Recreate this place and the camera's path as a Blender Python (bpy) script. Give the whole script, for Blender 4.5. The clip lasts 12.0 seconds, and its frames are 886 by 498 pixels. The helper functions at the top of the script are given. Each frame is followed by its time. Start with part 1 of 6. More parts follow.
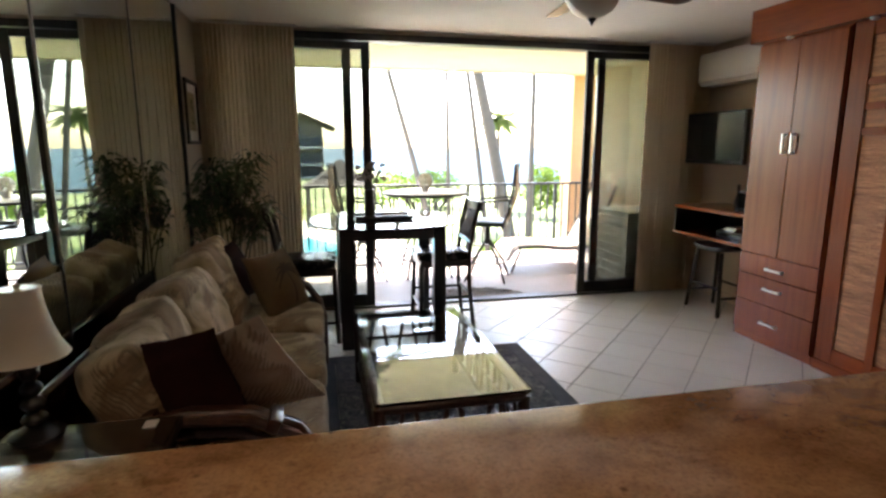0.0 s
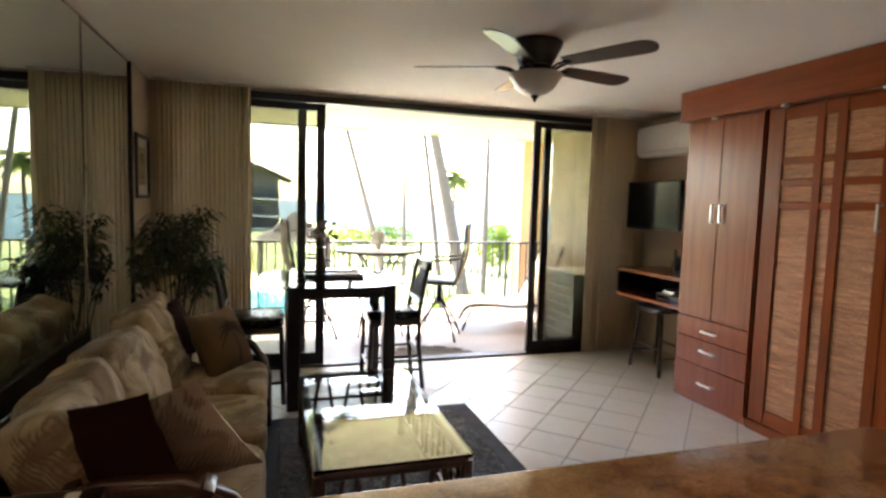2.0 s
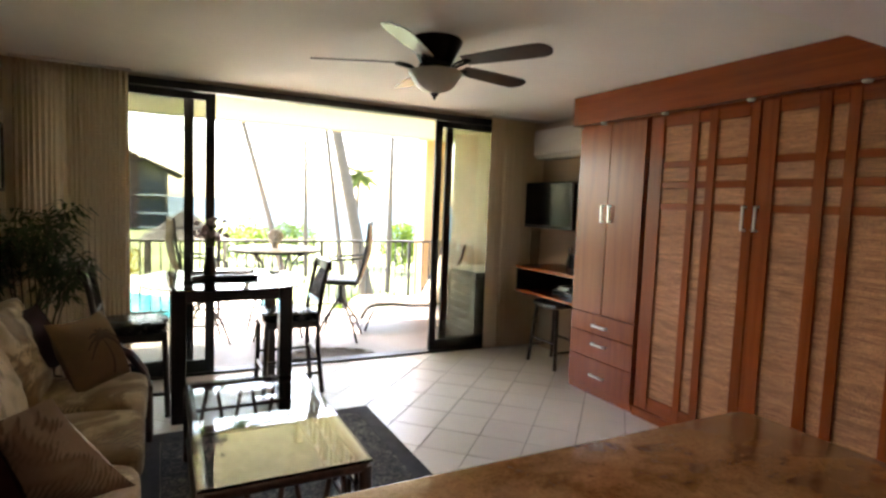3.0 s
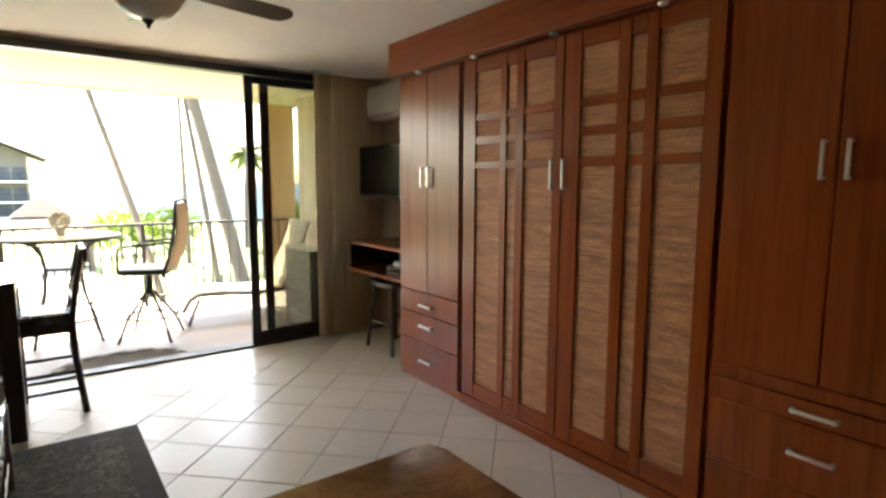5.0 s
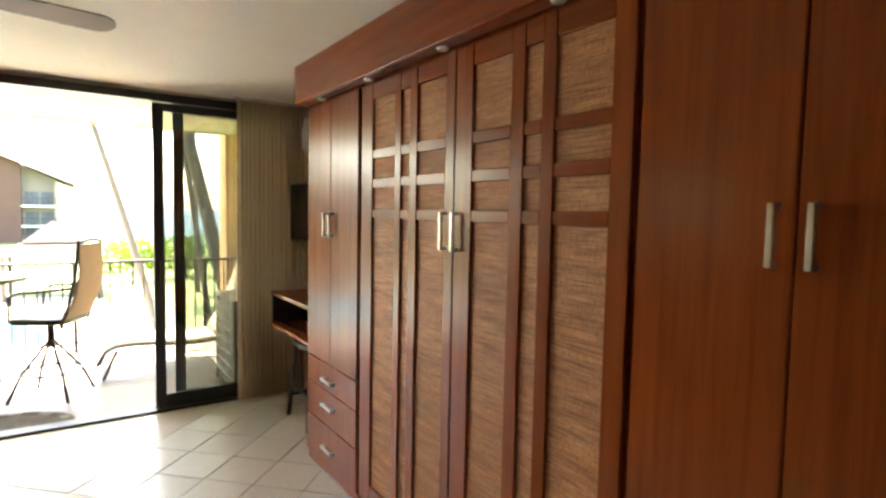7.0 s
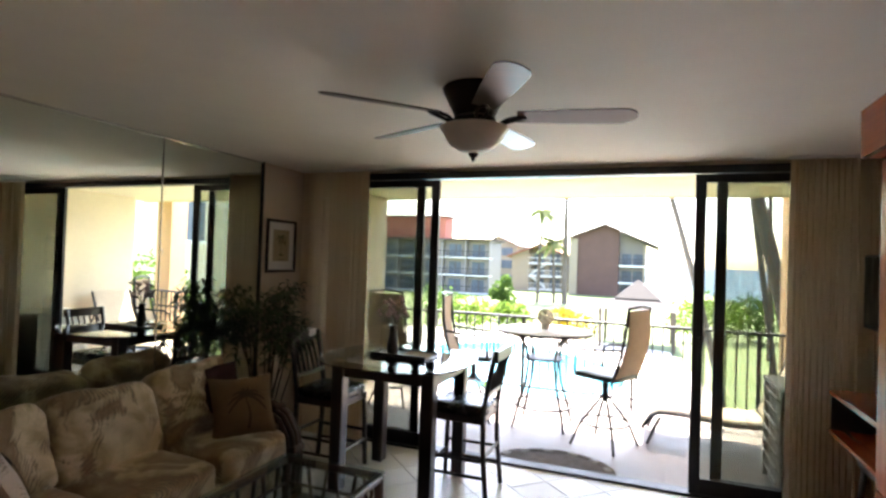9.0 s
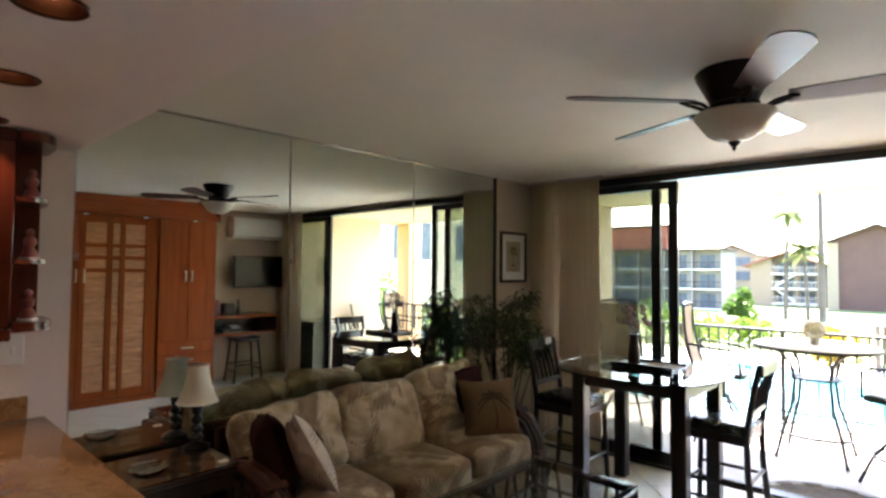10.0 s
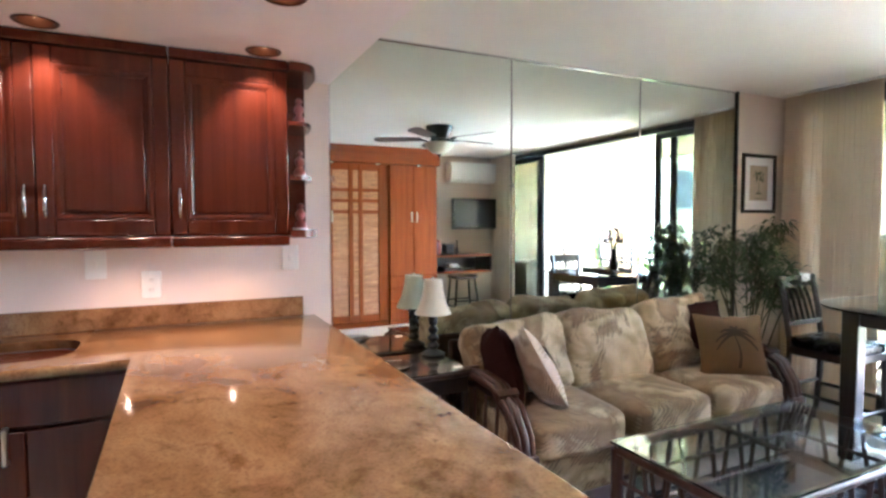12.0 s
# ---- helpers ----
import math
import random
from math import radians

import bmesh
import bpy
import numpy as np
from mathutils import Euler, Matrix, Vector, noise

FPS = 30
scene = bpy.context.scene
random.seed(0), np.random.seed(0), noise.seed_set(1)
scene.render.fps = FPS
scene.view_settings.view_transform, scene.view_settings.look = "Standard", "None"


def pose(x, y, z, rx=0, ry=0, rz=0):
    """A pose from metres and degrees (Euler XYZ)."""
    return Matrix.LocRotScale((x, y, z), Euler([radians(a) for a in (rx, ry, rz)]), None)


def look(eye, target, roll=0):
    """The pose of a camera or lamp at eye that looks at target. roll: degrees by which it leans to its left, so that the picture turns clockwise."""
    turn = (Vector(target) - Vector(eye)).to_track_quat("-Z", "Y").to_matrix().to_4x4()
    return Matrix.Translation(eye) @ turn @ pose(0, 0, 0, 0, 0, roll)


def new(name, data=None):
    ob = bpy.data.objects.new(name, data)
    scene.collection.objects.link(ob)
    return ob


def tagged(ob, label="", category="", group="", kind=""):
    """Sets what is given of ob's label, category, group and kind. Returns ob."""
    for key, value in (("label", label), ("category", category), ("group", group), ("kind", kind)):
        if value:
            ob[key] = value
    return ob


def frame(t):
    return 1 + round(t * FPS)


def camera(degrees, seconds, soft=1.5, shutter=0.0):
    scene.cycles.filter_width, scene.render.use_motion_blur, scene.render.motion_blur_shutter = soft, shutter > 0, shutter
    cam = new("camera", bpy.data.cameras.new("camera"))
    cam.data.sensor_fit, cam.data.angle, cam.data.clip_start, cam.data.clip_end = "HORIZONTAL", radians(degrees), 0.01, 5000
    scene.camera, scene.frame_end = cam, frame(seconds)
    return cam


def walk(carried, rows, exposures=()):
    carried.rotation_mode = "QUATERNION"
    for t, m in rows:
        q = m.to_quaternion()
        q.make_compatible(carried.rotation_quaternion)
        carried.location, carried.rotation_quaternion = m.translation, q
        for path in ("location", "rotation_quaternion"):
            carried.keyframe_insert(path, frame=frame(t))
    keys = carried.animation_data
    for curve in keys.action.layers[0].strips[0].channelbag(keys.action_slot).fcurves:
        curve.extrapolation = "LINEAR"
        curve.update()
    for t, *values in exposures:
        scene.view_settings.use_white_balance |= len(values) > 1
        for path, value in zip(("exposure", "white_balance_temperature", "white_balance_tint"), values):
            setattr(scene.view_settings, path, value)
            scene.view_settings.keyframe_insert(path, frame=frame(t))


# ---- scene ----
# ---------- camera and its walk ----------
cam = camera(77.8, 12.0, soft=2.7)
PATH = [
    (0, (-0.121, 0.007, 1.452), (0.311, 1.926, 1.088), 0.0),
    (0.5, (-0.070, -0.020, 1.422), (0.383, 1.858, 0.904), 0.25),
    (1, (-0.082, -0.045, 1.466), (0.424, 1.820, 0.951), 0.15),
    (1.5, (-0.094, -0.062, 1.488), (0.462, 1.836, 1.187), 0.85),
    (2, (-0.095, -0.054, 1.498), (0.497, 1.850, 1.333), 1.6),
    (2.5, (-0.074, -0.025, 1.509), (0.663, 1.829, 1.372), 1.6),
    (3, (-0.051, -0.012, 1.495), (0.861, 1.761, 1.337), 2.2),
    (4.8, (0.783, 0.11, 1.436), (1.916, 1.742, 1.202), 0.7),
    (5, (0.877, 0.136, 1.439), (2.064, 1.727, 1.201), 0.2),
    (5.5, (1.194, 0.139, 1.428), (2.453, 1.668, 1.143), -0.0),
    (6, (1.428, 0.144, 1.456), (2.704, 1.653, 1.149), 0.2),
    (6.5, (1.661, 0.242, 1.541), (2.914, 1.781, 1.293), 1.0),
    (6.7, (1.73, 0.271, 1.546), (2.956, 1.84, 1.355), 1.0),
    (8.3, (2.132, 0.533, 1.635), (2.142, 2.533, 1.655), 2.1),
    (8.5, (2.122, 0.532, 1.631), (1.893, 2.518, 1.660), 2.2),
    (9, (2.093, 0.515, 1.652), (1.371, 2.385, 1.686), 2.0),
    (9.5, (2.035, 0.423, 1.614), (0.984, 2.123, 1.672), 1.0),
    (10, (1.978, 0.394, 1.592), (0.615, 1.855, 1.666), 0.5),
    (10.5, (1.942, 0.376, 1.564), (0.282, 1.488, 1.664), 0.5),
    (11, (1.92, 0.34, 1.553), (0.095, 1.151, 1.651), 1.2),
    (11.5, (1.898, 0.328, 1.476), (0.04, 1.065, 1.526), 1.0),
    (12, (1.864, 0.355, 1.402), (0.065, 1.224, 1.306), -0.1),
]
EXPOSURES = [(0.0, 3.95, 6700, 16), (0.5, 3.95, 6800, 16), (1.0, 4.2, 6900, 16), (1.5, 4.3, 7000, 16), (2.5, 4.25, 7300, 15), (3.0, 4.22, 7300, 15), (5.0, 4.1, 7700, 12), (5.5, 4.2, 7700, 11), (6.0, 4.5, 8000, 9),
             (6.5, 4.65, 8200, 8), (8.5, 3.98, 6800, 15), (9.0, 3.85, 6600, 15), (9.5, 4.0, 6600, 15), (10.0, 4.35, 6500, 15), (10.5, 5.15, 6300, 14), (11.0, 5.92, 5800, 14), (11.5, 6.1, 5500, 14), (12.0, 6.1, 5450, 14)]
walk(cam, [(t, look(eye, target, roll)) for t, eye, target, roll in PATH], EXPOSURES)

# ---------- world, sun, lamps ----------
SUN_ELEV, SUN_AZ = 60.0, -6.0          # degrees; azimuth from +y towards +x
world = bpy.data.worlds.new("sky_world")
scene.world = world
world.use_nodes = True
wn = world.node_tree
wn.nodes.clear()
sky = wn.nodes.new("ShaderNodeTexSky")
sky.sky_type = 'NISHITA'
sky.sun_disc = False
sky.sun_elevation = radians(SUN_ELEV)
sky.sun_rotation = radians(SUN_AZ)
sky.air_density, sky.dust_density, sky.ozone_density = 1.0, 2.2, 1.0
bg = wn.nodes.new("ShaderNodeBackground")
bg.inputs["Strength"].default_value = 0.15
wout = wn.nodes.new("ShaderNodeOutputWorld")
wn.links.new(sky.outputs[0], bg.inputs[0])
wn.links.new(bg.outputs[0], wout.inputs[0])

sun_data = bpy.data.lights.new("sun", 'SUN')
sun_data.energy, sun_data.angle, sun_data.color = 4.3, radians(0.6), (1.0, 0.95, 0.86)
sun = new("sun", sun_data)
_sd = Vector((math.sin(radians(SUN_AZ)) * math.cos(radians(SUN_ELEV)), math.cos(radians(SUN_AZ)) * math.cos(radians(SUN_ELEV)), math.sin(radians(SUN_ELEV))))
sun.matrix_basis = look(_sd * 60, (0, 0, 0))


def spot(x, y, z, energy, size=95, blend=0.6, color=(1.0, 0.75, 0.52), soft=0.03):
    d = bpy.data.lights.new("downlight_lamp", 'SPOT')
    d.energy, d.spot_size, d.spot_blend, d.color, d.shadow_soft_size = energy, radians(size), blend, color, soft
    ob = new("downlight_lamp", d)
    ob.matrix_basis = pose(x, y, z)
    return ob


# recessed downlights of the kitchen soffit, and the strip under the wall cabinets
DOWNLIGHTS = [(0.63, 0.65), (0.02, 0.68), (-0.60, 0.70), (-0.59, -0.09)]
for lx, ly in DOWNLIGHTS:
    spot(lx, ly, 2.138, 0.55, soft=0.012)
PUCKS = [(-0.76, 0.14), (-0.76, 0.57)]
for lx, ly in PUCKS:
    spot(lx, ly, 1.282, 0.12, 150, 0.8, (1.0, 0.60, 0.38), 0.006)

# ---------- material helpers ----------
def mat_new(name):
    m = bpy.data.materials.new(name)
    m.use_nodes = True
    nt = m.node_tree
    nt.nodes.clear()
    out = nt.nodes.new("ShaderNodeOutputMaterial")
    p = nt.nodes.new("ShaderNodeBsdfPrincipled")
    nt.links.new(p.outputs[0], out.inputs[0])
    return m, nt, p


def coords(nt, scale=(1, 1, 1), rot=(0, 0, 0), kind="Object"):
    tc = nt.nodes.new("ShaderNodeTexCoord")
    mp = nt.nodes.new("ShaderNodeMapping")
    mp.inputs["Scale"].default_value = scale
    mp.inputs["Rotation"].default_value = rot
    nt.links.new(tc.outputs[kind], mp.inputs[0])
    return mp.outputs[0]


def noise_tex(nt, vec, scale, detail=4, rough=0.55, dist=0.0):
    n = nt.nodes.new("ShaderNodeTexNoise")
    n.inputs["Scale"].default_value, n.inputs["Detail"].default_value = scale, detail
    n.inputs["Roughness"].default_value, n.inputs["Distortion"].default_value = rough, dist
    nt.links.new(vec, n.inputs["Vector"])
    return n.outputs["Fac"]


def ramp(nt, fac, stops, interp='LINEAR'):
    r = nt.nodes.new("ShaderNodeValToRGB")
    r.color_ramp.interpolation = interp
    els = r.color_ramp.elements
    while len(els) < len(stops):
        els.new(0.5)
    for e, (pos, c) in zip(els, stops):
        e.position = pos
        e.color = (*c, 1) if len(c) == 3 else c
    nt.links.new(fac, r.inputs[0])
    return r.outputs[0]


def mixc(nt, a, b, fac, mode='MIX'):
    m = nt.nodes.new("ShaderNodeMix")
    m.data_type, m.blend_type = 'RGBA', mode
    for sock, v in ((m.inputs[0], fac), (m.inputs[6], a), (m.inputs[7], b)):
        if isinstance(v, (int, float)):
            sock.default_value = v
        elif isinstance(v, tuple):
            sock.default_value = (*v, 1)
        else:
            nt.links.new(v, sock)
    return m.outputs[2]


def bump(nt, p, height, strength=0.3, dist=0.01):
    b = nt.nodes.new("ShaderNodeBump")
    b.inputs["Strength"].default_value, b.inputs["Distance"].default_value = strength, dist
    nt.links.new(height, b.inputs["Height"])
    nt.links.new(b.outputs[0], p.inputs["Normal"])


def plain(name, color, rough=0.5, metal=0.0, var=0.12, scale=14.0, bump_s=0.08, bump_scale=90.0, coat=0.0, spec=0.5):
    """A surface of one colour with large and small variation and fine relief."""
    m, nt, p = mat_new(name)
    v = coords(nt)
    big = noise_tex(nt, v, scale * 0.18, 3)
    fine = noise_tex(nt, v, scale, 5)
    lo = tuple(c * (1 - var) for c in color)
    hi = tuple(min(1, c * (1 + var)) for c in color)
    c1 = ramp(nt, big, [(0.3, lo), (0.7, hi)])
    c2 = ramp(nt, fine, [(0.3, lo), (0.7, hi)])
    nt.links.new(mixc(nt, c1, c2, 0.5), p.inputs["Base Color"])
    r = ramp(nt, fine, [(0.25, (max(0, rough - 0.06),) * 3), (0.75, (min(1, rough + 0.06),) * 3)])
    nt.links.new(r, p.inputs["Roughness"])
    p.inputs["Metallic"].default_value = metal
    p.inputs["Coat Weight"].default_value = coat
    p.inputs["Specular IOR Level"].default_value = spec
    if bump_s:
        bump(nt, p, noise_tex(nt, v, bump_scale, 3), bump_s, 0.004)
    return m


def wood(name, dark, mid, light, axis=2, rough=0.32, scale=1.0, coat=0.25, spec=0.5):
    """Varnished wood with the grain along one axis, varied from board to board."""
    m, nt, p = mat_new(name)
    sc = [26 * scale] * 3
    sc[axis] = 1.1 * scale
    v = coords(nt, tuple(sc))
    oi = nt.nodes.new("ShaderNodeObjectInfo")
    va = nt.nodes.new("ShaderNodeVectorMath")
    va.operation = 'ADD'
    mul = nt.nodes.new("ShaderNodeMath")
    mul.operation = 'MULTIPLY'
    mul.inputs[1].default_value = 37.0
    nt.links.new(oi.outputs["Random"], mul.inputs[0])
    nt.links.new(v, va.inputs[0])
    nt.links.new(mul.outputs[0], va.inputs[1])
    g = noise_tex(nt, va.outputs[0], 1.0, 6, 0.6, 0.6)
    pores = noise_tex(nt, va.outputs[0], 5.0, 3, 0.5)
    cl = ramp(nt, g, [(0.28, dark), (0.5, mid), (0.75, light)])
    cp = ramp(nt, pores, [(0.34, (0.66, 0.62, 0.60)), (0.46, (1, 1, 1))])
    c = mixc(nt, cl, cp, 0.25, 'MULTIPLY')
    tone = ramp(nt, oi.outputs["Random"], [(0.0, (0.9, 0.9, 0.9)), (1.0, (1.08, 1.06, 1.04))])
    nt.links.new(mixc(nt, c, tone, 1.0, 'MULTIPLY'), p.inputs["Base Color"])
    nt.links.new(ramp(nt, g, [(0.2, (rough - 0.015,) * 3), (0.8, (rough + 0.02,) * 3)]), p.inputs["Roughness"])
    p.inputs["Coat Weight"].default_value = coat
    p.inputs["Coat Roughness"].default_value = 0.18
    p.inputs["Specular IOR Level"].default_value = spec
    bump(nt, p, pores, 0.01, 0.001)
    return m


def glass_mat(name, tint=(0.96, 0.98, 0.97), ior=1.48):
    """Clear sheet glass that bends, lets through and mirrors light."""
    m, nt, p = mat_new(name)
    p.inputs["Base Color"].default_value = (*tint, 1)
    p.inputs["Transmission Weight"].default_value = 1.0
    p.inputs["Roughness"].default_value = 0.0
    p.inputs["IOR"].default_value = ior
    return m


# ---------- materials ----------
M = {}
M["cherry"] = wood("cherry_wood", (0.21, 0.045, 0.0105), (0.285, 0.064, 0.0150), (0.34, 0.080, 0.020), 2, 0.23, 1.0, 0.0, 0.34)
M["cherry_h"] = wood("cherry_wood_across", (0.21, 0.045, 0.0105), (0.285, 0.064, 0.0150), (0.34, 0.080, 0.020), 1, 0.23, 1.0, 0.0, 0.34)
# darker and rougher cherry for the underside of the valance
M["cherry_dull"] = wood("cherry_darker_rough", (0.16, 0.040, 0.011), (0.20, 0.052, 0.014), (0.24, 0.064, 0.018), 1, 0.75, 1.0, 0.0)
M["kitchen_wood"] = wood("kitchen_cherry", (0.052, 0.0095, 0.0042), (0.076, 0.0130, 0.0056), (0.105, 0.018, 0.0075), 2, 0.24, 0.6)
M["dark_wood"] = wood("dark_stained_wood", (0.010, 0.006, 0.004), (0.018, 0.010, 0.007), (0.030, 0.017, 0.011), 2, 0.3)
M["rattan"] = wood("dark_rattan", (0.028, 0.010, 0.006), (0.052, 0.019, 0.011), (0.085, 0.033, 0.019), 2, 0.34)
M["blade"] = wood("fan_blade_walnut", (0.020, 0.008, 0.005), (0.035, 0.014, 0.008), (0.055, 0.023, 0.012), 0, 0.35)
M["wall"] = plain("beige_wall_paint", (0.66, 0.56, 0.45), 0.75, var=0.04, scale=6, bump_s=0.12, bump_scale=160)
M["kitchen_wall"] = plain("pale_pink_wall_paint", (0.75, 0.64, 0.585), 0.7, var=0.03, scale=6, bump_s=0.1, bump_scale=160)
M["ceiling"] = plain("cream_ceiling_paint", (0.87, 0.835, 0.77), 0.9, var=0.03, scale=5, bump_s=0.25, bump_scale=220)
M["soffit"] = plain("soffit_paint", (0.90, 0.835, 0.825), 0.9, var=0.03, scale=5, bump_s=0.15, bump_scale=200)
M["bronze"] = plain("dark_bronze_aluminium", (0.018, 0.019, 0.022), 0.4, 0.3, var=0.15)
M["black"] = plain("black_plastic", (0.012, 0.012, 0.013), 0.35, var=0.1, bump_s=0.03)
M["fan_metal"] = plain("oiled_bronze", (0.012, 0.010, 0.010), 0.45, 0.5, var=0.15)
M["chrome"] = plain("chrome", (0.62, 0.62, 0.64), 0.16, 1.0, var=0.04, bump_s=0)
M["nickel"] = plain("brushed_nickel", (0.74, 0.70, 0.64), 0.34, 1.0, var=0.04, bump_s=0)
M["steel"] = plain("stainless_steel", (0.36, 0.37, 0.385), 0.30, 1.0, var=0.06, bump_s=0.03)
M["sink_steel"] = plain("brushed_sink_steel", (0.24, 0.25, 0.26), 0.34, 0.25, var=0.08, bump_s=0.03)
M["white"] = plain("white_plastic", (0.82, 0.81, 0.78), 0.4, var=0.03, bump_s=0.02)
M["seat_leather"] = plain("black_seat_vinyl", (0.014, 0.014, 0.016), 0.26, var=0.12, bump_s=0.12, bump_scale=120)
M["frosted"] = plain("frosted_glass_bowl", (0.70, 0.64, 0.52), 0.35, var=0.08, scale=20, bump_s=0.05)
M["shade"] = plain("cream_lamp_shade", (0.74, 0.68, 0.56), 0.85, var=0.04, bump_s=0.15, bump_scale=300)
M["grout"] = plain("grey_grout", (0.22, 0.205, 0.185), 0.9, var=0.15)
M["lanai_wall"] = plain("cream_stucco", (0.66, 0.55, 0.40), 0.85, var=0.05, bump_s=0.4, bump_scale=110)
M["lanai_ceiling"] = plain("cream_lanai_ceiling", (0.74, 0.70, 0.54), 0.9, var=0.03, bump_s=0.03)
M["column"] = plain("tan_orange_stucco", (0.62, 0.36, 0.19), 0.85, var=0.06, bump_s=0.4, bump_scale=110)
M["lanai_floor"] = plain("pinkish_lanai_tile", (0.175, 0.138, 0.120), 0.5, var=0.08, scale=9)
M["rail"] = plain("dark_rail_paint", (0.022, 0.020, 0.020), 0.45, var=0.15)
M["iron"] = plain("patio_iron", (0.035, 0.035, 0.036), 0.45, 0.3, var=0.15)
M["lounger_sling"] = plain("oatmeal_sling_fabric", (0.44, 0.36, 0.27), 0.8, var=0.1, scale=60, bump_s=0.3, bump_scale=400)
M["sling"] = plain("tan_sling_fabric", (0.40, 0.28, 0.18), 0.8, var=0.1, scale=60, bump_s=0.3, bump_scale=400)
M["patio_seat"] = plain("green_black_patio_cushion", (0.028, 0.055, 0.045), 0.4, var=0.15)
M["louver"] = plain("cream_louver_paint", (0.60, 0.55, 0.46), 0.6, var=0.05)
M["leaf"] = plain("bamboo_leaf", (0.050, 0.085, 0.030), 0.5, var=0.35, scale=30, bump_s=0)
M["cane"] = plain("bamboo_cane", (0.07, 0.065, 0.03), 0.5, var=0.3)
M["pot"] = plain("brown_wicker_pot", (0.10, 0.06, 0.035), 0.7, var=0.25, bump_s=0.4)
M["dish_glass"] = glass_mat("dish_glass", (0.9, 0.93, 0.92), 1.5)
M["window_glass"] = glass_mat("window_glass", (0.52, 0.54, 0.49))
M["table_glass"] = glass_mat("table_glass", (0.90, 0.96, 0.94), 1.52)
M["screen"] = plain("tv_screen", (0.006, 0.007, 0.008), 0.12, var=0.05, bump_s=0, spec=0.35)

# mirror
m, nt, p = mat_new("mirror_silver")
p.inputs["Base Color"].default_value = (0.77, 0.83, 0.785, 1)
p.inputs["Metallic"].default_value, p.inputs["Roughness"].default_value = 1.0, 0.0
M["mirror"] = m

# glazed floor tile, each a little different
m, nt, p = mat_new("white_floor_tile")
v = coords(nt, kind="Object")
oi = nt.nodes.new("ShaderNodeObjectInfo")
gp = nt.nodes.new("ShaderNodeNewGeometry")
n1 = noise_tex(nt, v, 7, 5)
tone = ramp(nt, oi.outputs["Random"], [(0, (0.94, 0.94, 0.94)), (1, (1.0, 1.0, 1.0))])
base = ramp(nt, n1, [(0.25, (0.72, 0.695, 0.65)), (0.75, (0.76, 0.735, 0.69))])
isl = ramp(nt, gp.outputs["Random Per Island"], [(0, (0.96, 0.96, 0.96)), (1, (1, 1, 1))])
nt.links.new(mixc(nt, mixc(nt, base, tone, 1.0, 'MULTIPLY'), isl, 1.0, 'MULTIPLY'), p.inputs["Base Color"])
nt.links.new(ramp(nt, n1, [(0.2, (0.28,) * 3), (0.8, (0.34,) * 3)]), p.inputs["Roughness"])
bump(nt, p, noise_tex(nt, v, 9, 2), 0.03, 0.006)
M["tile"] = m

# granite
m, nt, p = mat_new("brown_gold_granite")
v = coords(nt)
flow = noise_tex(nt, coords(nt, (1.0, 1.5, 1.0), (0, 0, 0.5)), 3.6, 8, 0.68, 0.35)
speck = noise_tex(nt, v, 120, 3, 0.7)
spot_n = nt.nodes.new("ShaderNodeTexVoronoi")
spot_n.inputs["Scale"].default_value = 13
nt.links.new(v, spot_n.inputs["Vector"])
c = ramp(nt, flow, [(0.28, (0.075, 0.034, 0.014)), (0.40, (0.18, 0.090, 0.039)), (0.50, (0.25, 0.133, 0.059)), (0.60, (0.295, 0.170, 0.082)), (0.68, (0.20, 0.098, 0.039)), (0.80, (0.095, 0.044, 0.019))])
c = mixc(nt, c, ramp(nt, speck, [(0.30, (0.55, 0.5, 0.46)), (0.5, (1, 1, 1)), (0.75, (1.15, 1.12, 1.06))]), 0.7, 'MULTIPLY')
blot = noise_tex(nt, v, 7.0, 5, 0.65, 0.4)
c = mixc(nt, c, ramp(nt, blot, [(0.30, (0.42, 0.34, 0.27)), (0.46, (1, 1, 1)), (0.62, (1, 1, 1)), (0.78, (1.25, 1.22, 1.1))]), 0.85, 'MULTIPLY')
c = mixc(nt, c, ramp(nt, spot_n.outputs["Distance"], [(0.04, (0.16, 0.10, 0.07)), (0.13, (1, 1, 1))]), ramp(nt, noise_tex(nt, v, 5.0, 2), [(0.5, (0, 0, 0)), (0.6, (0.8, 0.8, 0.8))]), 'MULTIPLY')
nt.links.new(c, p.inputs["Base Color"])
p.inputs["Roughness"].default_value = 0.11
bump(nt, p, noise_tex(nt, v, 6, 2), 0.025, 0.004)
M["granite"] = m

# woven reed panels
m, nt, p = mat_new("woven_reed")
v = coords(nt, (1, 1, 1))
reeds = noise_tex(nt, coords(nt, (3, 7, 270)), 1.0, 3, 0.55)
strands = noise_tex(nt, coords(nt, (3, 230, 40)), 1.0, 2, 0.5)
bands = noise_tex(nt, coords(nt, (1, 2.0, 26)), 1.0, 3, 0.6)
warp = nt.nodes.new("ShaderNodeTexWave")
warp.bands_direction = 'Y'
warp.inputs["Scale"].default_value, warp.inputs["Distortion"].default_value = 52.0, 1.2
nt.links.new(v, warp.inputs["Vector"])
c = ramp(nt, reeds, [(0.3, (0.29, 0.110, 0.045)), (0.5, (0.63, 0.285, 0.128)), (0.7, (0.84, 0.46, 0.225))])
c = mixc(nt, c, ramp(nt, strands, [(0.36, (0.55, 0.50, 0.46)), (0.52, (1.08, 1.06, 1.03))]), 0.65, 'MULTIPLY')
c = mixc(nt, c, ramp(nt, bands, [(0.3, (0.62, 0.56, 0.5)), (0.65, (1.05, 1.02, 1.0))]), 0.8, 'MULTIPLY')
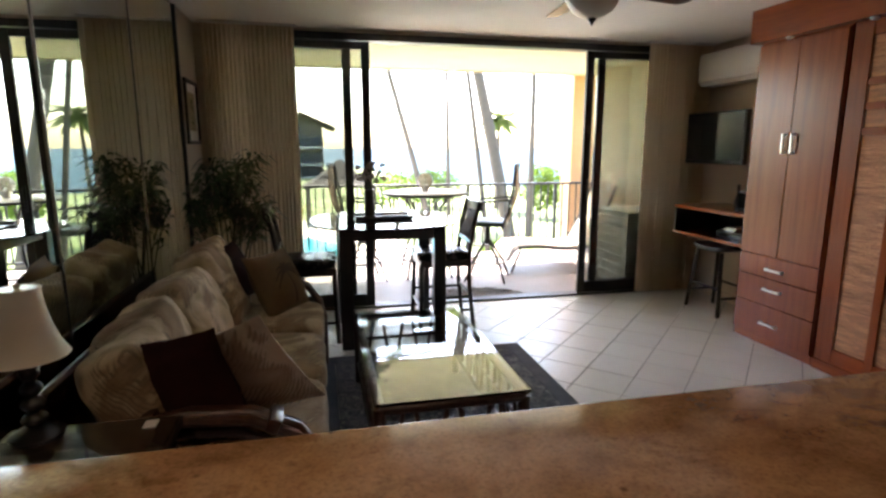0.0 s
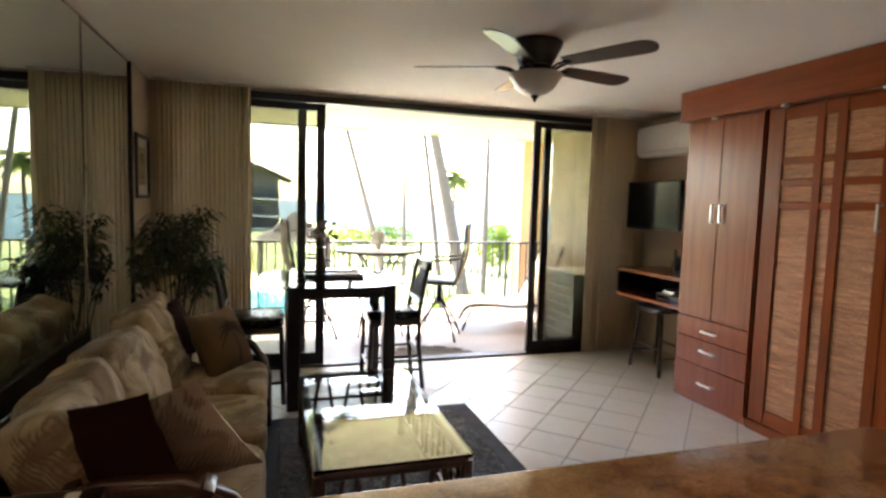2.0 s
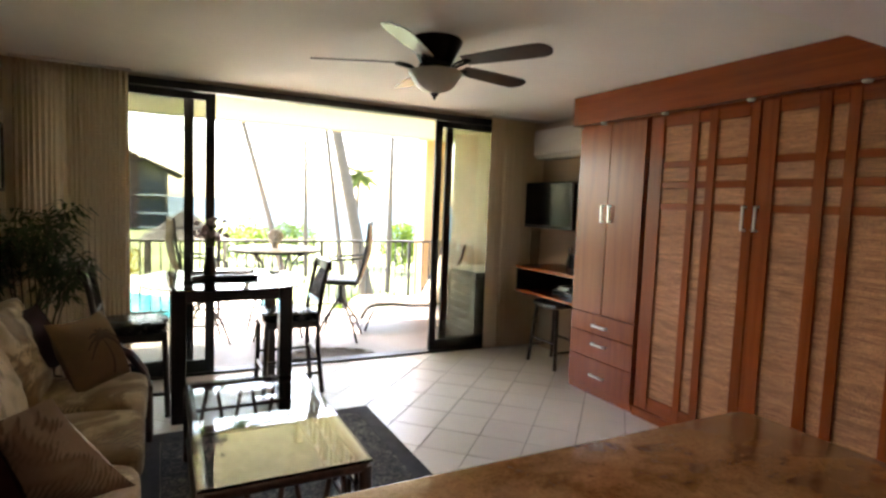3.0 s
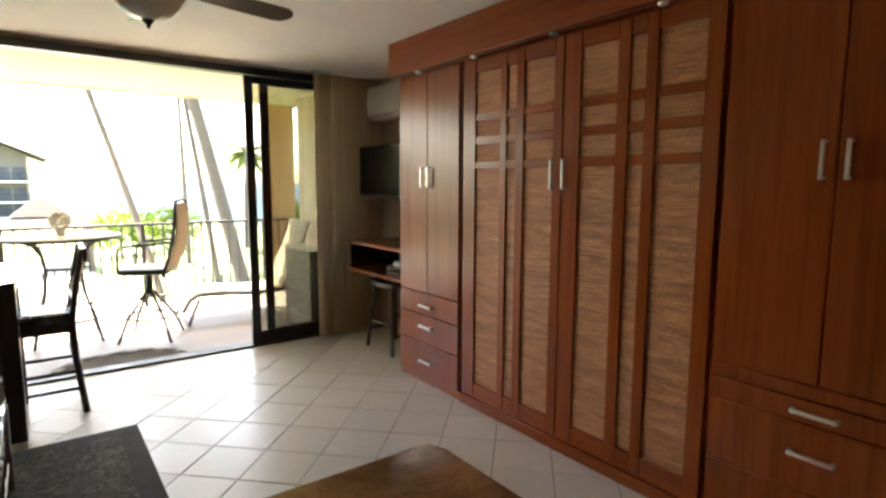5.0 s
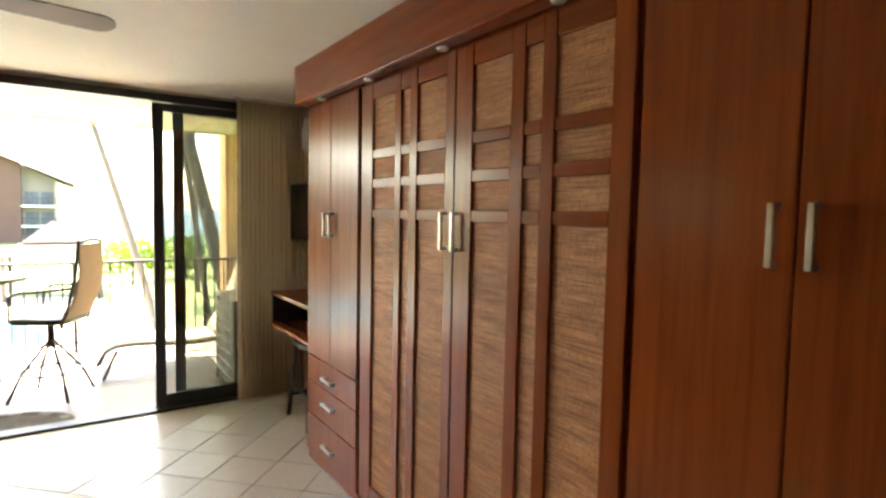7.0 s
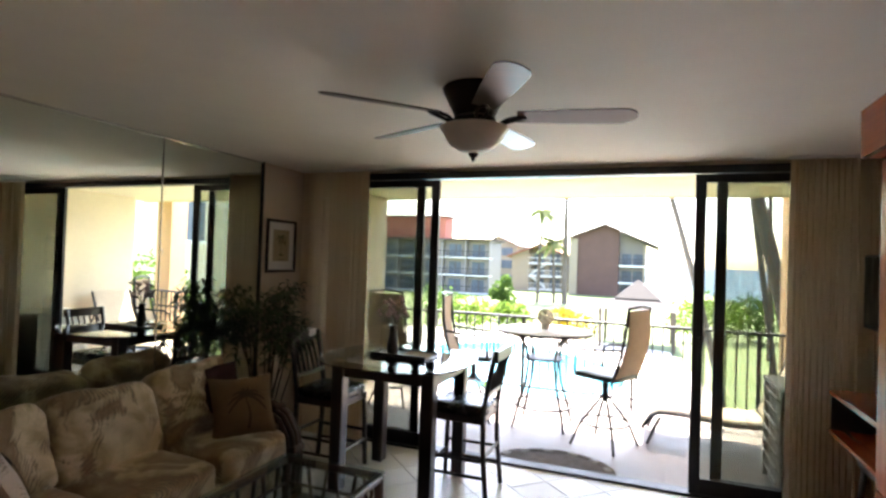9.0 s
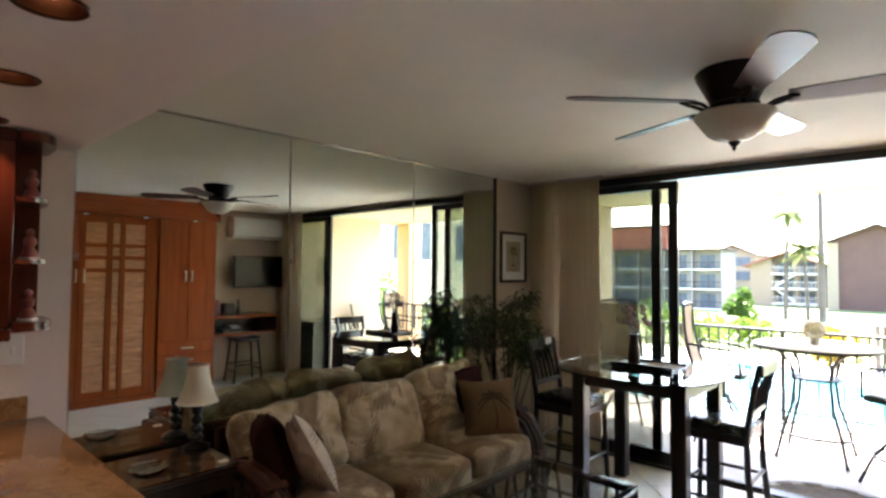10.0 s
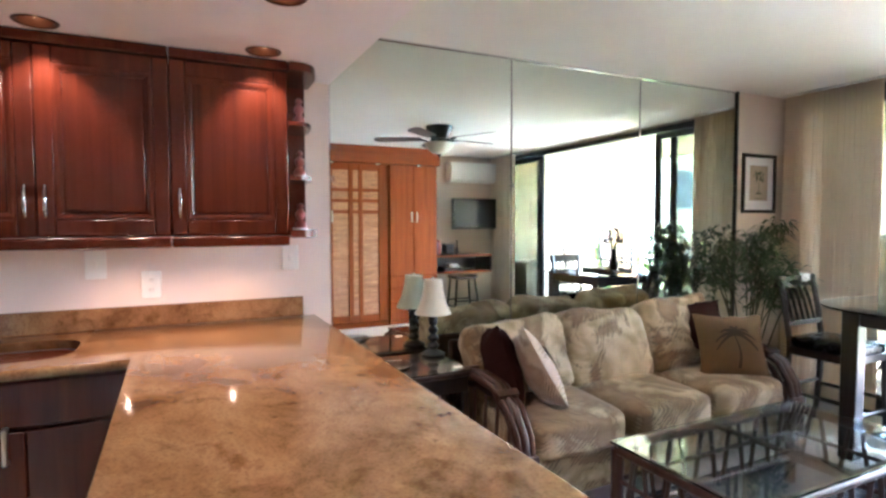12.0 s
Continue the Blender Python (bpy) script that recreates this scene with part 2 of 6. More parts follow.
c = mixc(nt, c, ramp(nt, warp.outputs["Fac"], [(0.0, (0.58, 0.53, 0.5)), (0.5, (1.05, 1.03, 1))]), 0.8, 'MULTIPLY')
nt.links.new(c, p.inputs["Base Color"])
p.inputs["Roughness"].default_value = 0.6
bump(nt, p, reeds, 0.5, 0.004)
M["reed"] = m

# sofa fabric: cream ground with soft brown and sage leaves, fringed like palm fronds
def tropical(name, seed, ground=(0.62, 0.50, 0.33), brown=(0.20, 0.120, 0.060), sage=(0.35, 0.27, 0.15), dark=(0.07, 0.048, 0.034)):
    m, nt, p = mat_new(name)
    v = coords(nt, (1, 1, 1), (0.3 * seed, 0.5, 0.7 * seed))
    a = noise_tex(nt, v, 2.7, 3, 0.5, 1.6)
    b = noise_tex(nt, coords(nt, (1, 1, 1), (1.1, 0.2 * seed, 0.4)), 4.5, 3, 0.55, 1.2)
    w = nt.nodes.new("ShaderNodeTexWave")
    w.inputs["Scale"].default_value, w.inputs["Distortion"].default_value, w.inputs["Detail"].default_value = 22, 5.0, 1.0
    nt.links.new(v, w.inputs["Vector"])
    c = mixc(nt, ground, sage, ramp(nt, b, [(0.42, (0, 0, 0)), (0.62, (1, 1, 1))]))
    c = mixc(nt, c, brown, ramp(nt, a, [(0.47, (0, 0, 0)), (0.56, (0.85, 0.85, 0.85)), (0.70, (0.55, 0.55, 0.55))]))
    edge = ramp(nt, a, [(0.44, (0, 0, 0)), (0.50, (1, 1, 1)), (0.60, (0, 0, 0))])
    rib = ramp(nt, w.outputs["Fac"], [(0.45, (0, 0, 0)), (0.8, (0.6, 0.6, 0.6))])
    c = mixc(nt, c, dark, mixc(nt, edge, rib, 1.0, 'MULTIPLY'))
    weave = noise_tex(nt, v, 260, 2)
    c = mixc(nt, c, ramp(nt, weave, [(0.3, (0.82, 0.82, 0.82)), (0.7, (1.1, 1.1, 1.1))]), 0.7, 'MULTIPLY')
    nt.links.new(c, p.inputs["Base Color"])
    p.inputs["Roughness"].default_value = 0.85
    p.inputs["Sheen Weight"].default_value = 0.15
    bump(nt, p, weave, 0.25, 0.003)
    return m


M["sofa_fabric"] = tropical("tropical_leaf_fabric", 1, (0.62, 0.49, 0.31), (0.22, 0.132, 0.066), (0.38, 0.29, 0.155), (0.055, 0.036, 0.021))
M["pillow_palm"] = tropical("pale_palm_pillow_fabric", 4, (0.60, 0.48, 0.37), (0.34, 0.22, 0.15), (0.52, 0.40, 0.29))
M["pillow_tan"] = plain("tan_pillow_fabric", (0.18, 0.112, 0.050), 0.85, var=0.15, scale=30, bump_s=0.3, bump_scale=300)
M["pillow_print"] = plain("brown_palm_print", (0.07, 0.042, 0.020), 0.85, var=0.2, scale=30, bump_s=0.3, bump_scale=300)
M["pillow_dark"] = plain("maroon_pillow_fabric", (0.034, 0.011, 0.010), 0.9, var=0.25, scale=20, bump_s=0.3, bump_scale=300, spec=0.1)

# rug
m, nt, p = mat_new("patterned_rug")
v = coords(nt)
vo = nt.nodes.new("ShaderNodeTexVoronoi")
vo.feature = 'SMOOTH_F1'
vo.inputs["Scale"].default_value = 9
nt.links.new(v, vo.inputs["Vector"])
a = noise_tex(nt, v, 26, 3, 0.6, 1.5)
c = ramp(nt, a, [(0.38, (0.035, 0.040, 0.050)), (0.5, (0.085, 0.090, 0.098)), (0.64, (0.20, 0.20, 0.185))])
c = mixc(nt, c, ramp(nt, vo.outputs["Distance"], [(0.12, (0.55, 0.56, 0.6)), (0.3, (1, 1, 1)), (0.5, (0.6, 0.6, 0.62))]), 0.8, 'MULTIPLY')
nt.links.new(c, p.inputs["Base Color"])
p.inputs["Roughness"].default_value = 0.95
bump(nt, p, noise_tex(nt, v, 300, 2), 0.5, 0.004)
M["rug"] = m
M["rug_border"] = plain("dark_rug_border", (0.060, 0.064, 0.075), 0.95, var=0.35, scale=60, bump_s=0.5, bump_scale=300)

# curtain cloth, a little translucent
def curtain_mat(name, color):
    m, nt, p = mat_new(name)
    v = coords(nt)
    weave = noise_tex(nt, coords(nt, (60, 60, 4)), 3, 3)
    c = ramp(nt, weave, [(0.3, tuple(k * 0.95 for k in color)), (0.7, tuple(k * 1.03 for k in color))])
    nt.links.new(c, p.inputs["Base Color"])
    p.inputs["Roughness"].default_value = 0.85
    tl = nt.nodes.new("ShaderNodeBsdfTranslucent")
    nt.links.new(c, tl.inputs[0])
    mx = nt.nodes.new("ShaderNodeMixShader")
    mx.inputs[0].default_value = 0.50
    out = [n for n in nt.nodes if n.type == 'OUTPUT_MATERIAL'][0]
    nt.links.new(p.outputs[0], mx.inputs[1])
    nt.links.new(tl.outputs[0], mx.inputs[2])
    nt.links.new(mx.outputs[0], out.inputs[0])
    return m


M["curtain"] = curtain_mat("beige_curtain_cloth", (0.84, 0.72, 0.58))

# outdoors
def foliage(name, color, var=0.5):
    """Leaves that also let light through from behind."""
    m = plain(name, color, 0.8, var=var, scale=3.0, bump_s=0, spec=0.08)
    nt = m.node_tree
    p = [n for n in nt.nodes if n.type == 'BSDF_PRINCIPLED'][0]
    out = [n for n in nt.nodes if n.type == 'OUTPUT_MATERIAL'][0]
    tl = nt.nodes.new("ShaderNodeBsdfTranslucent")
    tl.inputs[0].default_value = (*(min(1, c * 1.9) for c in color), 1)
    mx = nt.nodes.new("ShaderNodeMixShader")
    mx.inputs[0].default_value = 0.45
    nt.links.new(p.outputs[0], mx.inputs[1])
    nt.links.new(tl.outputs[0], mx.inputs[2])
    nt.links.new(mx.outputs[0], out.inputs[0])
    return m


M["grass"] = plain("lawn_grass", (0.085, 0.115, 0.034), 0.9, var=0.3, scale=1.2, bump_s=0.5, bump_scale=8)
M["hedge"] = foliage("hedge_leaves", (0.070, 0.115, 0.016))
M["hedge_dark"] = foliage("shrub_leaves", (0.045, 0.080, 0.016))
M["yellow_leaf"] = foliage("yellow_shrub_leaves", (0.17, 0.13, 0.012))
M["pink_flower"] = foliage("pink_blossom", (0.30, 0.04, 0.10))
M["palm_leaf"] = foliage("palm_frond", (0.085, 0.105, 0.040))
M["trunk"] = plain("palm_bark", (0.095, 0.072, 0.055), 0.9, var=0.25, scale=6, bump_s=0.6, bump_scale=20)
M["paving"] = plain("pale_paving", (0.52, 0.475, 0.41), 0.8, var=0.1, scale=1.5)
M["brick_brown"] = plain("brown_shingle_wall", (0.085, 0.043, 0.031), 0.85, var=0.18, scale=3, bump_s=0.4, bump_scale=12)
M["stucco_grey"] = plain("grey_stucco", (0.20, 0.175, 0.155), 0.85, var=0.08, scale=1.0)
M["stucco_cream"] = plain("cream_building_stucco", (0.24, 0.19, 0.135), 0.85, var=0.08, scale=1.0)
M["stucco_wing"] = plain("pale_cream_stucco", (0.50, 0.43, 0.32), 0.85, var=0.06, scale=1.0)
M["red_wall"] = plain("rust_red_wall", (0.30, 0.095, 0.055), 0.85, var=0.12, scale=1.0)
M["roof"] = plain("brown_roof_shingle", (0.070, 0.050, 0.040), 0.9, var=0.2, scale=3.0, bump_s=0.4, bump_scale=10)
M["gazebo_roof"] = plain("weathered_shake_roof", (0.020, 0.016, 0.0145), 0.9, var=0.2, scale=4.0, bump_s=0.4, bump_scale=10)
M["rust_roof"] = plain("rust_brown_shingle", (0.20, 0.085, 0.055), 0.9, var=0.2, scale=3.0, bump_s=0.4, bump_scale=10)
# far panes: reflected sky is put into the base colour, gloss kept low
M["far_glass"] = plain("far_window_sky_tint", (0.085, 0.10, 0.12), 0.3, var=0.3, scale=2.0, bump_s=0, spec=0.15)
M["slab"] = plain("white_balcony_slab", (0.62, 0.60, 0.56), 0.8, var=0.05)
m, nt, p = mat_new("pool_water")
v = coords(nt)
nt.links.new(ramp(nt, noise_tex(nt, v, 1.6, 3), [(0.3, (0.02, 0.24, 0.36)), (0.7, (0.05, 0.36, 0.46))]), p.inputs["Base Color"])
p.inputs["Roughness"].default_value = 0.05
bump(nt, p, noise_tex(nt, v, 5, 3), 0.15, 0.05)
M["pool"] = m
m, nt, p = mat_new("sea_water")
v = coords(nt, (1, 0.4, 1))
nt.links.new(ramp(nt, noise_tex(nt, v, 0.02, 4), [(0.3, (0.006, 0.028, 0.050)), (0.7, (0.012, 0.042, 0.068))]), p.inputs["Base Color"])
p.inputs["Roughness"].default_value = 0.5
p.inputs["Specular IOR Level"].default_value = 0.03
bump(nt, p, noise_tex(nt, v, 0.6, 4), 0.4, 0.3)
M["sea"] = m

# ---------- mesh helpers ----------
def box(bm, x0, x1, y0, y1, z0, z1, b=0.0, seg=1):
    r = bmesh.ops.create_cube(bm, size=1.0)
    vs = r["verts"]
    for q in vs:
        q.co = Vector(((x0 + x1) / 2 + q.co.x * (x1 - x0), (y0 + y1) / 2 + q.co.y * (y1 - y0), (z0 + z1) / 2 + q.co.z * (z1 - z0)))
    if b > 0:
        es = list({e for q in vs for e in q.link_edges})
        bmesh.ops.bevel(bm, geom=es, offset=b, segments=seg, affect='EDGES', profile=0.6)
    return bm


def B(x0, x1, y0, y1, z0, z1, b=0.0, seg=1):
    return box(bmesh.new(), x0, x1, y0, y1, z0, z1, b, seg)


def rod(bm, pts, r, seg=8, r_end=None, closed=False):
    """A round bar along a line of points."""
    pts = [Vector(q) for q in pts]
    n = len(pts)
    rings = []
    up = None
    for i, q in enumerate(pts):
        a = pts[i - 1] if (i > 0 or closed) else q
        c = pts[(i + 1) % n] if (i < n - 1 or closed) else q
        d = (c - a).normalized()
        if up is None:
            up = d.orthogonal().normalized()
        else:
            up = (up - d * up.dot(d)).normalized()
        side = d.cross(up)
        rr = r if r_end is None else r + (r_end - r) * i / max(1, n - 1)
        rings.append([bm.verts.new(q + (up * math.cos(2 * math.pi * k / seg) + side * math.sin(2 * math.pi * k / seg)) * rr) for k in range(seg)])
    for i in range(n if closed else n - 1):
        A, C = rings[i], rings[(i + 1) % n]
        for k in range(seg):
            bm.faces.new((A[k], A[(k + 1) % seg], C[(k + 1) % seg], C[k]))
    if not closed:
        bm.faces.new(rings[0][::-1])
        bm.faces.new(rings[-1])
    return bm


def Rod(pts, r, seg=8, r_end=None, closed=False):
    return rod(bmesh.new(), pts, r, seg, r_end, closed)


def lathe(bm, prof, at=(0, 0, 0), seg=24, hollow=False):
    """A turned body: profile of (radius, height)."""
    rings = []
    for r, z in prof:
        if r < 1e-5:
            rings.append([bm.verts.new((at[0], at[1], at[2] + z))])
        else:
            rings.append([bm.verts.new((at[0] + r * math.cos(2 * math.pi * k / seg), at[1] + r * math.sin(2 * math.pi * k / seg), at[2] + z)) for k in range(seg)])
    for A, C in zip(rings, rings[1:] + rings[:1] * hollow):
        for k in range(seg):
            a0, a1 = A[k % len(A)], A[(k + 1) % len(A)]
            c0, c1 = C[k % len(C)], C[(k + 1) % len(C)]
            f = [a0] + ([a1] if a1 is not a0 else []) + ([c1] if c1 is not c0 else []) + [c0]
            if len(f) > 2:
                bm.faces.new(f)
    for R in (rings[0], rings[-1]):
        if len(R) > 2 and not hollow:
            bm.faces.new(R)
    return bm


def Lathe(prof, at=(0, 0, 0), seg=24, hollow=False):
    """hollow: the profile is a closed loop, a ring or a shell."""
    return lathe(bmesh.new(), prof, at, seg, hollow)


def prism(bm, outline, z0, z1):
    """A flat outline (x, y) raised from z0 to z1."""
    lo = [bm.verts.new((x, y, z0)) for x, y in outline]
    hi = [bm.verts.new((x, y, z1)) for x, y in outline]
    n = len(outline)
    bm.faces.new(lo[::-1])
    bm.faces.new(hi)
    for k in range(n):
        bm.faces.new((lo[k], lo[(k + 1) % n], hi[(k + 1) % n], hi[k]))
    return bm


def rounded(x0, x1, y0, y1, r, seg=8):
    out = []
    for cx, cy, a0 in ((x1 - r, y1 - r, 0), (x0 + r, y1 - r, 90), (x0 + r, y0 + r, 180), (x1 - r, y0 + r, 270)):
        for k in range(seg + 1):
            a = radians(a0 + 90 * k / seg)
            out.append((cx + r * math.cos(a), cy + r * math.sin(a)))
    return out


def soft_block(sx, sy, sz, power=5.0, cuts=9, wrinkle=0.012, seed=0, crown=0.0):
    """A stuffed cushion: rounded block with a crown and soft wrinkles, about its middle."""
    bm = bmesh.new()
    bmesh.ops.create_cube(bm, size=2.0)
    bmesh.ops.subdivide_edges(bm, edges=bm.edges[:], cuts=cuts, use_grid_fill=True)
    for q in bm.verts:
        c = q.co.copy()
        k = (abs(c.x) ** power + abs(c.y) ** power + abs(c.z) ** power) ** (1 / power)
        c = c / max(k, 1e-6)
        bulge = 1 + crown * (1 - c.x * c.x) * (1 - c.y * c.y)
        w = Vector((c.x * sx / 2, c.y * sy / 2, c.z * sz / 2 * bulge))
        nn = noise.noise(w * 5 + Vector((seed * 3.1, seed, 0))) + 0.5 * noise.noise(w * 13 + Vector((seed, 7, seed)))
        q.co = w + c.normalized() * nn * wrinkle
    bmesh.ops.recalc_face_normals(bm, faces=bm.faces[:])
    return bm


def throw_pillow(s, t, seed=0):
    """A square throw pillow, thin at the seam, with pulled-out corners."""
    bm = bmesh.new()
    n = 14
    for sgn in (1, -1):
        grid = {}
        for i in range(n + 1):
            for j in range(n + 1):
                u, v2 = i / n * 2 - 1, j / n * 2 - 1
                h = (max(0, 1 - u * u) * max(0, 1 - v2 * v2)) ** 0.45
                pinch = 1 - 0.09 * (1 - abs(u) ** 2 * abs(v2) ** 2) + 0.035 * noise.noise(Vector((u * 3 + seed * 5, v2 * 3, 4.0)))
                nn = noise.noise(Vector((u * 2.2 + seed, v2 * 2.2, sgn)))
                grid[i, j] = bm.verts.new((u * s / 2 * pinch, v2 * s / 2 * pinch, sgn * t / 2 * h * (1 + 0.12 * nn)))
        for i in range(n):
            for j in range(n):
                f = (grid[i, j], grid[i + 1, j], grid[i + 1, j + 1], grid[i, j + 1])
                bm.faces.new(f if sgn > 0 else f[::-1])
    bmesh.ops.remove_doubles(bm, verts=bm.verts[:], dist=1e-4)
    return bm


def moved(bm, m):
    bm.transform(m)
    return bm


# ---------- object helpers ----------
def mesh_of(name, bm, material, smooth=True, angle=38):
    bmesh.ops.recalc_face_normals(bm, faces=bm.faces[:])
    me = bpy.data.meshes.new(name)
    bm.to_mesh(me)
    bm.free()
    me.materials.append(M[material] if isinstance(material, str) else material)
    if smooth:
        me.polygons.foreach_set("use_smooth", [True] * len(me.polygons))
        me.set_sharp_from_angle(angle=radians(angle))
    return me


def world_of(ob):
    m = ob.matrix_basis.copy()
    while ob.parent:
        ob = ob.parent
        m = ob.matrix_basis @ m
    return m


def thing(name, at, label, category, group="", rz=0):
    ob = new(name)
    ob.empty_display_size = 0.1
    ob.matrix_basis = pose(*at, 0, 0, rz)
    return tagged(ob, label, category, group)


def part(name, bm, material, parent, label="", local=False, smooth=True, shadow=True):
    """One mesh object under a thing or part; the bmesh is in world metres unless local."""
    if not local:
        bm.transform(world_of(parent).inverted())
    ob = new(name, mesh_of(name, bm, material, smooth))
    ob.parent = parent
    if label:
        ob["label"] = label
    if not shadow:
        ob.visible_shadow = False
    return ob


def solid(name, bm, material, label, category, kind="", at=None, smooth=True):
    """A one-piece thing or piece of the setting, in world metres."""
    if at:
        bm.transform(Matrix.Translation(-Vector(at)))
    ob = new(name, mesh_of(name, bm, material, smooth))
    if at:
        ob.matrix_basis = Matrix.Translation(at)
    return tagged(ob, label, category, "", kind)


# ---------- the large structure ----------
XL, XR, YW, ZC, ZS = -1.03, 3.65, 4.90, 2.42, 2.13   # left wall, right wall, window wall, ceiling, soffit
XM = -1.055   # mirror wall of the living room
GROUND = -3.2


def clip_poly(poly, x0, x1, y0, y1):
    for axis, lim, keep_less in ((0, x0, False), (0, x1, True), (1, y0, False), (1, y1, True)):
        out = []
        for k, a in enumerate(poly):
            b = poly[(k + 1) % len(poly)]
            ia = (a[axis] <= lim) if keep_less else (a[axis] >= lim)
            ib = (b[axis] <= lim) if keep_less else (b[axis] >= lim)
            if ia:
                out.append(a)
            if ia != ib:
                t = (lim - a[axis]) / (b[axis] - a[axis])
                out.append((a[0] + t * (b[0] - a[0]), a[1] + t * (b[1] - a[1])))
        poly = out
        if len(poly) < 3:
            return []
    return poly


floor = solid("floor", B(XL - 0.1, XR + 0.1, -2.4, YW + 0.10, -0.15, -0.006), "grout", "white ceramic tile floor laid diagonally with grey grout", "floor", "structure")
solid("ceiling", B(XL - 0.1, XR + 0.1, 1.09, YW + 0.12, ZC, ZC + 0.15), "ceiling", "cream painted living room ceiling", "ceiling", "structure")

# kitchen soffit with round holes for the downlights
bm = bmesh.new()
box(bm, XL - 0.1, XR + 0.1, -2.4, 1.09, ZS + 0.12, ZC + 0.15)
ys = [-2.4, -0.19, 0.01, 0.55, 0.80, 1.09]
holes = [(lx, ly) for lx, ly in DOWNLIGHTS]
cells = sorted({XL - 0.1, XR + 0.1} | {q for lx, ly in holes for q in (lx - 0.1, lx + 0.1)})
for xa, xb in zip(cells, cells[1:]):
    for ya, yb in zip(ys, ys[1:]):
        hit = [h for h in holes if xa - 1e-3 < h[0] < xb and ya < h[1] < yb]
        corner = [(xa, ya), (xb, ya), (xb, yb), (xa, yb)]
        if not hit:
            bm.faces.new([bm.verts.new((x, y, ZS)) for x, y in corner])
        else:
            cx, cy = hit[0]
            N = 32
            inner, outer = [], []
            for k in range(N):
                a = 2 * math.pi * (k + 0.5) / N
                c, s = math.cos(a), math.sin(a)
                tx = ((xb if c > 0 else xa) - cx) / c
                ty = ((yb if s > 0 else ya) - cy) / s
                t = min(abs(tx), abs(ty))
                outer.append(bm.verts.new((cx + c * t, cy + s * t, ZS)))
                inner.append(bm.verts.new((cx + c * 0.062, cy + s * 0.062, ZS)))
            for k in range(N):
                bm.faces.new((outer[k], outer[(k + 1) % N], inner[(k + 1) % N], inner[k]))
            for x, y in corner:
                near = sorted(outer, key=lambda q: (q.co.x - x) ** 2 + (q.co.y - y) ** 2)[:2]
                bm.faces.new((bm.verts.new((x, y, ZS)), near[0], near[1]))
box(bm, XL - 0.1, XR + 0.1, 1.075, 1.09, ZS + 0.0005, ZC + 0.1)
solid("ceiling_soffit", bm, "soffit", "lowered pale plaster soffit over the kitchen with recessed downlights", "ceiling", "structure", smooth=False)

solid("wall_left", B(XL - 0.12, XM - 0.014, 1.09, YW + 0.10, -0.1, ZC + 0.05), "wall", "beige painted wall behind the mirrors", "wall", "structure")
solid("wall_kitchen", B(XL - 0.12, XL, -2.4, 1.085, -0.1, ZC + 0.05), "kitchen_wall", "pale pink painted kitchen wall", "wall", "structure")
solid("wall_corner", B(XM - 0.013, XM + 0.012, 4.335, YW, 0, ZC), "wall", "beige painted wall strip beside the curtain", "wall", "structure")
solid("wall_back", B(XL - 0.12, XR + 0.12, -2.52, -2.4, -0.1, ZC + 0.05), "wall", "plain beige wall behind the kitchen", "wall", "structure")
solid("wall_right", B(XR, XR + 0.12, -2.4, YW + 0.10, -0.1, ZC + 0.05), "wall", "beige painted wall of the desk niche", "wall", "structure")
solid("wall_entry", B(3.05, XR, -2.4, 0.495, -0.1, ZC), "wall", "cream painted wall end beside the wardrobe", "wall", "structure")
solid("wall_window_left", B(XM + 0.012, -0.90, YW, YW + 0.12, -0.1, ZC), "wall", "beige wall beside the sliding door", "wall", "structure")
solid("wall_window_right", B(3.45, XR, YW, YW + 0.12, -0.1, ZC), "wall", "beige wall beside the sliding door", "wall", "structure")
solid("wall_window_head", B(-0.90, 3.45, YW + 0.01, YW + 0.11, 2.395, ZC), "wall", "narrow beige wall strip over the sliding door", "wall", "structure")
solid("trim_mirror", B(XM - 0.013, XM + 0.016, 4.316, 4.334, 0.0, ZC), "bronze", "dark metal strip at the end of the mirror wall", "trim", "structure")
solid("baseboard", B(XR - 0.015, XR, 3.64, YW, 0, 0.08, 0.003), "wall", "beige painted baseboard", "baseboard", "structure")

# mirrored wall: three sheets with chrome channels, hung a touch out of line with the wall
joints = [1.09, 2.235, 3.305, 4.313]
for ya, yb in zip(joints, joints[1:]):
    ymid = (ya + yb) / 2
    skew = Matrix.Translation((XM, ymid, 0)) @ Matrix.Rotation(radians(-0.35), 4, 'Z') @ Matrix.Translation((-XM, -ymid, 0))
    t = thing("wall_mirror", (XM, ymid, 0), "tall frameless mirror sheet with slim chrome edge strip", "mirror", "mirror wall")
    part("mirror_sheet", moved(B(XM - 0.007, XM, ya + 0.004, yb - 0.004, 0.03, ZC - 0.012), skew), "mirror", t, smooth=False)
    part("edge_strip", B(XM - 0.012, XM + 0.009, ya + 0.0005, ya + 0.0065, 0.03, ZC - 0.005), "chrome", t, "thin chrome strip")
    part("top_channel", B(XM - 0.012, XM + 0.008, ya + 0.007, yb - 0.004, ZC - 0.011, ZC - 0.002), "chrome", t, "thin chrome channel")
    part("bottom_channel", B(XM - 0.012, XM + 0.011, ya + 0.007, yb - 0.004, 0.0, 0.029), "chrome", t, "thin chrome channel")
    for cz in (0.62, 1.62):
        part("mirror_clip", B(XM - 0.011, XM + 0.011, ya + 0.0068, ya + 0.026, cz, cz + 0.03, 0.002), "chrome", t, "small chrome clip")

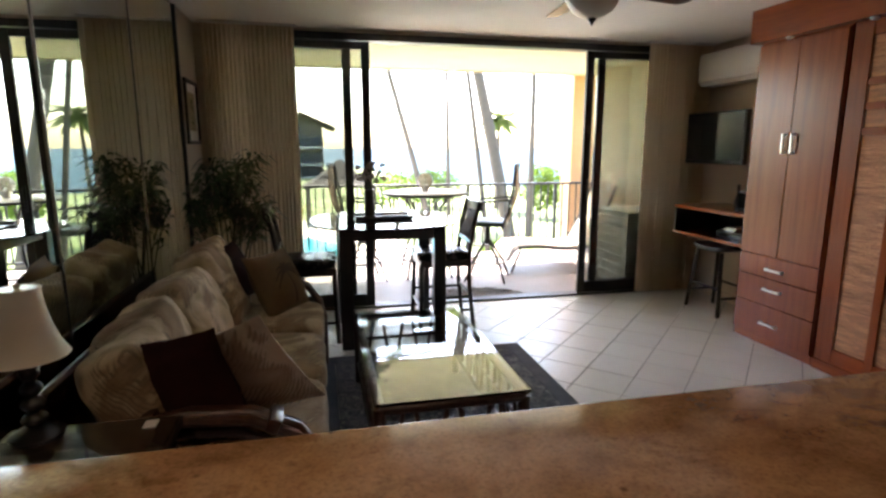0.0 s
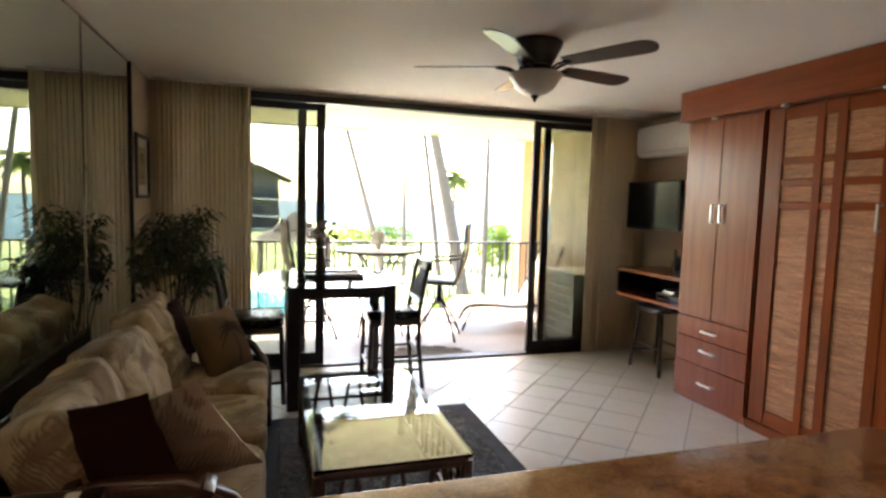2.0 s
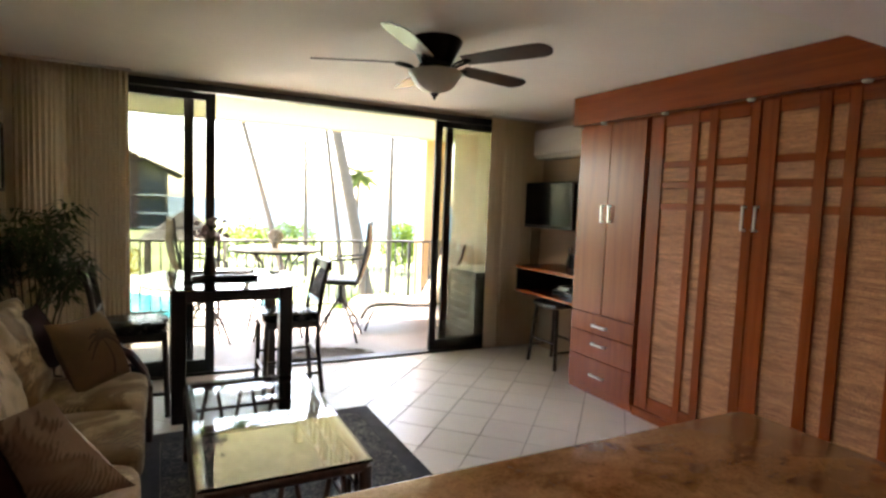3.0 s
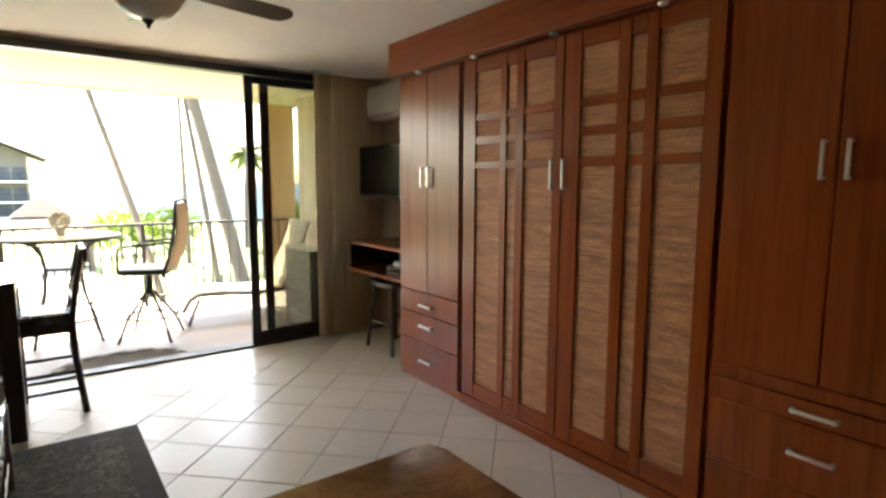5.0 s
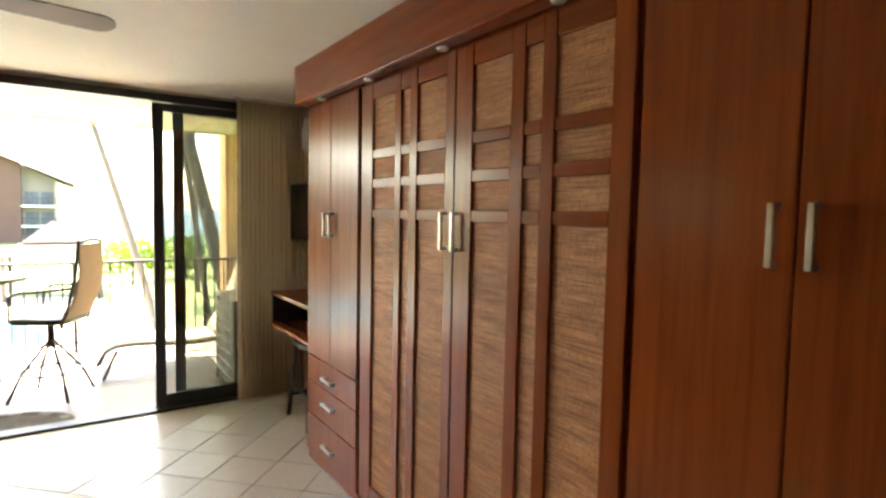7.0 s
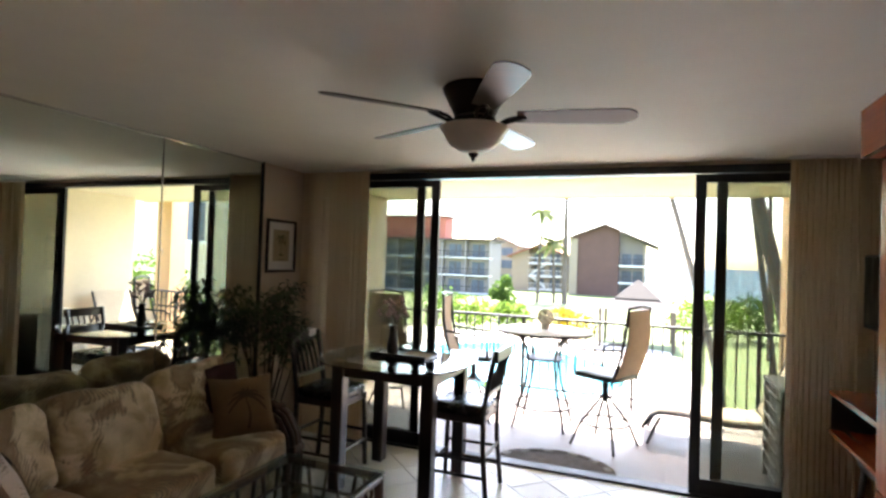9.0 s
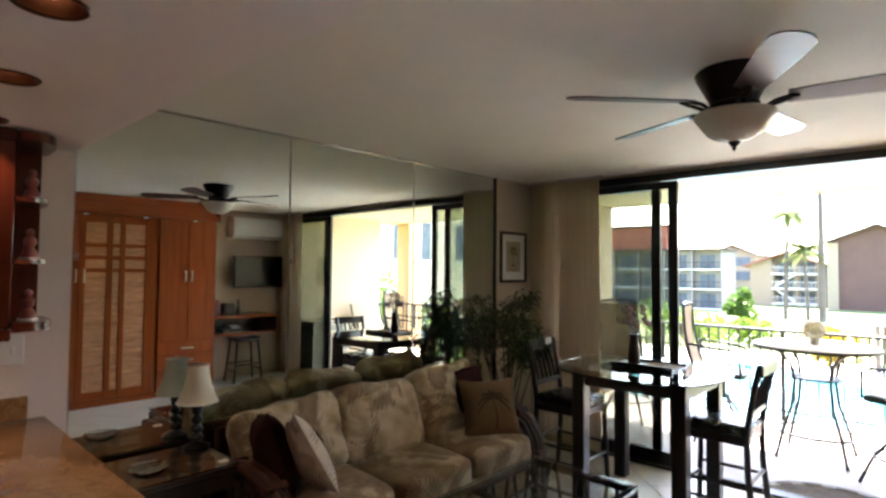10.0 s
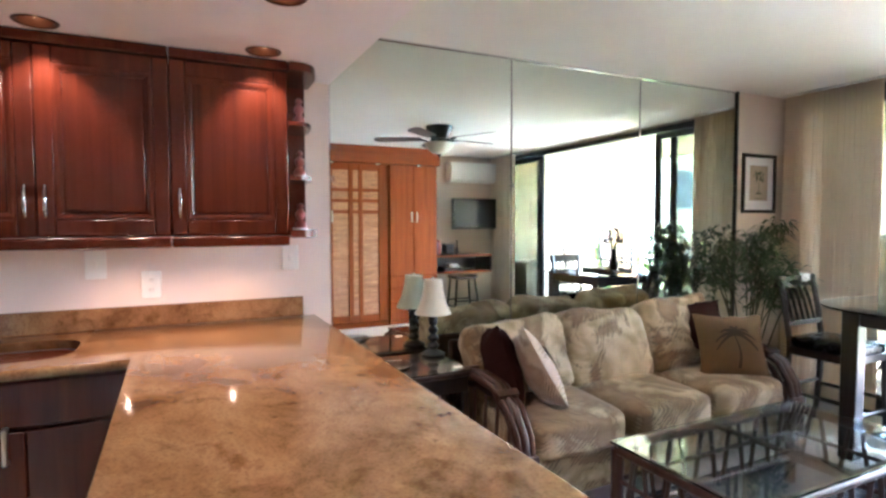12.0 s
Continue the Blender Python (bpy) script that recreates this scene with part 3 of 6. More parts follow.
# sliding door: dark bronze frame, two stacked panels each side, open in the middle
win = tagged(new("window_1"), "wide dark bronze sliding glass door standing open to the lanai", "sliding door", "", "structure")
def wpart(name, x0, x1, y0, y1, z0, z1, mat="bronze"):
    part(name, B(x0, x1, y0, y1, z0, z1, 0.004 if mat == "bronze" else 0), mat, win, smooth=False, shadow=(mat == "bronze"))
wpart("head_rail", -0.90, 3.45, YW - 0.015, YW + 0.105, 2.335, 2.395)
wpart("sill_track", -0.90, 3.45, YW - 0.01, YW + 0.11, -0.004, 0.018)
wpart("jamb", -0.90, -0.86, YW, YW + 0.1, 0.018, 2.335)
wpart("jamb", 3.41, 3.45, YW, YW + 0.1, 0.018, 2.335)
for nm, x0, x1, y0 in (("fixed_panel", -0.86, 0.185, 4.965), ("sliding_panel", -0.70, 0.345, 4.915), ("fixed_panel", 2.505, 3.41, 4.965), ("sliding_panel", 2.36, 3.35, 4.915)):
    left = x0 < 1
    sw = 0.075
    a0, a1 = (x0, x0 + 0.045) if left else (x0, x0 + sw)
    b0, b1 = (x1 - sw, x1) if left else (x1 - 0.045, x1)
    wpart("stile", a0, a1, y0, y0 + 0.035, 0.02, 2.33)
    wpart("stile", b0, b1, y0, y0 + 0.035, 0.02, 2.33)
    wpart("top_rail", a1, b0, y0, y0 + 0.035, 2.27, 2.33)
    wpart("bottom_rail", a1, b0, y0, y0 + 0.035, 0.02, 0.13)
    wpart("pane", a1, b0, y0 + 0.016, y0 + 0.020, 0.13, 2.27, "window_glass")
part("door_handle", B(0.285, 0.305, 4.885, 4.913, 0.95, 1.15, 0.006), "bronze", win)
part("door_handle", B(2.40, 2.42, 4.885, 4.913, 0.95, 1.15, 0.006), "bronze", win)

# ---------- lanai ----------
LY = 7.40
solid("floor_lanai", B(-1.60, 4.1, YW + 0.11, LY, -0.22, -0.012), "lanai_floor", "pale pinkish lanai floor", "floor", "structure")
solid("ceiling_lanai", B(-1.60, 4.1, YW + 0.12, LY, 2.46, 2.70), "lanai_ceiling", "cream lanai ceiling slab", "ceiling", "structure")
solid("wall_lanai_left", B(-1.60, -1.42, YW + 0.12, LY, -0.012, 2.46), "lanai_wall", "cream stucco lanai side wall", "wall", "structure")
solid("wall_lanai_right", B(3.60, 3.75, YW + 0.12, 6.85, -0.012, 2.46), "lanai_wall", "cream stucco lanai side wall", "wall", "structure")
solid("column", B(3.44, 3.78, 7.42, 7.76, GROUND, 2.95, 0.01), "column", "tan orange stucco column outside the rail", "column", "structure")
solid("beam", B(-1.60, 4.1, LY, LY + 0.02, 2.44, 2.74), "lanai_wall", "cream concrete slab edge over the lanai", "beam", "structure")

rail = thing("railing", (1.0, LY - 0.06, -0.012), "dark metal lanai railing with thin upright balusters", "railing")
RY = LY - 0.06
part("top_rail", B(-1.42, 3.60, RY - 0.025, RY + 0.025, 0.935, 0.965, 0.006), "rail", rail)
part("bottom_rail", B(-1.42, 3.60, RY - 0.015, RY + 0.015, 0.075, 0.10, 0.004), "rail", rail)
for k in range(46):
    x = -1.36 + k * 0.108
    thick = k % 12 == 6
    ob = part("post" if thick else "baluster", B(x - (0.02 if thick else 0.008), x + (0.02 if thick else 0.008), RY - (0.02 if thick else 0.008), RY + (0.02 if thick else 0.008), -0.012 if thick else 0.10, 0.935), "rail", rail, smooth=False)
srail = thing("railing", (3.68, 7.1, -0.012), "short dark metal side railing of the lanai", "railing")
part("top_rail", B(3.655, 3.70, 6.85, 7.42, 0.935, 0.965, 0.006), "rail", srail)
part("bottom_rail", B(3.66, 3.69, 6.85, 7.42, 0.075, 0.10, 0.004), "rail", srail)
for k in range(5):
    y = 6.92 + k * 0.105
    part("baluster", B(3.667, 3.683, y - 0.008, y + 0.008, 0.10 if k != 2 else -0.012, 0.935), "rail", srail, smooth=False)

# ---------- pulls ----------
def pull_v(parent, x, y, z0, z1, mat="nickel", out=-1, w=0.014):
    """An upright square bow handle on a front facing -x (out=-1) or +x."""
    bm = bmesh.new()
    d = 0.032 * out
    xa, xb = sorted((x + d, x + d - 0.012 * out))
    box(bm, xa, xb, y - w / 2, y + w / 2, z0, z1, 0.002)
    for z in (z0, z1 - 0.012):
        a, b = sorted((x, x + d - 0.006 * out))
        box(bm, a, b, y - w / 2, y + w / 2, z, z + 0.012)
    return part("handle", bm, mat, parent, "brushed nickel bow handle")


def pull_h(parent, x, y0, y1, z, mat="nickel", out=-1):
    bm = bmesh.new()
    d = 0.03 * out
    xa, xb = sorted((x + d, x + d - 0.012 * out))
    box(bm, xa, xb, y0, y1, z - 0.008, z + 0.008, 0.002)
    for y in (y0, y1 - 0.012):
        a, b = sorted((x, x + d - 0.006 * out))
        box(bm, a, b, y, y + 0.012, z - 0.008, z + 0.008)
    return part("handle", bm, mat, parent, "brushed nickel bar pull")


# ---------- built-in wall of cherry cabinets ----------
FX = 3.06
def wardrobe(y0, y1, ym, drawers, door_z, handle_z, pulls, label):
    """A tall unit with two doors above drawers; fronts face -x."""
    t = thing("wardrobe", (3.35, (y0 + y1) / 2, 0), label, "wardrobe")
    part("body", B(FX + 0.022, 3.63, y0, y1, 0, 2.40), "cherry", t)
    g = 0.002
    for a, b, side in ((y0, ym, 1), (ym, y1, -1)):
        d = part("door", B(FX, FX + 0.021, a + g, b - g, door_z, 2.175, 0.003), "cherry", t)
        hy = ym - 0.038 if side > 0 else ym + 0.038
        pull_v(d, FX, hy, *handle_z)
    for z0, z1 in drawers:
        d = part("drawer", B(FX, FX + 0.021, y0 + g, y1 - g, z0 + g, z1 - g, 0.003), "cherry", t)
        for pz in pulls:
            if z0 < pz < z1:
                pull_h(d, FX, ym - 0.075, ym + 0.075, pz)
    return t


w1 = wardrobe(2.895, 3.60, 3.2475, [(0.06, 0.30), (0.30, 0.505), (0.505, 0.665)], 0.67, (1.41, 1.545), (0.17, 0.425, 0.575), "glossy cherry wardrobe with two doors over three drawers")
part("plinth", B(FX + 0.015, FX + 0.03, 2.895, 3.60, 0, 0.058), "cherry_h", w1)
w2 = wardrobe(0.50, 1.225, 0.842, [(0.06, 0.32), (0.32, 0.580), (0.580, 0.667), (0.668, 0.725)], 0.727, (1.455, 1.59), (0.20, 0.463, 0.623), "glossy cherry wardrobe with two doors over drawers")
part("plinth", B(FX + 0.015, FX + 0.03, 0.50, 1.225, 0, 0.058), "cherry_h", w2)

# fold-down wall bed front: two lattice doors with woven reed panels
bed = thing("wall_bed", (3.35, 2.05, 0), "cherry fold-down wall bed with lattice doors and woven reed panels", "wall bed")
part("body", B(FX + 0.03, 3.63, 1.232, 2.888, 0, 2.40), "cherry", bed)
part("plinth", B(FX - 0.004, FX + 0.03, 1.238, 2.872, 0.0, 0.068, 0.003), "cherry_h", bed)
zt0, zt1 = 0.17, 2.095
hb = [(1.525, 1.568), (1.672, 1.715), (1.812, 1.855)]
for (ya, yb), cols in (((2.052, 2.856), [(2.116, 2.328), (2.39, 2.465), (2.520, 2.738)]), ((1.245, 2.048), [(1.318, 1.530), (1.588, 1.668), (1.733, 1.942)])):
    d = part("bed_door", B(FX + 0.020, FX + 0.029, ya + 0.01, yb - 0.01, 0.075, 2.17), "cherry", bed)
    edges = [ya] + [q for c in cols for q in c] + [yb]
    for a, b in zip(edges[0::2], edges[1::2]):
        part("stile", B(FX, FX + 0.0195, a + 0.0005, b - 0.0005, 0.073, 2.175, 0.003), "cherry", d)
    for a, b in cols:
        for z0, z1 in [(0.073, zt0)] + hb + [(zt1, 2.175)]:
            part("crossbar", B(FX + 0.002, FX + 0.0195, a, b, z0, z1, 0.002), "cherry_h", d)
        zz = [zt0] + [q for c in hb for q in c] + [zt1]
        for z0, z1 in zip(zz[0::2], zz[1::2]):
            part("reed_panel", B(FX + 0.012, FX + 0.0195, a + 0.001, b - 0.001, z0 + 0.001, z1 - 0.001), "reed", d, "woven brown reed panel", smooth=False)
    pull_v(d, FX, 2.102 if ya > 2 else 2.024, 1.41, 1.56)

val = thing("valance", (3.02, 2.04, 2.19), "cherry valance board over the built-in cabinets", "valance")
part("front_board", B(2.98, 3.005, 0.498, 3.615, 2.185, 2.415, 0.004), "cherry_h", val)
part("end_board", B(3.0055, 3.63, 3.601, 3.615, 2.185, 2.415, 0.003), "cherry", val)
part("soffit_board", B(3.0055, 3.058, 0.498, 3.60, 2.187, 2.20), "cherry_dull", val)
for y in (3.31, 2.72, 2.10, 1.50, 0.90):
    part("puck_light", Lathe([(0.0, 0.004), (0.018, 0.005), (0.023, 0.010), (0.024, 0.0165)], (3.03, y, 2.17), 16), "nickel", val, "small nickel puck light")

# ---------- desk niche ----------
desk = thing("wall_desk", (3.4, 4.1, 0.67), "wall-hung cherry desk shelf with an open black compartment", "desk")
part("top", B(3.108, XR, 3.617, 4.525, 0.905, 0.935, 0.004), "cherry_h", desk)
part("bottom", B(3.108, XR, 3.617, 4.525, 0.67, 0.695, 0.004), "cherry_h", desk)
part("end_panel", B(3.12, XR, 4.50, 4.52, 0.695, 0.905), "black", desk)
part("back_panel", B(3.60, 3.645, 3.617, 4.50, 0.695, 0.905), "black", desk)
box_t = thing("cable_box", (3.35, 3.95, 0.695), "small black cable box on the desk shelf", "electronics")
part("case", B(3.24, 3.48, 3.80, 4.10, 0.697, 0.745, 0.004), "black", box_t)
part("front_panel", B(3.236, 3.2395, 3.82, 4.08, 0.705, 0.738), "screen", box_t)
rt = thing("modem", (3.3, 4.02, 0.746), "small silver grey modem on the cable box", "electronics")
part("case", B(3.27, 3.42, 3.90, 4.05, 0.746, 0.785, 0.006), "steel", rt)
for k, (col, th, hh) in enumerate((((0.45, 0.05, 0.04), 0.03, 0.215), ((0.62, 0.60, 0.55), 0.025, 0.20), ((0.08, 0.05, 0.10), 0.035, 0.19), ((0.55, 0.12, 0.08), 0.022, 0.205))):
    y = 3.64 + k * 0.04
    bk = thing("book", (3.42, y, 0.935), "upright paperback book on the desk top", "book", "books on the desk")
    cm = plain("book_cover", col, 0.5, var=0.08)
    part("cover", B(3.34, 3.50, y, y + th, 0.936, 0.936 + hh, 0.002), cm, bk)
    part("pages", B(3.345, 3.502, y + 0.004, y + th - 0.004, 0.94, 0.932 + hh), "white", bk)
spk = thing("speaker", (3.42, 3.98, 0.935), "small black speaker box on the desk top", "speaker")
part("cabinet", B(3.36, 3.50, 3.87, 4.02, 0.936, 1.09, 0.008), "black", spk)
part("grille", B(3.352, 3.3595, 3.885, 4.005, 0.95, 1.075), "screen", spk)
vs = thing("vase", (3.42, 4.08, 0.935), "slim dark bud vase on the desk top", "vase")
part("body", Lathe([(0.0, 0), (0.025, 0), (0.03, 0.05), (0.012, 0.12), (0.014, 0.20)], (3.42, 4.09, 0.936), 14), "dark_wood", vs)

tv = thing("television", (3.42, 4.35, 1.53), "flat black wall-mounted television on a swivel arm", "television")
part("case", B(3.335, 3.385, 3.98, 4.73, 1.305, 1.765, 0.008), "black", tv)
part("screen", B(3.331, 3.3345, 4.0, 4.71, 1.335, 1.75), "screen", tv, "glossy dark screen")
part("wall_arm", B(3.3855, XR, 4.30, 4.40, 1.47, 1.60, 0.006), "black", tv)

ac = thing("air_conditioner", (3.55, 4.45, 2.02), "white wall-mounted split air conditioner", "air conditioner")
bm = bmesh.new()
prof = [(3.645, 2.02), (3.50, 2.02), (3.455, 2.07), (3.445, 2.20), (3.475, 2.315), (3.645, 2.325)]
va = [bm.verts.new((x, 4.02, z)) for x, z in prof]
vb = [bm.verts.new((x, 4.82, z)) for x, z in prof]
bm.faces.new(va); bm.faces.new(vb[::-1])
for k in range(len(prof)):
    bm.faces.new((va[k], va[(k + 1) % len(prof)], vb[(k + 1) % len(prof)], vb[k]))
part("case", bm, "white", ac)
part("vent_flap", moved(B(-0.03, 0.03, 4.06, 4.78, -0.003, 0.003), Matrix.Translation((3.475, 0, 2.043)) @ Matrix.Rotation(radians(48), 4, 'Y')), "white", ac)

def wood_stool(cx, cy, h, w, d):
    """A backless saddle stool with splayed legs and stretchers."""
    t = thing("stool", (cx, cy, 0), "dark wooden backless stool under the wall desk", "stool")
    bm = soft_block(w, d, 0.045, 7, 7, 0, 0)
    for q in bm.verts:
        q.co.z += 0.02 * (q.co.y / (d / 2)) ** 2
    part("seat", moved(bm, Matrix.Translation((cx, cy, h - 0.025))), "dark_wood", t)
    for sx in (-1, 1):
        for sy in (-1, 1):
            part("leg", Rod([(cx + sx * w * 0.48, cy + sy * d * 0.52, 0), (cx + sx * w * 0.36, cy + sy * d * 0.38, h - 0.04)], 0.017, 8), "dark_wood", t)
    for sy in (-1, 1):
        part("stretcher", Rod([(cx - w * 0.45, cy + sy * d * 0.48, 0.16), (cx + w * 0.45, cy + sy * d * 0.48, 0.16)], 0.011, 8), "dark_wood", t)
    for sx in (-1, 1):
        part("stretcher", Rod([(cx + sx * w * 0.44, cy - d * 0.47, 0.24), (cx + sx * w * 0.44, cy + d * 0.47, 0.24)], 0.011, 8), "dark_wood", t)
    return t


wood_stool(3.34, 4.15, 0.60, 0.30, 0.40)

# ---------- curtains ----------
def curtain(x0, x1, y, folds, label, seed, amp=0.032):
    n, rows = folds * 10, 18
    bm = bmesh.new()
    grid = []
    for j in range(rows + 1):
        z = 0.03 + (2.40 - 0.03) * j / rows
        row = []
        for i in range(n + 1):
            u = i / n
            ph = u * folds * 2 * math.pi + 3.2 * noise.noise(Vector((u * folds * 0.35, z * 0.12, seed + 4)))
            a = amp * (0.8 + 0.75 * noise.noise(Vector((u * folds * 0.7, seed, 0)))) * (1.05 - 0.25 * j / rows)
            yy = y + a * math.sin(ph + 0.5 * noise.noise(Vector((u * 5, z * 0.6, seed)))) + 0.012 * noise.noise(Vector((u * 9, z * 1.3, seed)))
            xx = x0 + (x1 - x0) * u + 0.006 * math.sin(2 * ph) + 0.008 * noise.noise(Vector((z, u * 6, seed)))
            row.append(bm.verts.new((xx, yy, z)))
        grid.append(row)
    for j in range(rows):
        for i in range(n):
            bm.faces.new((grid[j][i], grid[j][i + 1], grid[j + 1][i + 1], grid[j + 1][i]))
    bmesh.ops.solidify(bm, geom=bm.faces[:], thickness=0.003)
    t = thing("curtain", ((x0 + x1) / 2, y, 0.03), label, "curtain")
    part("cloth", bm, "curtain", t)
    part("track", B(x0 - 0.01, x1 + 0.01, y - 0.02, y + 0.02, 2.402, 2.418), "white", t)
    return t


curtain(-0.975, -0.265, 4.80, 20, "gathered beige floor-length curtain beside the sliding door", 3)
curtain(2.93, 3.60, 4.80, 19, "gathered beige floor-length curtain beside the desk niche", 8)

# ---------- ceiling fan ----------
FXc, FYc = 1.325, 2.84
fan = thing("ceiling_fan", (FXc, FYc, 2.12), "dark five-blade ceiling fan with a frosted bowl light", "ceiling fan")
part("canopy", Lathe([(0.0, 2.419), (0.140, 2.419), (0.147, 2.41), (0.143, 2.395), (0.118, 2.345), (0.098, 2.305), (0.090, 2.286), (0.0, 2.286)], (FXc, FYc, 0), 40), "fan_metal", fan)
part("motor", Lathe([(0.0, 2.2855), (0.080, 2.2855), (0.096, 2.277), (0.096, 2.260), (0.070, 2.250), (0.0, 2.250)], (FXc, FYc, 0), 40), "fan_metal", fan)
part("switch_cup", Lathe([(0.0, 2.2495), (0.056, 2.2495), (0.060, 2.243), (0.0, 2.243)], (FXc, FYc, 0), 32), "fan_metal", fan)
part("bowl", Lathe([(0.0, 2.2425), (0.146, 2.2425), (0.155, 2.238), (0.153, 2.230), (0.138, 2.212), (0.124, 2.187), (0.103, 2.158), (0.070, 2.136), (0.032, 2.126), (0.0, 2.124)], (FXc, FYc, 0), 48), "frosted", fan, "frosted alabaster glass bowl")
part("finial", Lathe([(0.0, 2.128), (0.024, 2.124), (0.018, 2.112), (0.008, 2.104), (0.010, 2.098), (0.0, 2.084)], (FXc, FYc, 0), 16), "fan_metal", fan)
def blade_outline():
    """Slightly widening paddle with a round tip."""
    L0, L1, w0, w1 = 0.19, 0.63, 0.050, 0.068
    top = [(L0 + (L1 - L0) * k / 8, w0 + (w1 - w0) * math.sin(k / 8 * math.pi / 2)) for k in range(9)]
    tip = [(L1 + 0.07 * math.sin(radians(a)), w1 * math.cos(radians(a))) for a in range(15, 166, 15)]
    return top + tip + [(x, -w) for x, w in reversed(top)]
for k in range(5):
    ang = radians(11 + 72 * k)
    mt = Matrix.Translation((FXc, FYc, 2.286)) @ Matrix.Rotation(ang, 4, 'Z')
    arm = rod(bmesh.new(), [(0.06, 0.0, -0.022), (0.11, 0.012, -0.034), (0.15, 0.024, -0.016), (0.20, 0.020, -0.006), (0.225, 0.0, -0.005)], 0.008, 8)
    rod(arm, [(0.06, 0.0, -0.022), (0.11, -0.012, -0.034), (0.15, -0.024, -0.016), (0.20, -0.020, -0.006), (0.225, 0.0, -0.005)], 0.008, 8)
    bl = part("blade", moved(prism(bmesh.new(), blade_outline(), -0.003, 0.003), mt @ Matrix.Rotation(radians(-12), 4, 'X')), "blade", fan)
    part("blade_arm", moved(arm, mt), "fan_metal", bl)

# ---------- picture ----------
pic = thing("picture", (XM + 0.012, 4.60, 1.475), "framed botanical print with a pale mat on the beige wall", "picture")
part("frame", box(box(box(box(bmesh.new(), XM + 0.0125, XM + 0.035, 4.38, 4.79, 1.475, 1.50, 0.004), XM + 0.0125, XM + 0.035, 4.38, 4.79, 1.92, 1.945, 0.004), XM + 0.0125, XM + 0.035, 4.38, 4.405, 1.5005, 1.9195, 0.004), XM + 0.0125, XM + 0.035, 4.765, 4.79, 1.5005, 1.9195, 0.004), "dark_wood", pic, "dark wooden frame")
part("mat_board", B(XM + 0.0125, XM + 0.020, 4.405, 4.765, 1.50, 1.92), "white", pic, "pale mat board")
M["sepia"] = plain("sepia_print", (0.46, 0.38, 0.25), 0.7, var=0.1)
M["print_green"] = plain("print_green", (0.10, 0.12, 0.06), 0.7, var=0.3, scale=60)
art = part("print", B(XM + 0.0202, XM + 0.0215, 4.475, 4.695, 1.575, 1.855), "sepia", pic, "sepia botanical print")
rng = random.Random(4)
bm = bmesh.new()
for k in range(34):
    a = rng.uniform(-2.6, 2.6)
    r = rng.uniform(0.015, 0.065)
    cy, cz = 4.585 + math.sin(a) * r, 1.765 + math.cos(a) * r
    ln = 0.016
    vv = [bm.verts.new((XM + 0.0217 + 0.00002 * k, cy + math.cos(b + a) * ln * s, cz + math.sin(b + a) * ln * s2)) for b, s, s2 in ((0, 1, 1), (1.57, .5, .5), (3.14, 1, 1), (4.71, .5, .5))]
    bm.faces.new(vv)
box(bm, XM + 0.0216, XM + 0.0222, 4.582, 4.588, 1.64, 1.76)
box(bm, XM + 0.0216, XM + 0.0222, 4.555, 4.615, 1.625, 1.64)
box(bm, XM + 0.0216, XM + 0.0222, 4.54, 4.63, 1.59, 1.594)
part("drawing", bm, "print_green", art, "green tree drawing")
# ---------- rug ----------
rug = thing("rug", (0.55, 2.8, 0), "dark grey patterned area rug under the coffee table", "rug")
part("field", B(-0.06, 1.18, 1.95, 3.62, 0.001, 0.012, 0.002), "rug", rug)
part("border", box(box(box(box(bmesh.new(), -0.165, 1.285, 1.85, 1.949, 0.001, 0.011, 0.002), -0.165, 1.285, 3.621, 3.72, 0.001, 0.011, 0.002), -0.165, -0.061, 1.9495, 3.6205, 0.001, 0.011, 0.002), 1.181, 1.285, 1.9495, 3.6205, 0.001, 0.011, 0.002), "rug_border", rug, "darker border band")

# ---------- sofa ----------
SX0, SX1, SY0, SY1 = -0.98, -0.13, 1.76, 3.62
sofa = thing("sofa", (-0.55, 2.69, 0), "three-seat rattan sofa with tropical leaf cushions", "sofa")
sw = (SY1 - SY0) / 3
part("base", B(-0.95, -0.19, SY0 + 0.02, SY1 - 0.02, 0.08, 0.30, 0.02), "sofa_fabric", sofa, "leaf-patterned upholstered base")
part("back_frame", B(-0.99, -0.955, SY0, SY1, 0.10, 0.72, 0.012), "rattan", sofa)
for k in range(3):
    cy = SY0 + sw * (k + 0.5)
    part("seat_cushion", moved(soft_block(0.80, sw - 0.012, 0.19, 6, 12, 0.010, 10 + k, 0.12), Matrix.Translation((-0.52, cy, 0.385))), "sofa_fabric", sofa)
    ch = (0.44, 0.46, 0.49)[k]
    tilt = Matrix.Translation((-0.735, cy, 0.445 + ch * 0.42)) @ Matrix.Rotation(radians(-20), 4, 'Y') @ Matrix.Rotation(radians((4, -3, 2)[k]), 4, 'X')
    bm = soft_block(ch, sw - 0.006, 0.20, 7.5, 18, 0.026, 20 + k, 0.42)
    part("back_cushion", moved(bm, tilt @ Matrix.Rotation(radians(90), 4, 'Y')), "sofa_fabric", sofa)
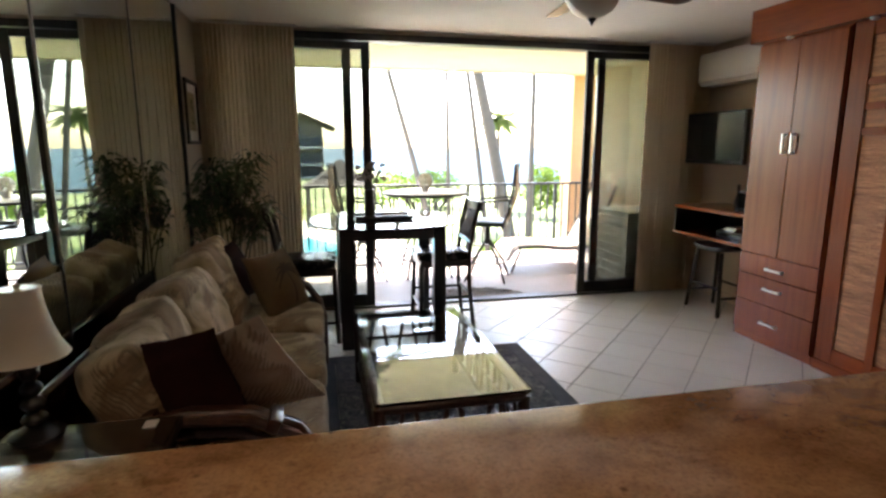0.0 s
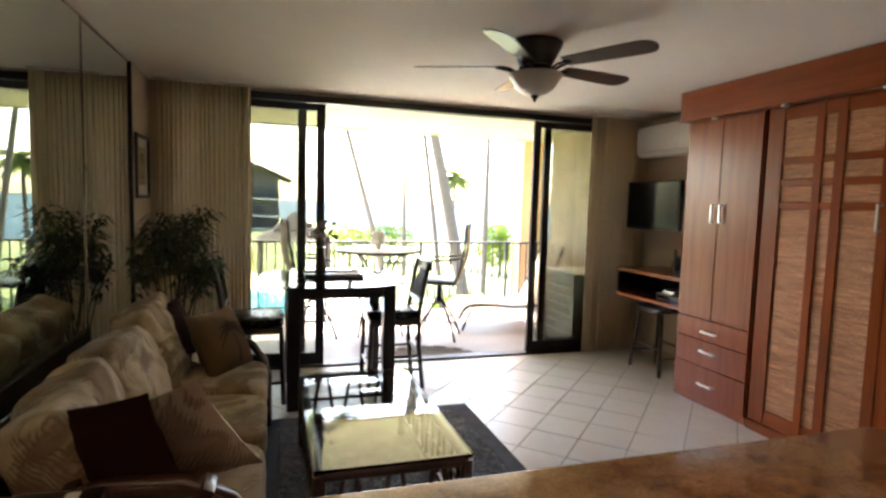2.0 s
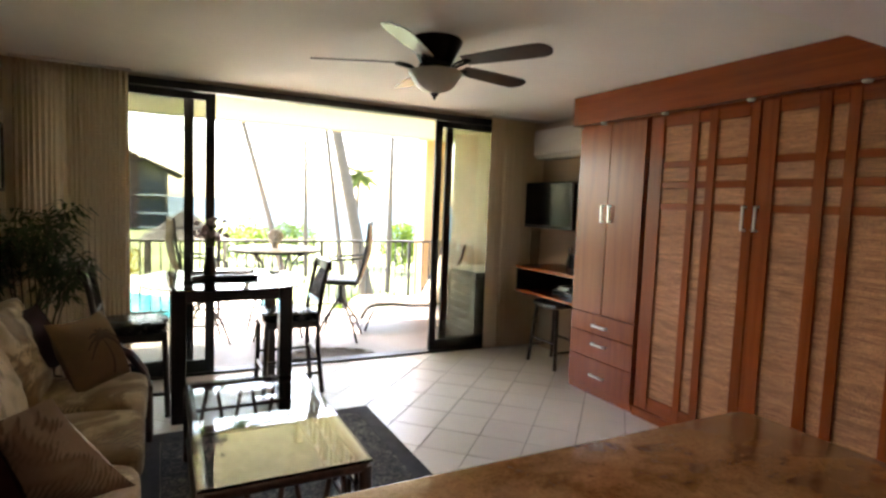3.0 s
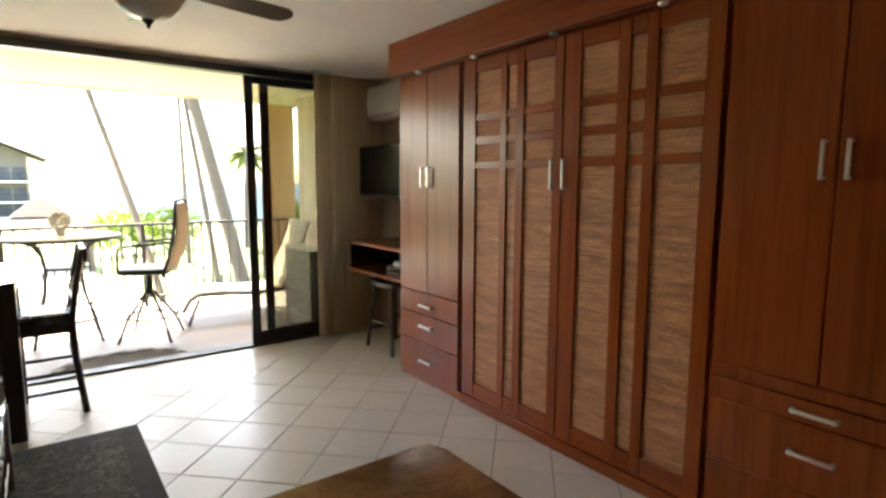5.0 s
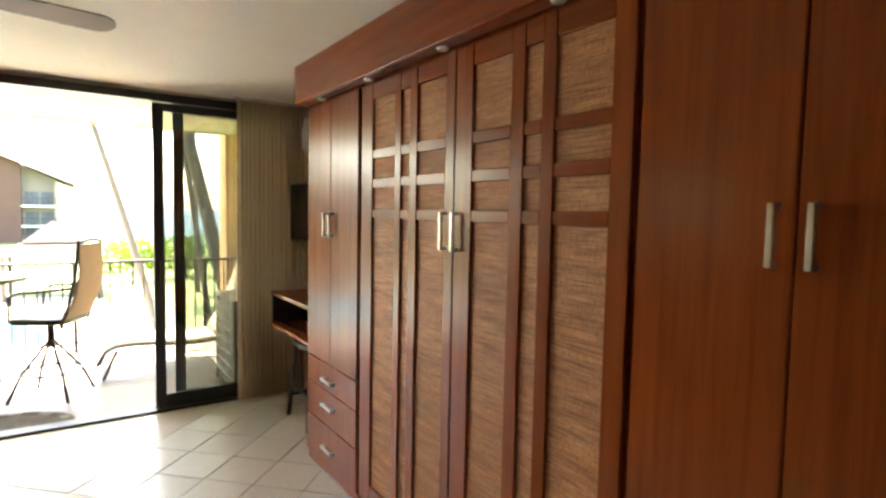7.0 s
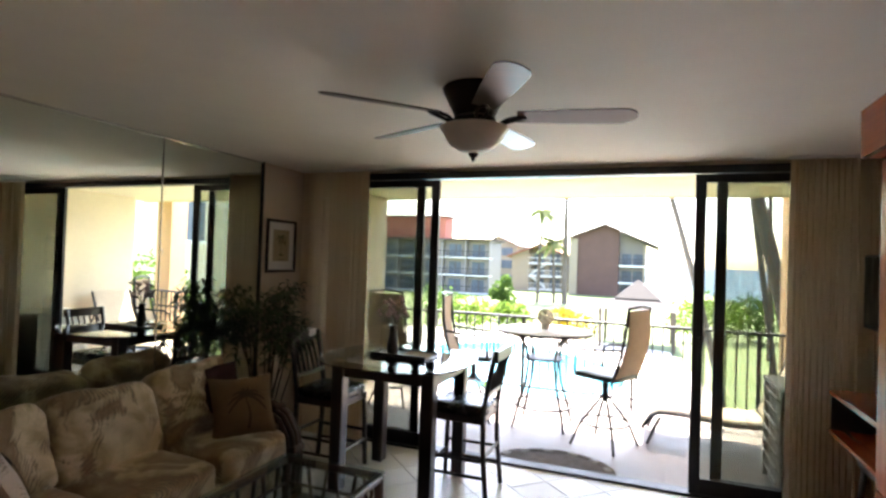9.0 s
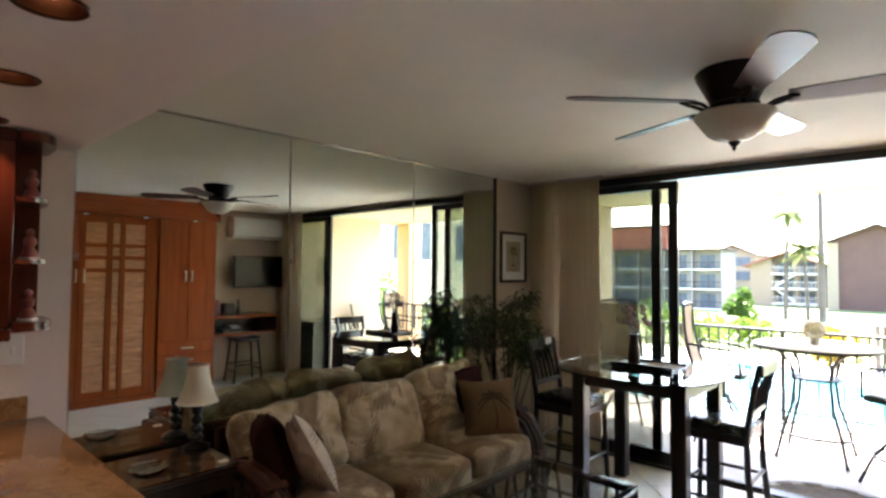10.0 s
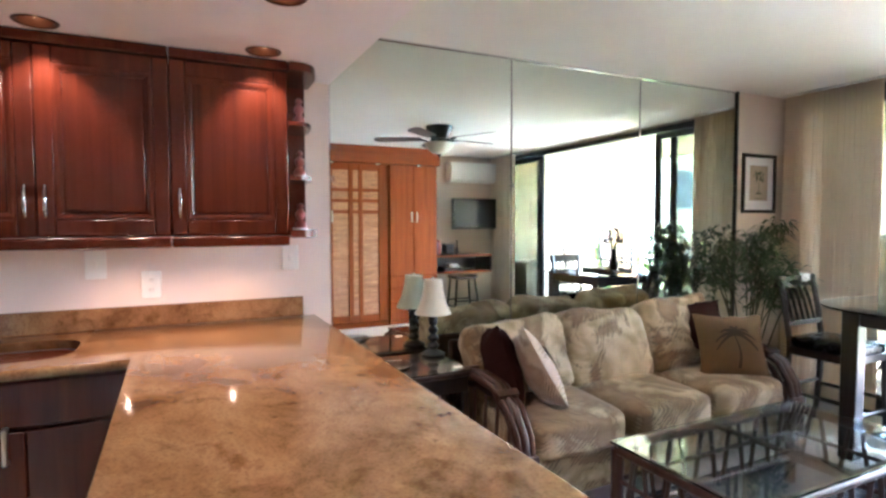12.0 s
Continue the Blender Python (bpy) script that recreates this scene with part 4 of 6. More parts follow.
for y, s in ((SY0 - 0.035, -1), (SY1 + 0.035, 1)):
    curve = [(-0.95, 0.52), (-0.75, 0.60), (-0.55, 0.635), (-0.36, 0.62), (-0.22, 0.555), (-0.145, 0.44), (-0.12, 0.30), (-0.12, 0.02)]
    arm = part("arm", Rod([(x, y, z) for x, z in curve], 0.022, 10), "rattan", sofa, "bent dark rattan arm")
    for dy in (-0.036, 0.036):
        part("side_cane", Rod([(x, y + dy, z - 0.006) for x, z in curve], 0.018, 8), "rattan", arm)
    for x, z, tilt in ((-0.66, 0.618, 12), (-0.29, 0.592, -28), (-0.125, 0.34, -80)):
        part("binding", moved(B(-0.022, 0.022, -0.058, 0.058, -0.026, 0.026, 0.012, 2), Matrix.Translation((x, y, z)) @ Matrix.Rotation(radians(-tilt), 4, 'Y')), "rattan", arm)
    part("inner_bow", Rod([(-0.90, y, 0.46), (-0.72, y, 0.54), (-0.55, y, 0.575), (-0.40, y, 0.56), (-0.28, y, 0.50), (-0.21, y, 0.40), (-0.19, y, 0.28), (-0.19, y, 0.06)], 0.018, 8), "rattan", arm)
    part("lower_rail", Rod([(-0.95, y, 0.10), (-0.12, y, 0.10)], 0.018, 8), "rattan", arm)
    for k in range(6):
        x = -0.84 + k * 0.11
        part("spindle", Rod([(x, y, 0.10), (x + 0.03, y, 0.50 + 0.045 * math.sin((k + 1) / 6 * math.pi))], 0.010, 6), "rattan", arm)
    part("rear_leg", Rod([(-0.95, y, 0.0), (-0.95, y, 0.54)], 0.024, 8), "rattan", arm)

def palm_pillow(at, rot, s, t, mat, label, printed, seed):
    """A throw pillow; the printed one carries a palm of trunk and fronds."""
    m = Matrix.Translation(at) @ rot
    ob = thing("throw_pillow", at, label, "pillow")
    pl = part("cover", moved(throw_pillow(s, t, seed), m), mat, ob)
    if printed:
        bm = bmesh.new()
        zt = t / 2 + 0.0035
        def put(points, w):
            vs = []
            for k, (a, b) in enumerate(points):
                a2, b2 = points[min(k + 1, len(points) - 1)]
                a1, b1 = points[max(k - 1, 0)]
                d = Vector((a2 - a1, b2 - b1)).normalized()
                ww = w * (1 - 0.8 * k / len(points))
                hh = (max(0, 1 - (2 * a / s) ** 2) * max(0, 1 - (2 * b / s) ** 2)) ** 0.45
                vs.append((bm.verts.new((a - d.y * ww, b + d.x * ww, t / 2 * hh * 1.06 + 0.003)), bm.verts.new((a + d.y * ww, b - d.x * ww, t / 2 * hh * 1.06 + 0.003))))
            for (p0, p1), (q0, q1) in zip(vs, vs[1:]):
                bm.faces.new((p0, p1, q1, q0))
        put([(0.0 + 0.012 * math.sin(k * 0.5), -0.15 + 0.025 * k) for k in range(9)], 0.010)
        for a in (20, 50, 80, 105, 135, 165, -10, 190):
            put([(math.cos(radians(a)) * 0.02 * k, 0.055 + math.sin(radians(a)) * 0.02 * k - 0.0022 * k * k) for k in range(7)], 0.013)
        part("palm_print", moved(bm, m), "pillow_print", ob, "brown palm print")
    return ob


palm_pillow((-0.39, 3.42, 0.635), Matrix.Rotation(radians(-32), 4, 'Z') @ Matrix.Rotation(radians(64), 4, 'Y') @ Matrix.Rotation(radians(90), 4, 'Z'), 0.415, 0.19, "pillow_tan", "tan throw pillow with a palm tree print on the sofa", True, 1)
palm_pillow((-0.41, 1.985, 0.655), Matrix.Rotation(radians(-22), 4, 'Y') @ Matrix.Rotation(radians(66), 4, 'Z') @ Matrix.Rotation(radians(72), 4, 'Y') @ Matrix.Rotation(radians(90), 4, 'Z'), 0.43, 0.15, "pillow_palm", "pale palm-printed throw pillow leaning in the sofa corner", True, 2)
palm_pillow((-0.60, 1.885, 0.655), Matrix.Rotation(radians(-12), 4, 'Y') @ Matrix.Rotation(radians(72), 4, 'Z') @ Matrix.Rotation(radians(78), 4, 'Y') @ Matrix.Rotation(radians(90), 4, 'Z'), 0.42, 0.19, "pillow_dark", "dark maroon throw pillow behind another on the sofa", False, 3)
palm_pillow((-0.63, 3.45, 0.71), Matrix.Rotation(radians(-12), 4, 'Z') @ Matrix.Rotation(radians(66), 4, 'Y') @ Matrix.Rotation(radians(90), 4, 'Z'), 0.37, 0.13, "pillow_dark", "dark maroon throw pillow tucked behind the palm print pillow", False, 6)

# ---------- coffee table ----------
CX0, CX1, CY0, CY1, CZ = 0.08, 0.695, 2.06, 3.275, 0.45
ct = thing("coffee_table", ((CX0 + CX1) / 2, (CY0 + CY1) / 2, 0.012), "dark rattan coffee table with lattice sides and glass top", "coffee table")
part("glass_top", B(CX0 - 0.024, CX1 + 0.024, CY0 - 0.024, CY1 + 0.024, CZ - 0.0125, CZ, 0.002), "table_glass", ct, "clear glass top", smooth=False, shadow=False)
for nm, pts in (("top_rail", [(CX0, CY0, CZ - 0.036), (CX1, CY0, CZ - 0.036)]), ("top_rail", [(CX0, CY1, CZ - 0.036), (CX1, CY1, CZ - 0.036)]), ("top_rail", [(CX0, CY0, CZ - 0.036), (CX0, CY1, CZ - 0.036)]), ("top_rail", [(CX1, CY0, CZ - 0.036), (CX1, CY1, CZ - 0.036)]),
                ("bottom_rail", [(CX0, CY0, 0.14), (CX1, CY0, 0.14)]), ("bottom_rail", [(CX0, CY1, 0.14), (CX1, CY1, 0.14)]), ("bottom_rail", [(CX0, CY0, 0.14), (CX0, CY1, 0.14)]), ("bottom_rail", [(CX1, CY0, 0.14), (CX1, CY1, 0.14)]),
                ("middle_rail", [(CX0, CY0, 0.28), (CX1, CY0, 0.28)]), ("middle_rail", [(CX0, CY1, 0.28), (CX1, CY1, 0.28)]), ("middle_rail", [(CX0, CY0, 0.28), (CX0, CY1, 0.28)]), ("middle_rail", [(CX1, CY0, 0.28), (CX1, CY1, 0.28)])):
    part(nm, Rod(pts, 0.023 if nm == "top_rail" else 0.015 if nm == "bottom_rail" else 0.010, 10), "rattan", ct)
part("cross_rail", Rod([(CX0, (CY0 + CY1) / 2, CZ - 0.036), (CX1, (CY0 + CY1) / 2, CZ - 0.036)], 0.014, 8), "rattan", ct)
for x in (CX0, CX1):
    for y in (CY0, CY1):
        part("leg", Rod([(x, y, 0.012), (x, y, CZ - 0.03)], 0.027, 10), "rattan", ct)
for y in (CY0, CY1):
    for k in range(6):
        x = CX0 + 0.075 + k * 0.093
        part("lattice_bar", Rod([(x + (0.022 if k % 2 else -0.022), y, 0.14), (x - (0.022 if k % 2 else -0.022), y, CZ - 0.04)], 0.011, 6), "rattan", ct)
for x in (CX0, CX1):
    for k in range(11):
        y = CY0 + 0.10 + k * 0.1015
        part("lattice_bar", Rod([(x, y + (0.022 if k % 2 else -0.022), 0.14), (x, y - (0.022 if k % 2 else -0.022), CZ - 0.04)], 0.011, 6), "rattan", ct)

# ---------- end table and lamp ----------
et = thing("end_table", (-0.79, 1.42, 0), "dark wooden end table with a glass-covered top", "end table")
part("top", B(-1.015, -0.55, 1.13, 1.70, 0.625, 0.65, 0.004), "dark_wood", et)
part("glass_cover", B(-1.005, -0.56, 1.14, 1.69, 0.6505, 0.656), "table_glass", et, "clear glass cover", smooth=False, shadow=False)
part("apron", B(-0.99, -0.575, 1.155, 1.675, 0.54, 0.625), "dark_wood", et)
part("shelf", B(-0.98, -0.585, 1.165, 1.665, 0.18, 0.20, 0.003), "dark_wood", et)
for x in (-0.99, -0.60):
    for y in (1.155, 1.645):
        part("leg", B(x, x + 0.032, y, y + 0.032, 0, 0.54, 0.003), "dark_wood", et)
LX, LYY = -0.915, 1.635
lamp = thing("table_lamp", (LX, LYY, 0.656), "table lamp with a turned dark base and cream bell shade", "lamp")
part("foot", Lathe([(0.0, 0), (0.065, 0.0), (0.068, 0.012), (0.045, 0.025), (0.022, 0.035), (0.0, 0.036)], (LX, LYY, 0.6565), 24), "black", lamp)
bm = bmesh.new()
lathe(bm, [(0.0, 0.69)] + [(0.013 + 0.019 * abs(math.sin(k * math.pi / 8)) * (1.15 - k / 60), 0.69 + k * 0.0056) for k in range(33)] + [(0.0, 0.87)], (LX, LYY, 0), 20)
part("turned_stem", bm, "black", lamp, "glossy black stem of stacked balls")
part("collar", Lathe([(0.0, 0), (0.03, 0.0), (0.02, 0.02), (0.012, 0.05), (0.0, 0.05)], (LX, LYY, 0.86), 16), "black", lamp)
part("shade", Lathe([(0.104, 0.893), (0.086, 0.925), (0.069, 0.975), (0.057, 1.03), (0.052, 1.085), (0.049, 1.085), (0.055, 1.03), (0.067, 0.975), (0.084, 0.925), (0.102, 0.893)], (LX, LYY, 0), 32, True), "shade", lamp, "cream fabric bell shade")
part("lamp_finial", Lathe([(0.0, 1.10), (0.008, 1.095), (0.008, 1.085), (0.057, 1.083), (0.057, 1.081), (0.0, 1.081)], (LX, LYY, 0), 12), "nickel", lamp)
dish = thing("glass_dish", (-0.70, 1.33, 0.6565), "small clear glass dish on the end table", "dish")
part("bowl", Lathe([(0.0, 0.0), (0.05, 0.0), (0.075, 0.018), (0.082, 0.032), (0.078, 0.032), (0.070, 0.020), (0.046, 0.005), (0.0, 0.005)], (-0.70, 1.33, 0.6565), 28), "dish_glass", dish)
part("rim", Rod([(-0.70 + 0.081 * math.cos(a), 1.33 + 0.081 * math.sin(a), 0.6895) for a in [2 * math.pi * q / 28 for q in range(28)]], 0.0025, 6, closed=True), "chrome", dish)
card = solid("note_card", B(-0.645, -0.61, 1.62, 1.665, 0.657, 0.659), "white", "small white card lying on the end table", "card")

# ---------- dining table ----------
dt = thing("dining_table", (0.41, 4.22, 0), "counter-height dark dining table with a rounded glass top", "table")
def superoval(cx, cy, a, b, e=3.2, n=48):
    out = []
    for k in range(n):
        t = 2 * math.pi * k / n
        c, s = math.cos(t), math.sin(t)
        out.append((cx + a * math.copysign(abs(c) ** (2 / e), c), cy + b * math.copysign(abs(s) ** (2 / e), s)))
    return out


part("glass_top", prism(bmesh.new(), superoval(0.35, 4.225, 0.55, 0.545, 2.7, 64), 0.898, 0.910), "table_glass", dt, "rounded clear glass top", smooth=False, shadow=False)
for f in ((0.09, 0.68, 3.865, 3.89), (0.09, 0.68, 4.555, 4.58), (0.02, 0.045, 3.94, 4.49), (0.74, 0.765, 3.94, 4.49)):
    part("apron", B(*f, 0.80, 0.897, 0.003), "dark_wood", dt)
part("cross_rail", B(0.045, 0.74, 4.20, 4.25, 0.85, 0.89, 0.003), "dark_wood", dt)
for x in (0.0, 0.68):
    for y in (3.85, 4.49):
        part("leg", moved(B(-0.045, 0.045, -0.045, 0.045, 0, 0.897, 0.006), Matrix.Translation((x + 0.045, y + 0.045, 0))), "dark_wood", dt)

def bar_stool(cx, cy, rz, label):
    """A counter-height slat-back stool; local x points from the back to the front."""
    t = thing("bar_stool", (cx, cy, 0), label, "stool", "stools round the dining table", rz)
    part("seat", moved(soft_block(0.42, 0.41, 0.075, 6, 9, 0.002, 5, 0.25), Matrix.Translation((0.0, 0, 0.605))), "seat_leather", t, "black padded seat", local=True)
    part("seat_frame", B(-0.20, 0.20, -0.195, 0.195, 0.52, 0.575, 0.006), "dark_wood", t, local=True)
    for y in (-0.18, 0.18):
        part("front_leg", Rod([(0.205, y * 1.08, 0), (0.185, y, 0.55)], 0.019, 8), "dark_wood", t, local=True)
        part("back_post", Rod([(-0.235, y * 1.08, 0), (-0.20, y, 0.35), (-0.195, y, 0.60), (-0.235, y, 0.85), (-0.275, y, 1.03)], 0.019, 8), "dark_wood", t, local=True)
    bm = B(-0.295, -0.265, -0.205, 0.205, 0.955, 1.035, 0.008)
    for q in bm.verts:
        q.co.x -= 0.03 * (1 - (q.co.y / 0.2) ** 2)
    part("crest_rail", bm, "dark_wood", t, local=True)
    part("low_rail", B(-0.225, -0.20, -0.175, 0.175, 0.70, 0.735, 0.004), "dark_wood", t, local=True)
    for k in range(5):
        y = -0.12 + k * 0.06
        part("slat", Rod([(-0.213, y, 0.73), (-0.25, y, 0.86), (-0.292, y, 0.965)], 0.010, 6), "dark_wood", t, local=True)
    for z, xx in ((0.20, 0.197), (0.30, -0.208)):
        part("stretcher", Rod([(xx, -0.19, z), (xx, 0.19, z)], 0.013, 8), "dark_wood", t, local=True)
    for y in (-0.19, 0.19):
        for z in (0.16, 0.27):
            part("stretcher", Rod([(-0.215, y, z), (0.197, y, z)], 0.012, 8), "dark_wood", t, local=True)
    return t


bar_stool(0.83, 4.33, 180, "dark wooden counter stool with black seat and slatted back")
st2 = bar_stool(-0.22, 4.22, 0, "dark wooden counter stool with a white tag on its back")
part("tag", B(-0.335, -0.262, 0.05, 0.14, 0.985, 1.045, 0.004), "white", st2, "white paper tag", local=True)

tray = thing("serving_tray", (0.36, 4.27, 0.910), "dark wooden tray with books on the dining table", "tray")
part("base", B(0.14, 0.58, 4.15, 4.42, 0.9105, 0.922, 0.003), "dark_wood", tray)
for ya in (4.15, 4.408):
    part("rim", B(0.14, 0.58, ya, ya + 0.012, 0.9225, 0.94), "dark_wood", tray)
mag = thing("magazine", (0.46, 4.28, 0.9225), "pale magazine lying on the tray", "magazine")
part("cover", B(0.36, 0.56, 4.17, 4.40, 0.9225, 0.930), "pillow_tan", mag)
vase = thing("flower_vase", (0.30, 4.28, 0.9225), "dark glass vase of dried flowers on the dining table", "vase")
part("body", Lathe([(0.0, 0), (0.04, 0.0), (0.045, 0.06), (0.032, 0.13), (0.028, 0.19), (0.036, 0.21)], (0.26, 4.28, 0.9225), 18), "dark_wood", vase)
rng = random.Random(9)
bm = bmesh.new()
fl = bmesh.new()
for k in range(16):
    a, sp = rng.uniform(0, 6.28), rng.uniform(0.02, 0.11)
    top = (0.26 + math.cos(a) * sp, 4.28 + math.sin(a) * sp, 0.9225 + rng.uniform(0.28, 0.42))
    rod(bm, [(0.26, 4.28, 1.08), ((0.26 * 2 + top[0]) / 3, (4.28 * 2 + top[1]) / 3, 1.18), top], 0.0022, 4)
    for j in range(5):
        c = Vector(top) + Vector((rng.uniform(-.018, .018), rng.uniform(-.018, .018), rng.uniform(-.02, .015)))
        r = bmesh.ops.create_icosphere(fl, subdivisions=1, radius=rng.uniform(0.009, 0.017))
        for q in r["verts"]:
            q.co += c
part("stem", bm, "cane", vase)
M["blossom"] = plain("dried_blossom", (0.42, 0.31, 0.31), 0.9, var=0.25, scale=60)
part("blossom", fl, "blossom", vase, "small pale dried blossoms")

# ---------- bamboo plant in the corner behind the sofa ----------
plant = thing("potted_bamboo", (-0.78, 4.12, 0), "tall leafy potted bamboo plant in the corner", "plant")
part("pot", Lathe([(0.0, 0), (0.13, 0.0), (0.16, 0.28), (0.165, 0.30), (0.15, 0.30), (0.14, 0.26), (0.0, 0.26)], (-0.76, 4.10, 0), 24), "pot", plant)
rng = random.Random(21)
leaf_bm = bmesh.new()
def leaf_at(bm, p, d, ln, w):
    d = d.normalized()
    side = d.cross(Vector((0, 0, 1)))
    side = side.normalized() if side.length > 1e-3 else Vector((1, 0, 0))
    p1 = p + d * ln * 0.45 + Vector((0, 0, 0.01))
    p2 = p + d * ln + Vector((0, 0, -0.25 * ln))
    a, b, c2, e = bm.verts.new(p), bm.verts.new(p1 + side * w), bm.verts.new(p2), bm.verts.new(p1 - side * w)
    bm.faces.new((a, b, c2, e))
for k in range(17):
    a, sp = rng.uniform(0, 6.28), rng.uniform(0.02, 0.10)
    base = Vector((-0.76 + math.cos(a) * sp, 4.10 + math.sin(a) * sp, 0.26))
    hgt = rng.uniform(0.98, 1.40)
    tipx = max(-0.99, min(-0.50, base.x + rng.uniform(-0.26, 0.30)))
    tipy = max(3.78, min(4.55, base.y + rng.uniform(-0.28, 0.25)))
    tip = Vector((tipx, tipy, hgt))
    midp = (base + tip) / 2 + Vector((0, 0, 0.08))
    part("cane", Rod([base, midp, tip], 0.006, 5, 0.003), "cane", plant)
    for j in range(72):
        u = rng.uniform(0.76, 1.04) if j % 5 else rng.uniform(0.60, 0.8)
        q = base.lerp(midp, u * 2) if u < 0.5 else midp.lerp(tip, u * 2 - 1)
        az = rng.uniform(0, 6.28)
        d = Vector((math.cos(az), math.sin(az), rng.uniform(-0.35, 0.5)))
        q = q + Vector((d.x, d.y, 0)) * rng.uniform(0.0, 0.09)
        q.x = max(q.x, -0.985)
        ln = rng.uniform(0.08, 0.15)
        if q.x + d.x * ln < -1.0:
            d.x = abs(d.x)
        leaf_at(leaf_bm, q, d, ln, rng.uniform(0.009, 0.016))
part("foliage", leaf_bm, "leaf", plant, "slender dark green leaves", smooth=False)

# ---------- kitchen ----------
cn = thing("countertop", (0.3, 0.6, 0.88), "glossy brown and gold granite counter, L-shaped with a sink", "countertop")
CT0, CT1 = 0.882, 0.92
def slab(name, outline):
    bm = prism(bmesh.new(), outline, CT0, CT1)
    es = [e for e in bm.edges if all(abs(q.co.z - CT1) < 1e-4 for q in e.verts) and not all(q.co.y < 0.011 for q in e.verts)]
    bmesh.ops.bevel(bm, geom=es, offset=0.006, segments=3, affect='EDGES', profile=0.5)
    return part(name, bm, "granite", cn)
slab("peninsula_slab", [(XL + 0.003, 0.01), (-0.36, 0.01), (-0.36, 0.20), (1.47, 0.20), (1.50, 0.23), (1.50, 0.955), (1.485, 0.99), (1.45, 1.0), (XL + 0.003, 1.0)])
bm = bmesh.new()
hole = rounded(-0.865, -0.475, -0.455, -0.005, 0.13, 7)
RX0, RX1, RY0, RY1 = XL + 0.003, -0.36, -0.60, 0.0099
hcx, hcy = -0.67, -0.23
def to_edge(x, y):
    """Where the ray from the middle of the opening meets the slab's border, and on which side."""
    dx, dy = x - hcx, y - hcy
    ts = [((RX1 - hcx) / dx if dx > 1e-6 else 9e9, 0), ((RY1 - hcy) / dy if dy > 1e-6 else 9e9, 1), ((RX0 - hcx) / dx if dx < -1e-6 else 9e9, 2), ((RY0 - hcy) / dy if dy < -1e-6 else 9e9, 3)]
    k, side = min(ts)
    return (hcx + dx * k, hcy + dy * k), side
corners = {(0, 1): (RX1, RY1), (1, 2): (RX0, RY1), (2, 3): (RX0, RY0), (3, 0): (RX1, RY0)}
for k in range(len(hole)):
    h0, h1 = hole[k], hole[(k + 1) % len(hole)]
    (o0, s0), (o1, s1) = to_edge(*h0), to_edge(*h1)
    loop = [h0, o0] + ([corners[s0, s1]] if s0 != s1 else []) + [o1, h1]
    bm.faces.new([bm.verts.new((x, y, CT1)) for x, y in loop])
    bm.faces.new([bm.verts.new(q) for q in ((*h0, CT1), (*h1, CT1), (*h1, CT0), (*h0, CT0))])
for (xa, ya), (xb, yb) in (((RX1, RY0), (RX1, RY1)), ((RX0, RY0), (RX1, RY0))):
    bm.faces.new([bm.verts.new(q) for q in ((xa, ya, CT0), (xb, yb, CT0), (xb, yb, CT1), (xa, ya, CT1))])
box(bm, RX0, RX1, -2.2, RY0, CT0, CT1)
part("sink_slab", bm, "granite", cn, smooth=False)
part("front_bullnose", Rod([(-0.3615, -2.2, 0.901), (-0.3615, 0.2, 0.901)], 0.0185, 12), "granite", cn)
part("backsplash", B(XL + 0.001, XL + 0.021, -2.2, 0.935, 0.921, 1.02, 0.003), "granite", cn)

sink = thing("sink", (-0.68, -0.23, 0.72), "stainless undermount kitchen sink", "sink")
bm = bmesh.new()
inner, outerv = rounded(-0.862, -0.478, -0.452, -0.008, 0.13, 7), rounded(-0.84, -0.50, -0.43, -0.03, 0.11, 7)
r0 = [bm.verts.new((x, y, 0.885)) for x, y in inner]
r1 = [bm.verts.new((x, y, 0.70)) for x, y in outerv]
n = len(r0)
for k in range(n):
    bm.faces.new((r0[k], r0[(k + 1) % n], r1[(k + 1) % n], r1[k]))
bm.faces.new(r1)
rim = [bm.verts.new((x, y, 0.885)) for x, y in rounded(-0.89, -0.45, -0.49, 0.03, 0.10, 7)]
for k in range(n):
    bm.faces.new((rim[k], rim[(k + 1) % n], r0[(k + 1) % n], r0[k]))
bmesh.ops.translate(bm, verts=bm.verts[:], vec=(0, 0, -0.004))
part("basin", bm, "sink_steel", sink)
part("drain", Lathe([(0.0, 0), (0.04, 0.0), (0.035, 0.004), (0.0, 0.004)], (-0.67, -0.23, 0.6975), 16), "chrome", sink)
fau = thing("faucet", (-0.93, -0.34, 0.92), "chrome arched kitchen faucet beside the sink", "faucet")
part("body", Lathe([(0.0, 0), (0.036, 0.0), (0.036, 0.012), (0.030, 0.02), (0.026, 0.08), (0.027, 0.15), (0.026, 0.165), (0.018, 0.18), (0.0, 0.184)], (-0.93, -0.34, 0.9205), 18), "chrome", fau)
part("spout", Rod([(-0.925, -0.345, 1.03), (-0.90, -0.37, 1.095), (-0.86, -0.41, 1.125), (-0.81, -0.45, 1.12), (-0.77, -0.48, 1.085), (-0.755, -0.49, 1.05)], 0.021, 12, 0.016), "chrome", fau)
part("lever", Rod([(-0.93, -0.34, 1.095), (-0.94, -0.345, 1.125), (-0.955, -0.355, 1.165)], 0.011, 10, 0.014), "chrome", fau)

